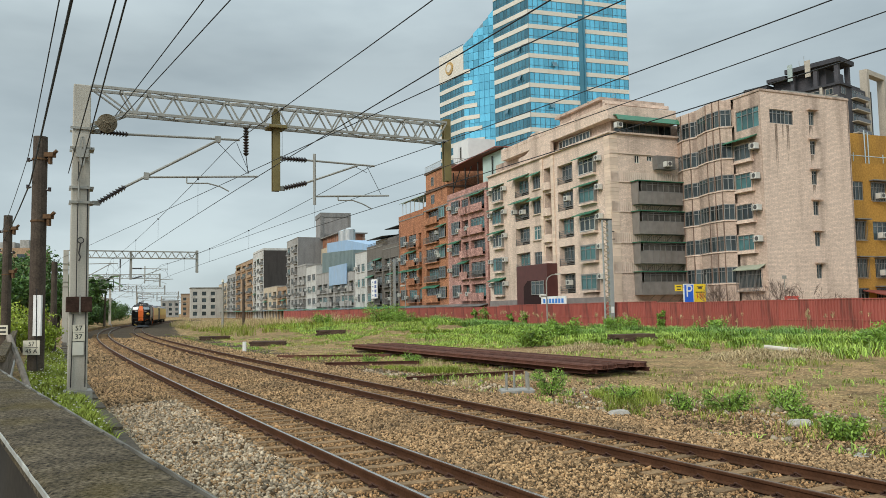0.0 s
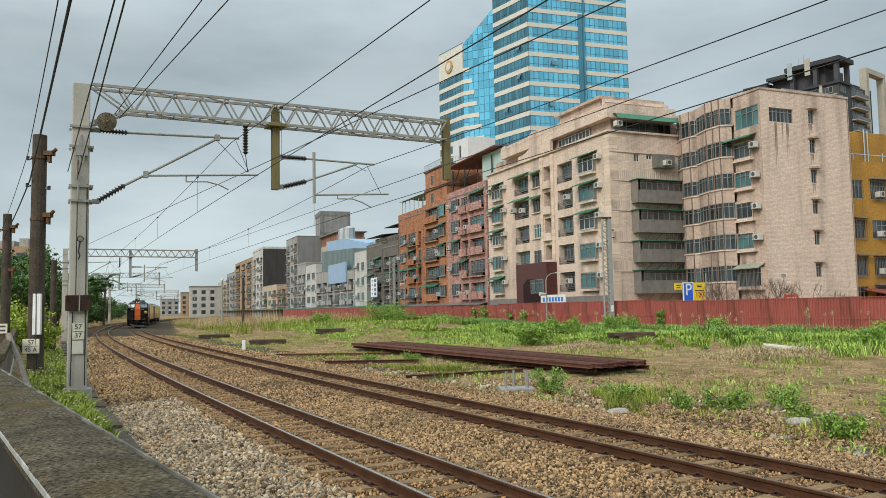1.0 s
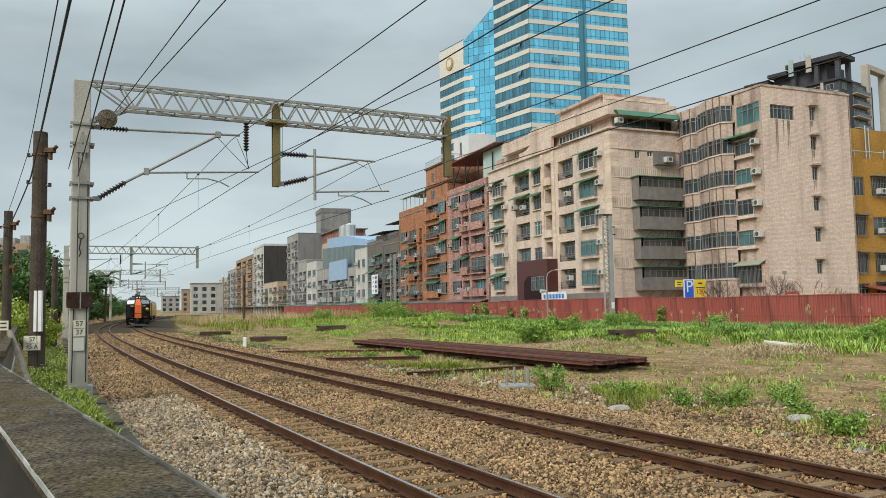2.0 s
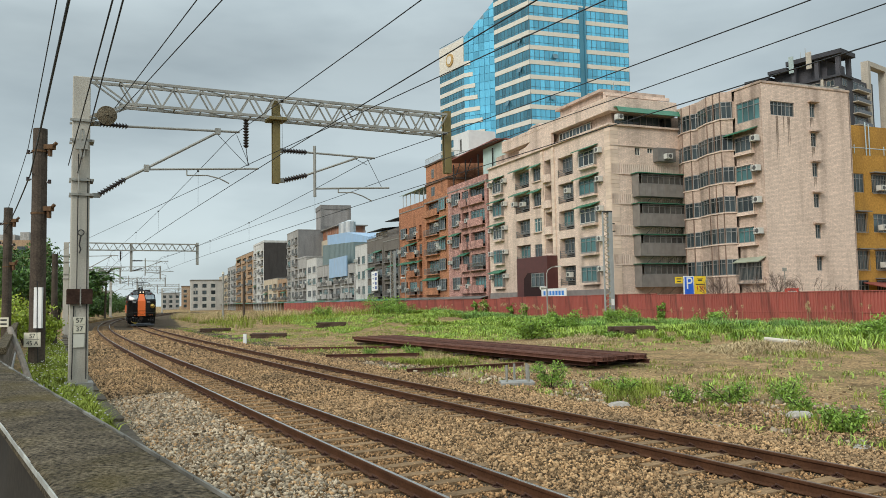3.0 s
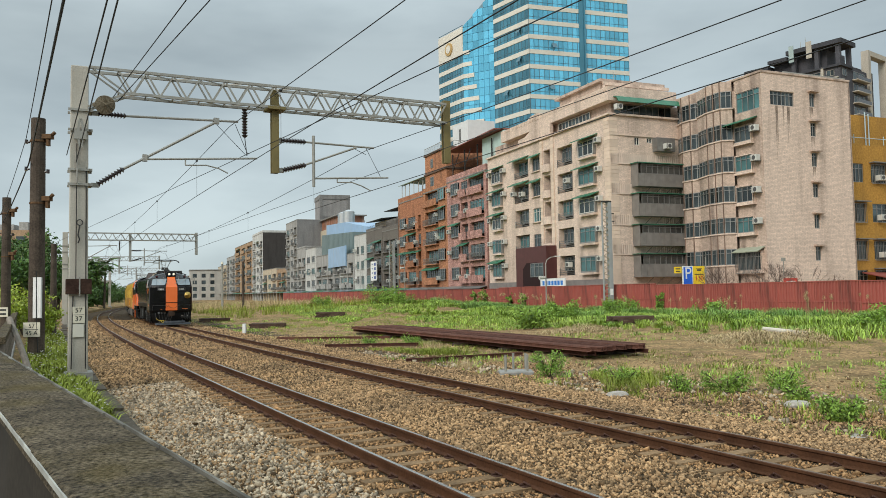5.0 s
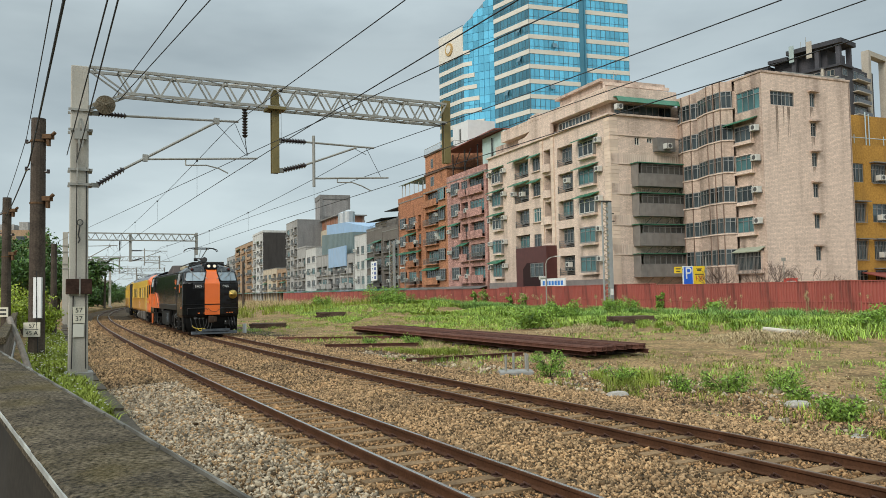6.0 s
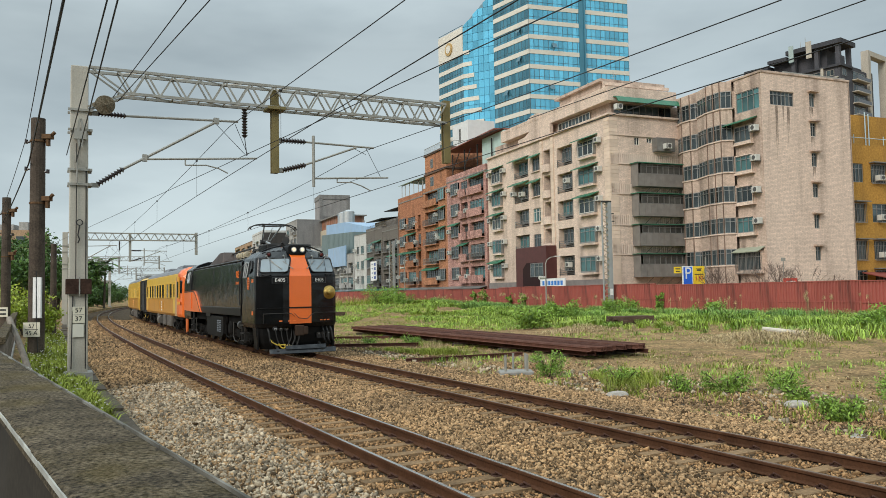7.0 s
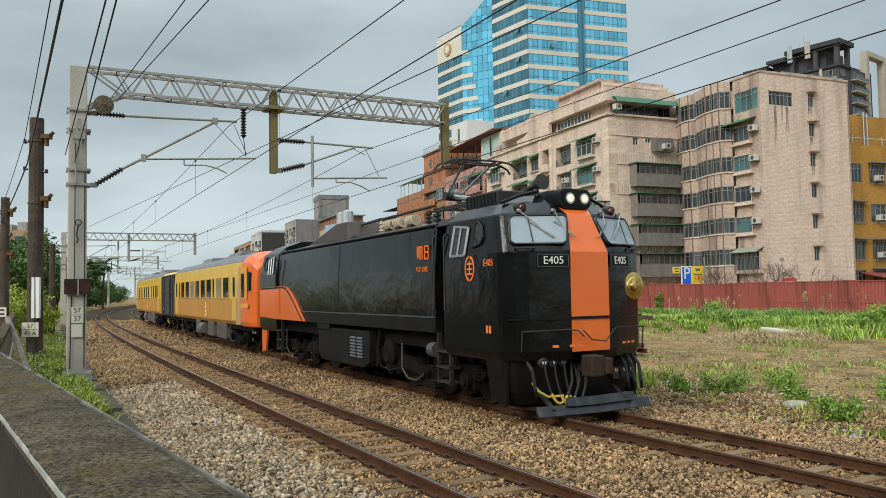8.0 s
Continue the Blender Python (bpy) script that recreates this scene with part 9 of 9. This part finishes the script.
def palm(x, y, z, hgt, label):
    t = thing("palm", pose(x, y, z), label, "palm tree")
    part("trunk", MB().cyl((0, 0, 0), (0.2, 0, hgt), 0.22, 10, 0.15), BARK, t)
    for i in range(16):
        a = i * 2.4
        up = 1.6 if i % 2 else 0.5
        pts = [Vector((0.2, 0, hgt)) + Vector((math.cos(a) * d, math.sin(a) * d, up * d * 0.6 - 0.20 * d * d)) for d in (0, 0.8, 1.6, 2.4, 3.0)]
        m = MB()
        for p, q in zip(pts[:-1], pts[1:]):
            s = Vector((-math.sin(a), math.cos(a), 0)) * 0.34
            m.add([p, p + s + Vector((0, 0, -0.2)), q + s * 0.8 + Vector((0, 0, -0.2)), q], [(0, 1, 2, 3)])
            m.add([p, p - s + Vector((0, 0, -0.2)), q - s * 0.8 + Vector((0, 0, -0.2)), q], [(0, 1, 2, 3)])
        part("frond", m, LEAFDK, t)


def bare_tree(x, y, z, hgt, seed, label):
    t = thing("bare_tree", pose(x, y, z), label, "tree", "bare trees")
    rng = random.Random(seed)
    m = MB()

    def grow(p, d, length, r, k):
        q = p + d * length
        m.cyl(p, q, r, 5, r * 0.7)
        if k == 0:
            return
        for _ in range(3):
            e = (d + Vector((rng.uniform(-1, 1), rng.uniform(-1, 1), rng.uniform(-0.3, 0.7))) * 0.75).normalized()
            grow(q, e, length * rng.uniform(0.6, 0.85), r * 0.62, k - 1)
    for i in range(4):
        d = Vector((rng.uniform(-0.8, 0.8), rng.uniform(-0.8, 0.8), 1)).normalized()
        grow(Vector((0, 0, 0)), d, hgt * 0.36, 0.05, 4)
    part("branch", m, mat("twig", (0.13, 0.095, 0.08), 0.9, var=0.2), t)


meadow()
for i, (x, y, rad, h, n, lab) in enumerate([
        (6.7, 18.6, 0.6, 0.55, 700, "leafy green weed bush in the gravel"), (7.9, 18.4, 0.6, 0.6, 700, "leafy green weed bush in the gravel"),
        (7.25, 14.5, 0.5, 0.6, 1000, "dense leafy weed bush near the track"), (2.95, 22.3, 0.6, 0.8, 700, "leafy weed beside the concrete footing"),
        (5.6, 18.9, 0.5, 0.5, 400, "thin leafy weed in the gravel"), (4.6, 20.6, 0.5, 0.6, 400, "thin leafy weed in the gravel"),
        (7.6, 16.9, 0.4, 0.4, 300, "small leafy weed in the gravel"), (9.6, 16.6, 0.6, 0.6, 500, "leafy weed bush at the yard's edge"),
        (-3.6, 37.5, 0.6, 0.45, 500, "leafy weed beside the loose rail"), (-1.5, 36.6, 0.7, 0.5, 600, "leafy weed beside the loose rail"),
        (5.2, 47.0, 1.3, 1.3, 1500, "dark green shrub in the yard"), (9.0, 58.0, 1.4, 1.5, 1500, "dark green shrub before the fence"),
        (18.4, 54.2, 1.2, 1.2, 1200, "green shrub before the fence"), (15.8, 66.5, 1.5, 1.4, 1200, "green shrub before the fence"),
        (-6.9, 84.0, 2.2, 2.0, 2200, "creeper-covered shrub on the mound"), (-4.5, 82.0, 1.6, 1.4, 1400, "dark green shrub on the mound"),
        (20.5, 38.5, 1.2, 0.9, 1000, "green shrub in the tall grass"), (23.5, 41.0, 1.2, 1.0, 1000, "green shrub in the tall grass"),
        (13.2, 61.0, 1.2, 1.6, 900, "green shrub before the fence"), (-14.0, 92.0, 1.6, 1.3, 900, "grey-green shrub among the reeds")]):
    bush(x, y, lift(x, y) - 0.08, rad, h, int(n * (2.0 if rad < 1 else 1.5)), 0.036 if rad < 1 else 0.085, LEAF, 40 + i, lab)
for i, (a, b, h, r) in enumerate(((4.05, 101.9, 2.6, 0.8), (5.1, 99.3, 2.9, 1.0), (7.75, 93.0, 2.4, 0.5), (9.1, 89.8, 2.3, 0.6), (18.4, 67.0, 2.2, 0.5))):
    bush(a, b, -0.3, r, h, 700, 0.12, LEAF, 80 + i, "green creeper climbing the red fence")
for i, (x, y, h, r, n) in enumerate(((-47, 80, 8.2, 4.6, 7000), (-41, 76, 7.4, 4.2, 7000), (-43.0, 87, 6.6, 3.2, 6000), (-55, 88, 9.5, 5.0, 6000), (-48.0, 97, 6.6, 3.2, 5000), (-52.5, 112, 6.6, 3.4, 4000),
                                  (-59.0, 122, 4.6, 2.3, 4000), (-67, 145, 5.0, 4.0, 3500), (-80, 170, 5.5, 4.6, 3000), (-89, 188, 6.0, 5.0, 3000))):
    tree(x, y, 0.0, h, r, n, 0.20 if y < 100 else 0.3, LEAFDK, 100 + i, "dense dark green tree beyond the slatted fence")
for i, (x, y, rad, h) in enumerate(((-60.0, 131, 2.4, 3.6), (-66.5, 150, 3.0, 5.4), (-70.0, 160, 3.2, 5.6), (-75.0, 172, 3.4, 5.0), (-80.5, 187, 3.4, 5.0), (-88.0, 208, 4.0, 5.4), (-99.0, 238, 5.0, 6.0))):
    bush(x, y, 0.0, rad, h, 3600, 0.2, LEAFDK, 90 + i, "dense dark shrub at the bend of the line")
palm(-63.5, 146, 0, 8.4, "dark palm tree rising over the shrubs")
for i, (x, y, rad, h) in enumerate(((-18.6, 36.0, 1.2, 1.9), (-20.6, 38.2, 1.5, 2.3), (-22.6, 40.0, 1.6, 2.4), (-25.0, 42.5, 1.8, 2.6))):
    bush(x, y, 0.35, rad, h, 2600, 0.08, LEAFYEL, 60 + i, "lime-green leafy shrub behind the slatted fence")
bare_tree(26.0, 61.5, -0.3, 4.3, 2, "leafless shrub with fine twigs behind the fence")
bare_tree(23.0, 64.5, -0.3, 4.0, 5, "leafless shrub with fine twigs behind the fence")
bare_tree(28.0, 60.5, -0.3, 3.8, 9, "leafless shrub with fine twigs behind the fence")
lg = thing("pale_log", pose(16.3, 35.2, -0.2, 0, -6, 160), "bleached pale log lying in the grass", "log")
part("wood", MB().cyl((0, 0, 0.12), (1.9, 0, 0.18), 0.15, 10, 0.10), mat("bleached_wood", (0.5, 0.46, 0.4), 0.85, var=0.15, bump=0.4), lg)

# ---- ballast stones ----
inner = lambda o: (np.abs(o) < 1.0) | (np.abs(o - SP) < 1.0)
stones("ballast_stones", "loose beige crushed stones between the tracks", STONE, 120000, (-4.5, 11), (-3.0, SP + 3.4), 0.0265, 21, lambda s, o, r: off_rails(s, o, r) & ~inner(o) & ((o > -1.2) | (r.rand(len(o)) < 0.5)), icosa=False)
stones("grey_ballast", "loose grey crushed stones on the near shoulder", STONEGREY, 19000, (-4.5, 14), (-3.0, -1.1), 0.029, 22, off_rails, icosa=False)
stones("stained_ballast", "rust-stained stones between the rails", BROWNSTONE, 100000, (-4.5, 11), (-3.0, SP + 3.4), 0.0235, 23, lambda s, o, r: off_rails(s, o, r) & inner(o), icosa=False)
stones("mid_ballast", "beige crushed stones farther along", STONE, 56000, (11, 30), (-3.0, SP + 3.4), 0.029, 24, lambda s, o, r: off_rails(s, o, r) & ~inner(o), icosa=False)
stones("mid_stained_ballast", "rust-stained stones farther along", BROWNSTONE, 44000, (11, 30), (-1, SP + 1), 0.029, 25, lambda s, o, r: off_rails(s, o, r) & inner(o), icosa=False)
stones("far_ballast", "beige crushed stones in the distance", STONE, 24000, (30, 75), (-3.0, SP + 3.2), 0.05, 26, lambda s, o, r: off_rails(s, o, r) & ~inner(o), icosa=False)
stones("far_stained_ballast", "rust-stained stones in the distance", BROWNSTONE, 14000, (30, 75), (-1.0, SP + 1.0), 0.045, 27, lambda s, o, r: off_rails(s, o, r) & inner(o), icosa=False)
stones("yard_gravel", "sparse stones over the dry yard", STONE, 38000, (-4, 38), (SP + 3.0, SP + 16), 0.034, 28, lambda s, o, r: r.rand(len(o)) < np.clip(1.3 - (o - SP - 3) / 11, 0.3, 1), icosa=False)
stones("edge_gravel", "beige stones at the edge of the ballast", STONE, 17000, (-5, 16), (SP + 3.1, SP + 6.4), 0.027, 29, None, icosa=False)
stones("yard_rubble", "grey rubble strewn beside the far track", STONEGREY, 2600, (-5, 22), (SP + 3.2, SP + 7.5), 0.06, 30, lambda s, o, r: clump_noise(s, o, 1.1, 5) > -0.2, icosa=False)


def ride(s_end):
    """Rows along the far track for a car whose middle is at s_end when the clip ends."""
    out = []
    for i in range(41):
        t = i * 0.2
        s = s_end + SPEED * (8.0 - t)
        xa, ya, th = on_line(s - 5.0, SPACING)
        xb, yb, th2 = on_line(s + 5.0, SPACING)
        x, y, th = on_line(s, SPACING)
        out.append((t, pose(x, y, 0.0, 0, 0, math.degrees(math.atan2(yb - ya, xb - xa)) + 180)))
    return out


def motions():
    for car, s_end in TRAIN:
        walk(car, ride(s_end))
    for ws, x, r in WHEELS:
        turn = math.degrees(SPEED / r / FPS)
        walk(ws, [(i / FPS, pose(x, 0, r) @ pose(0, 0, 0, 0, (turn * i) % 360, 0)) for i in range(241)])


motions()
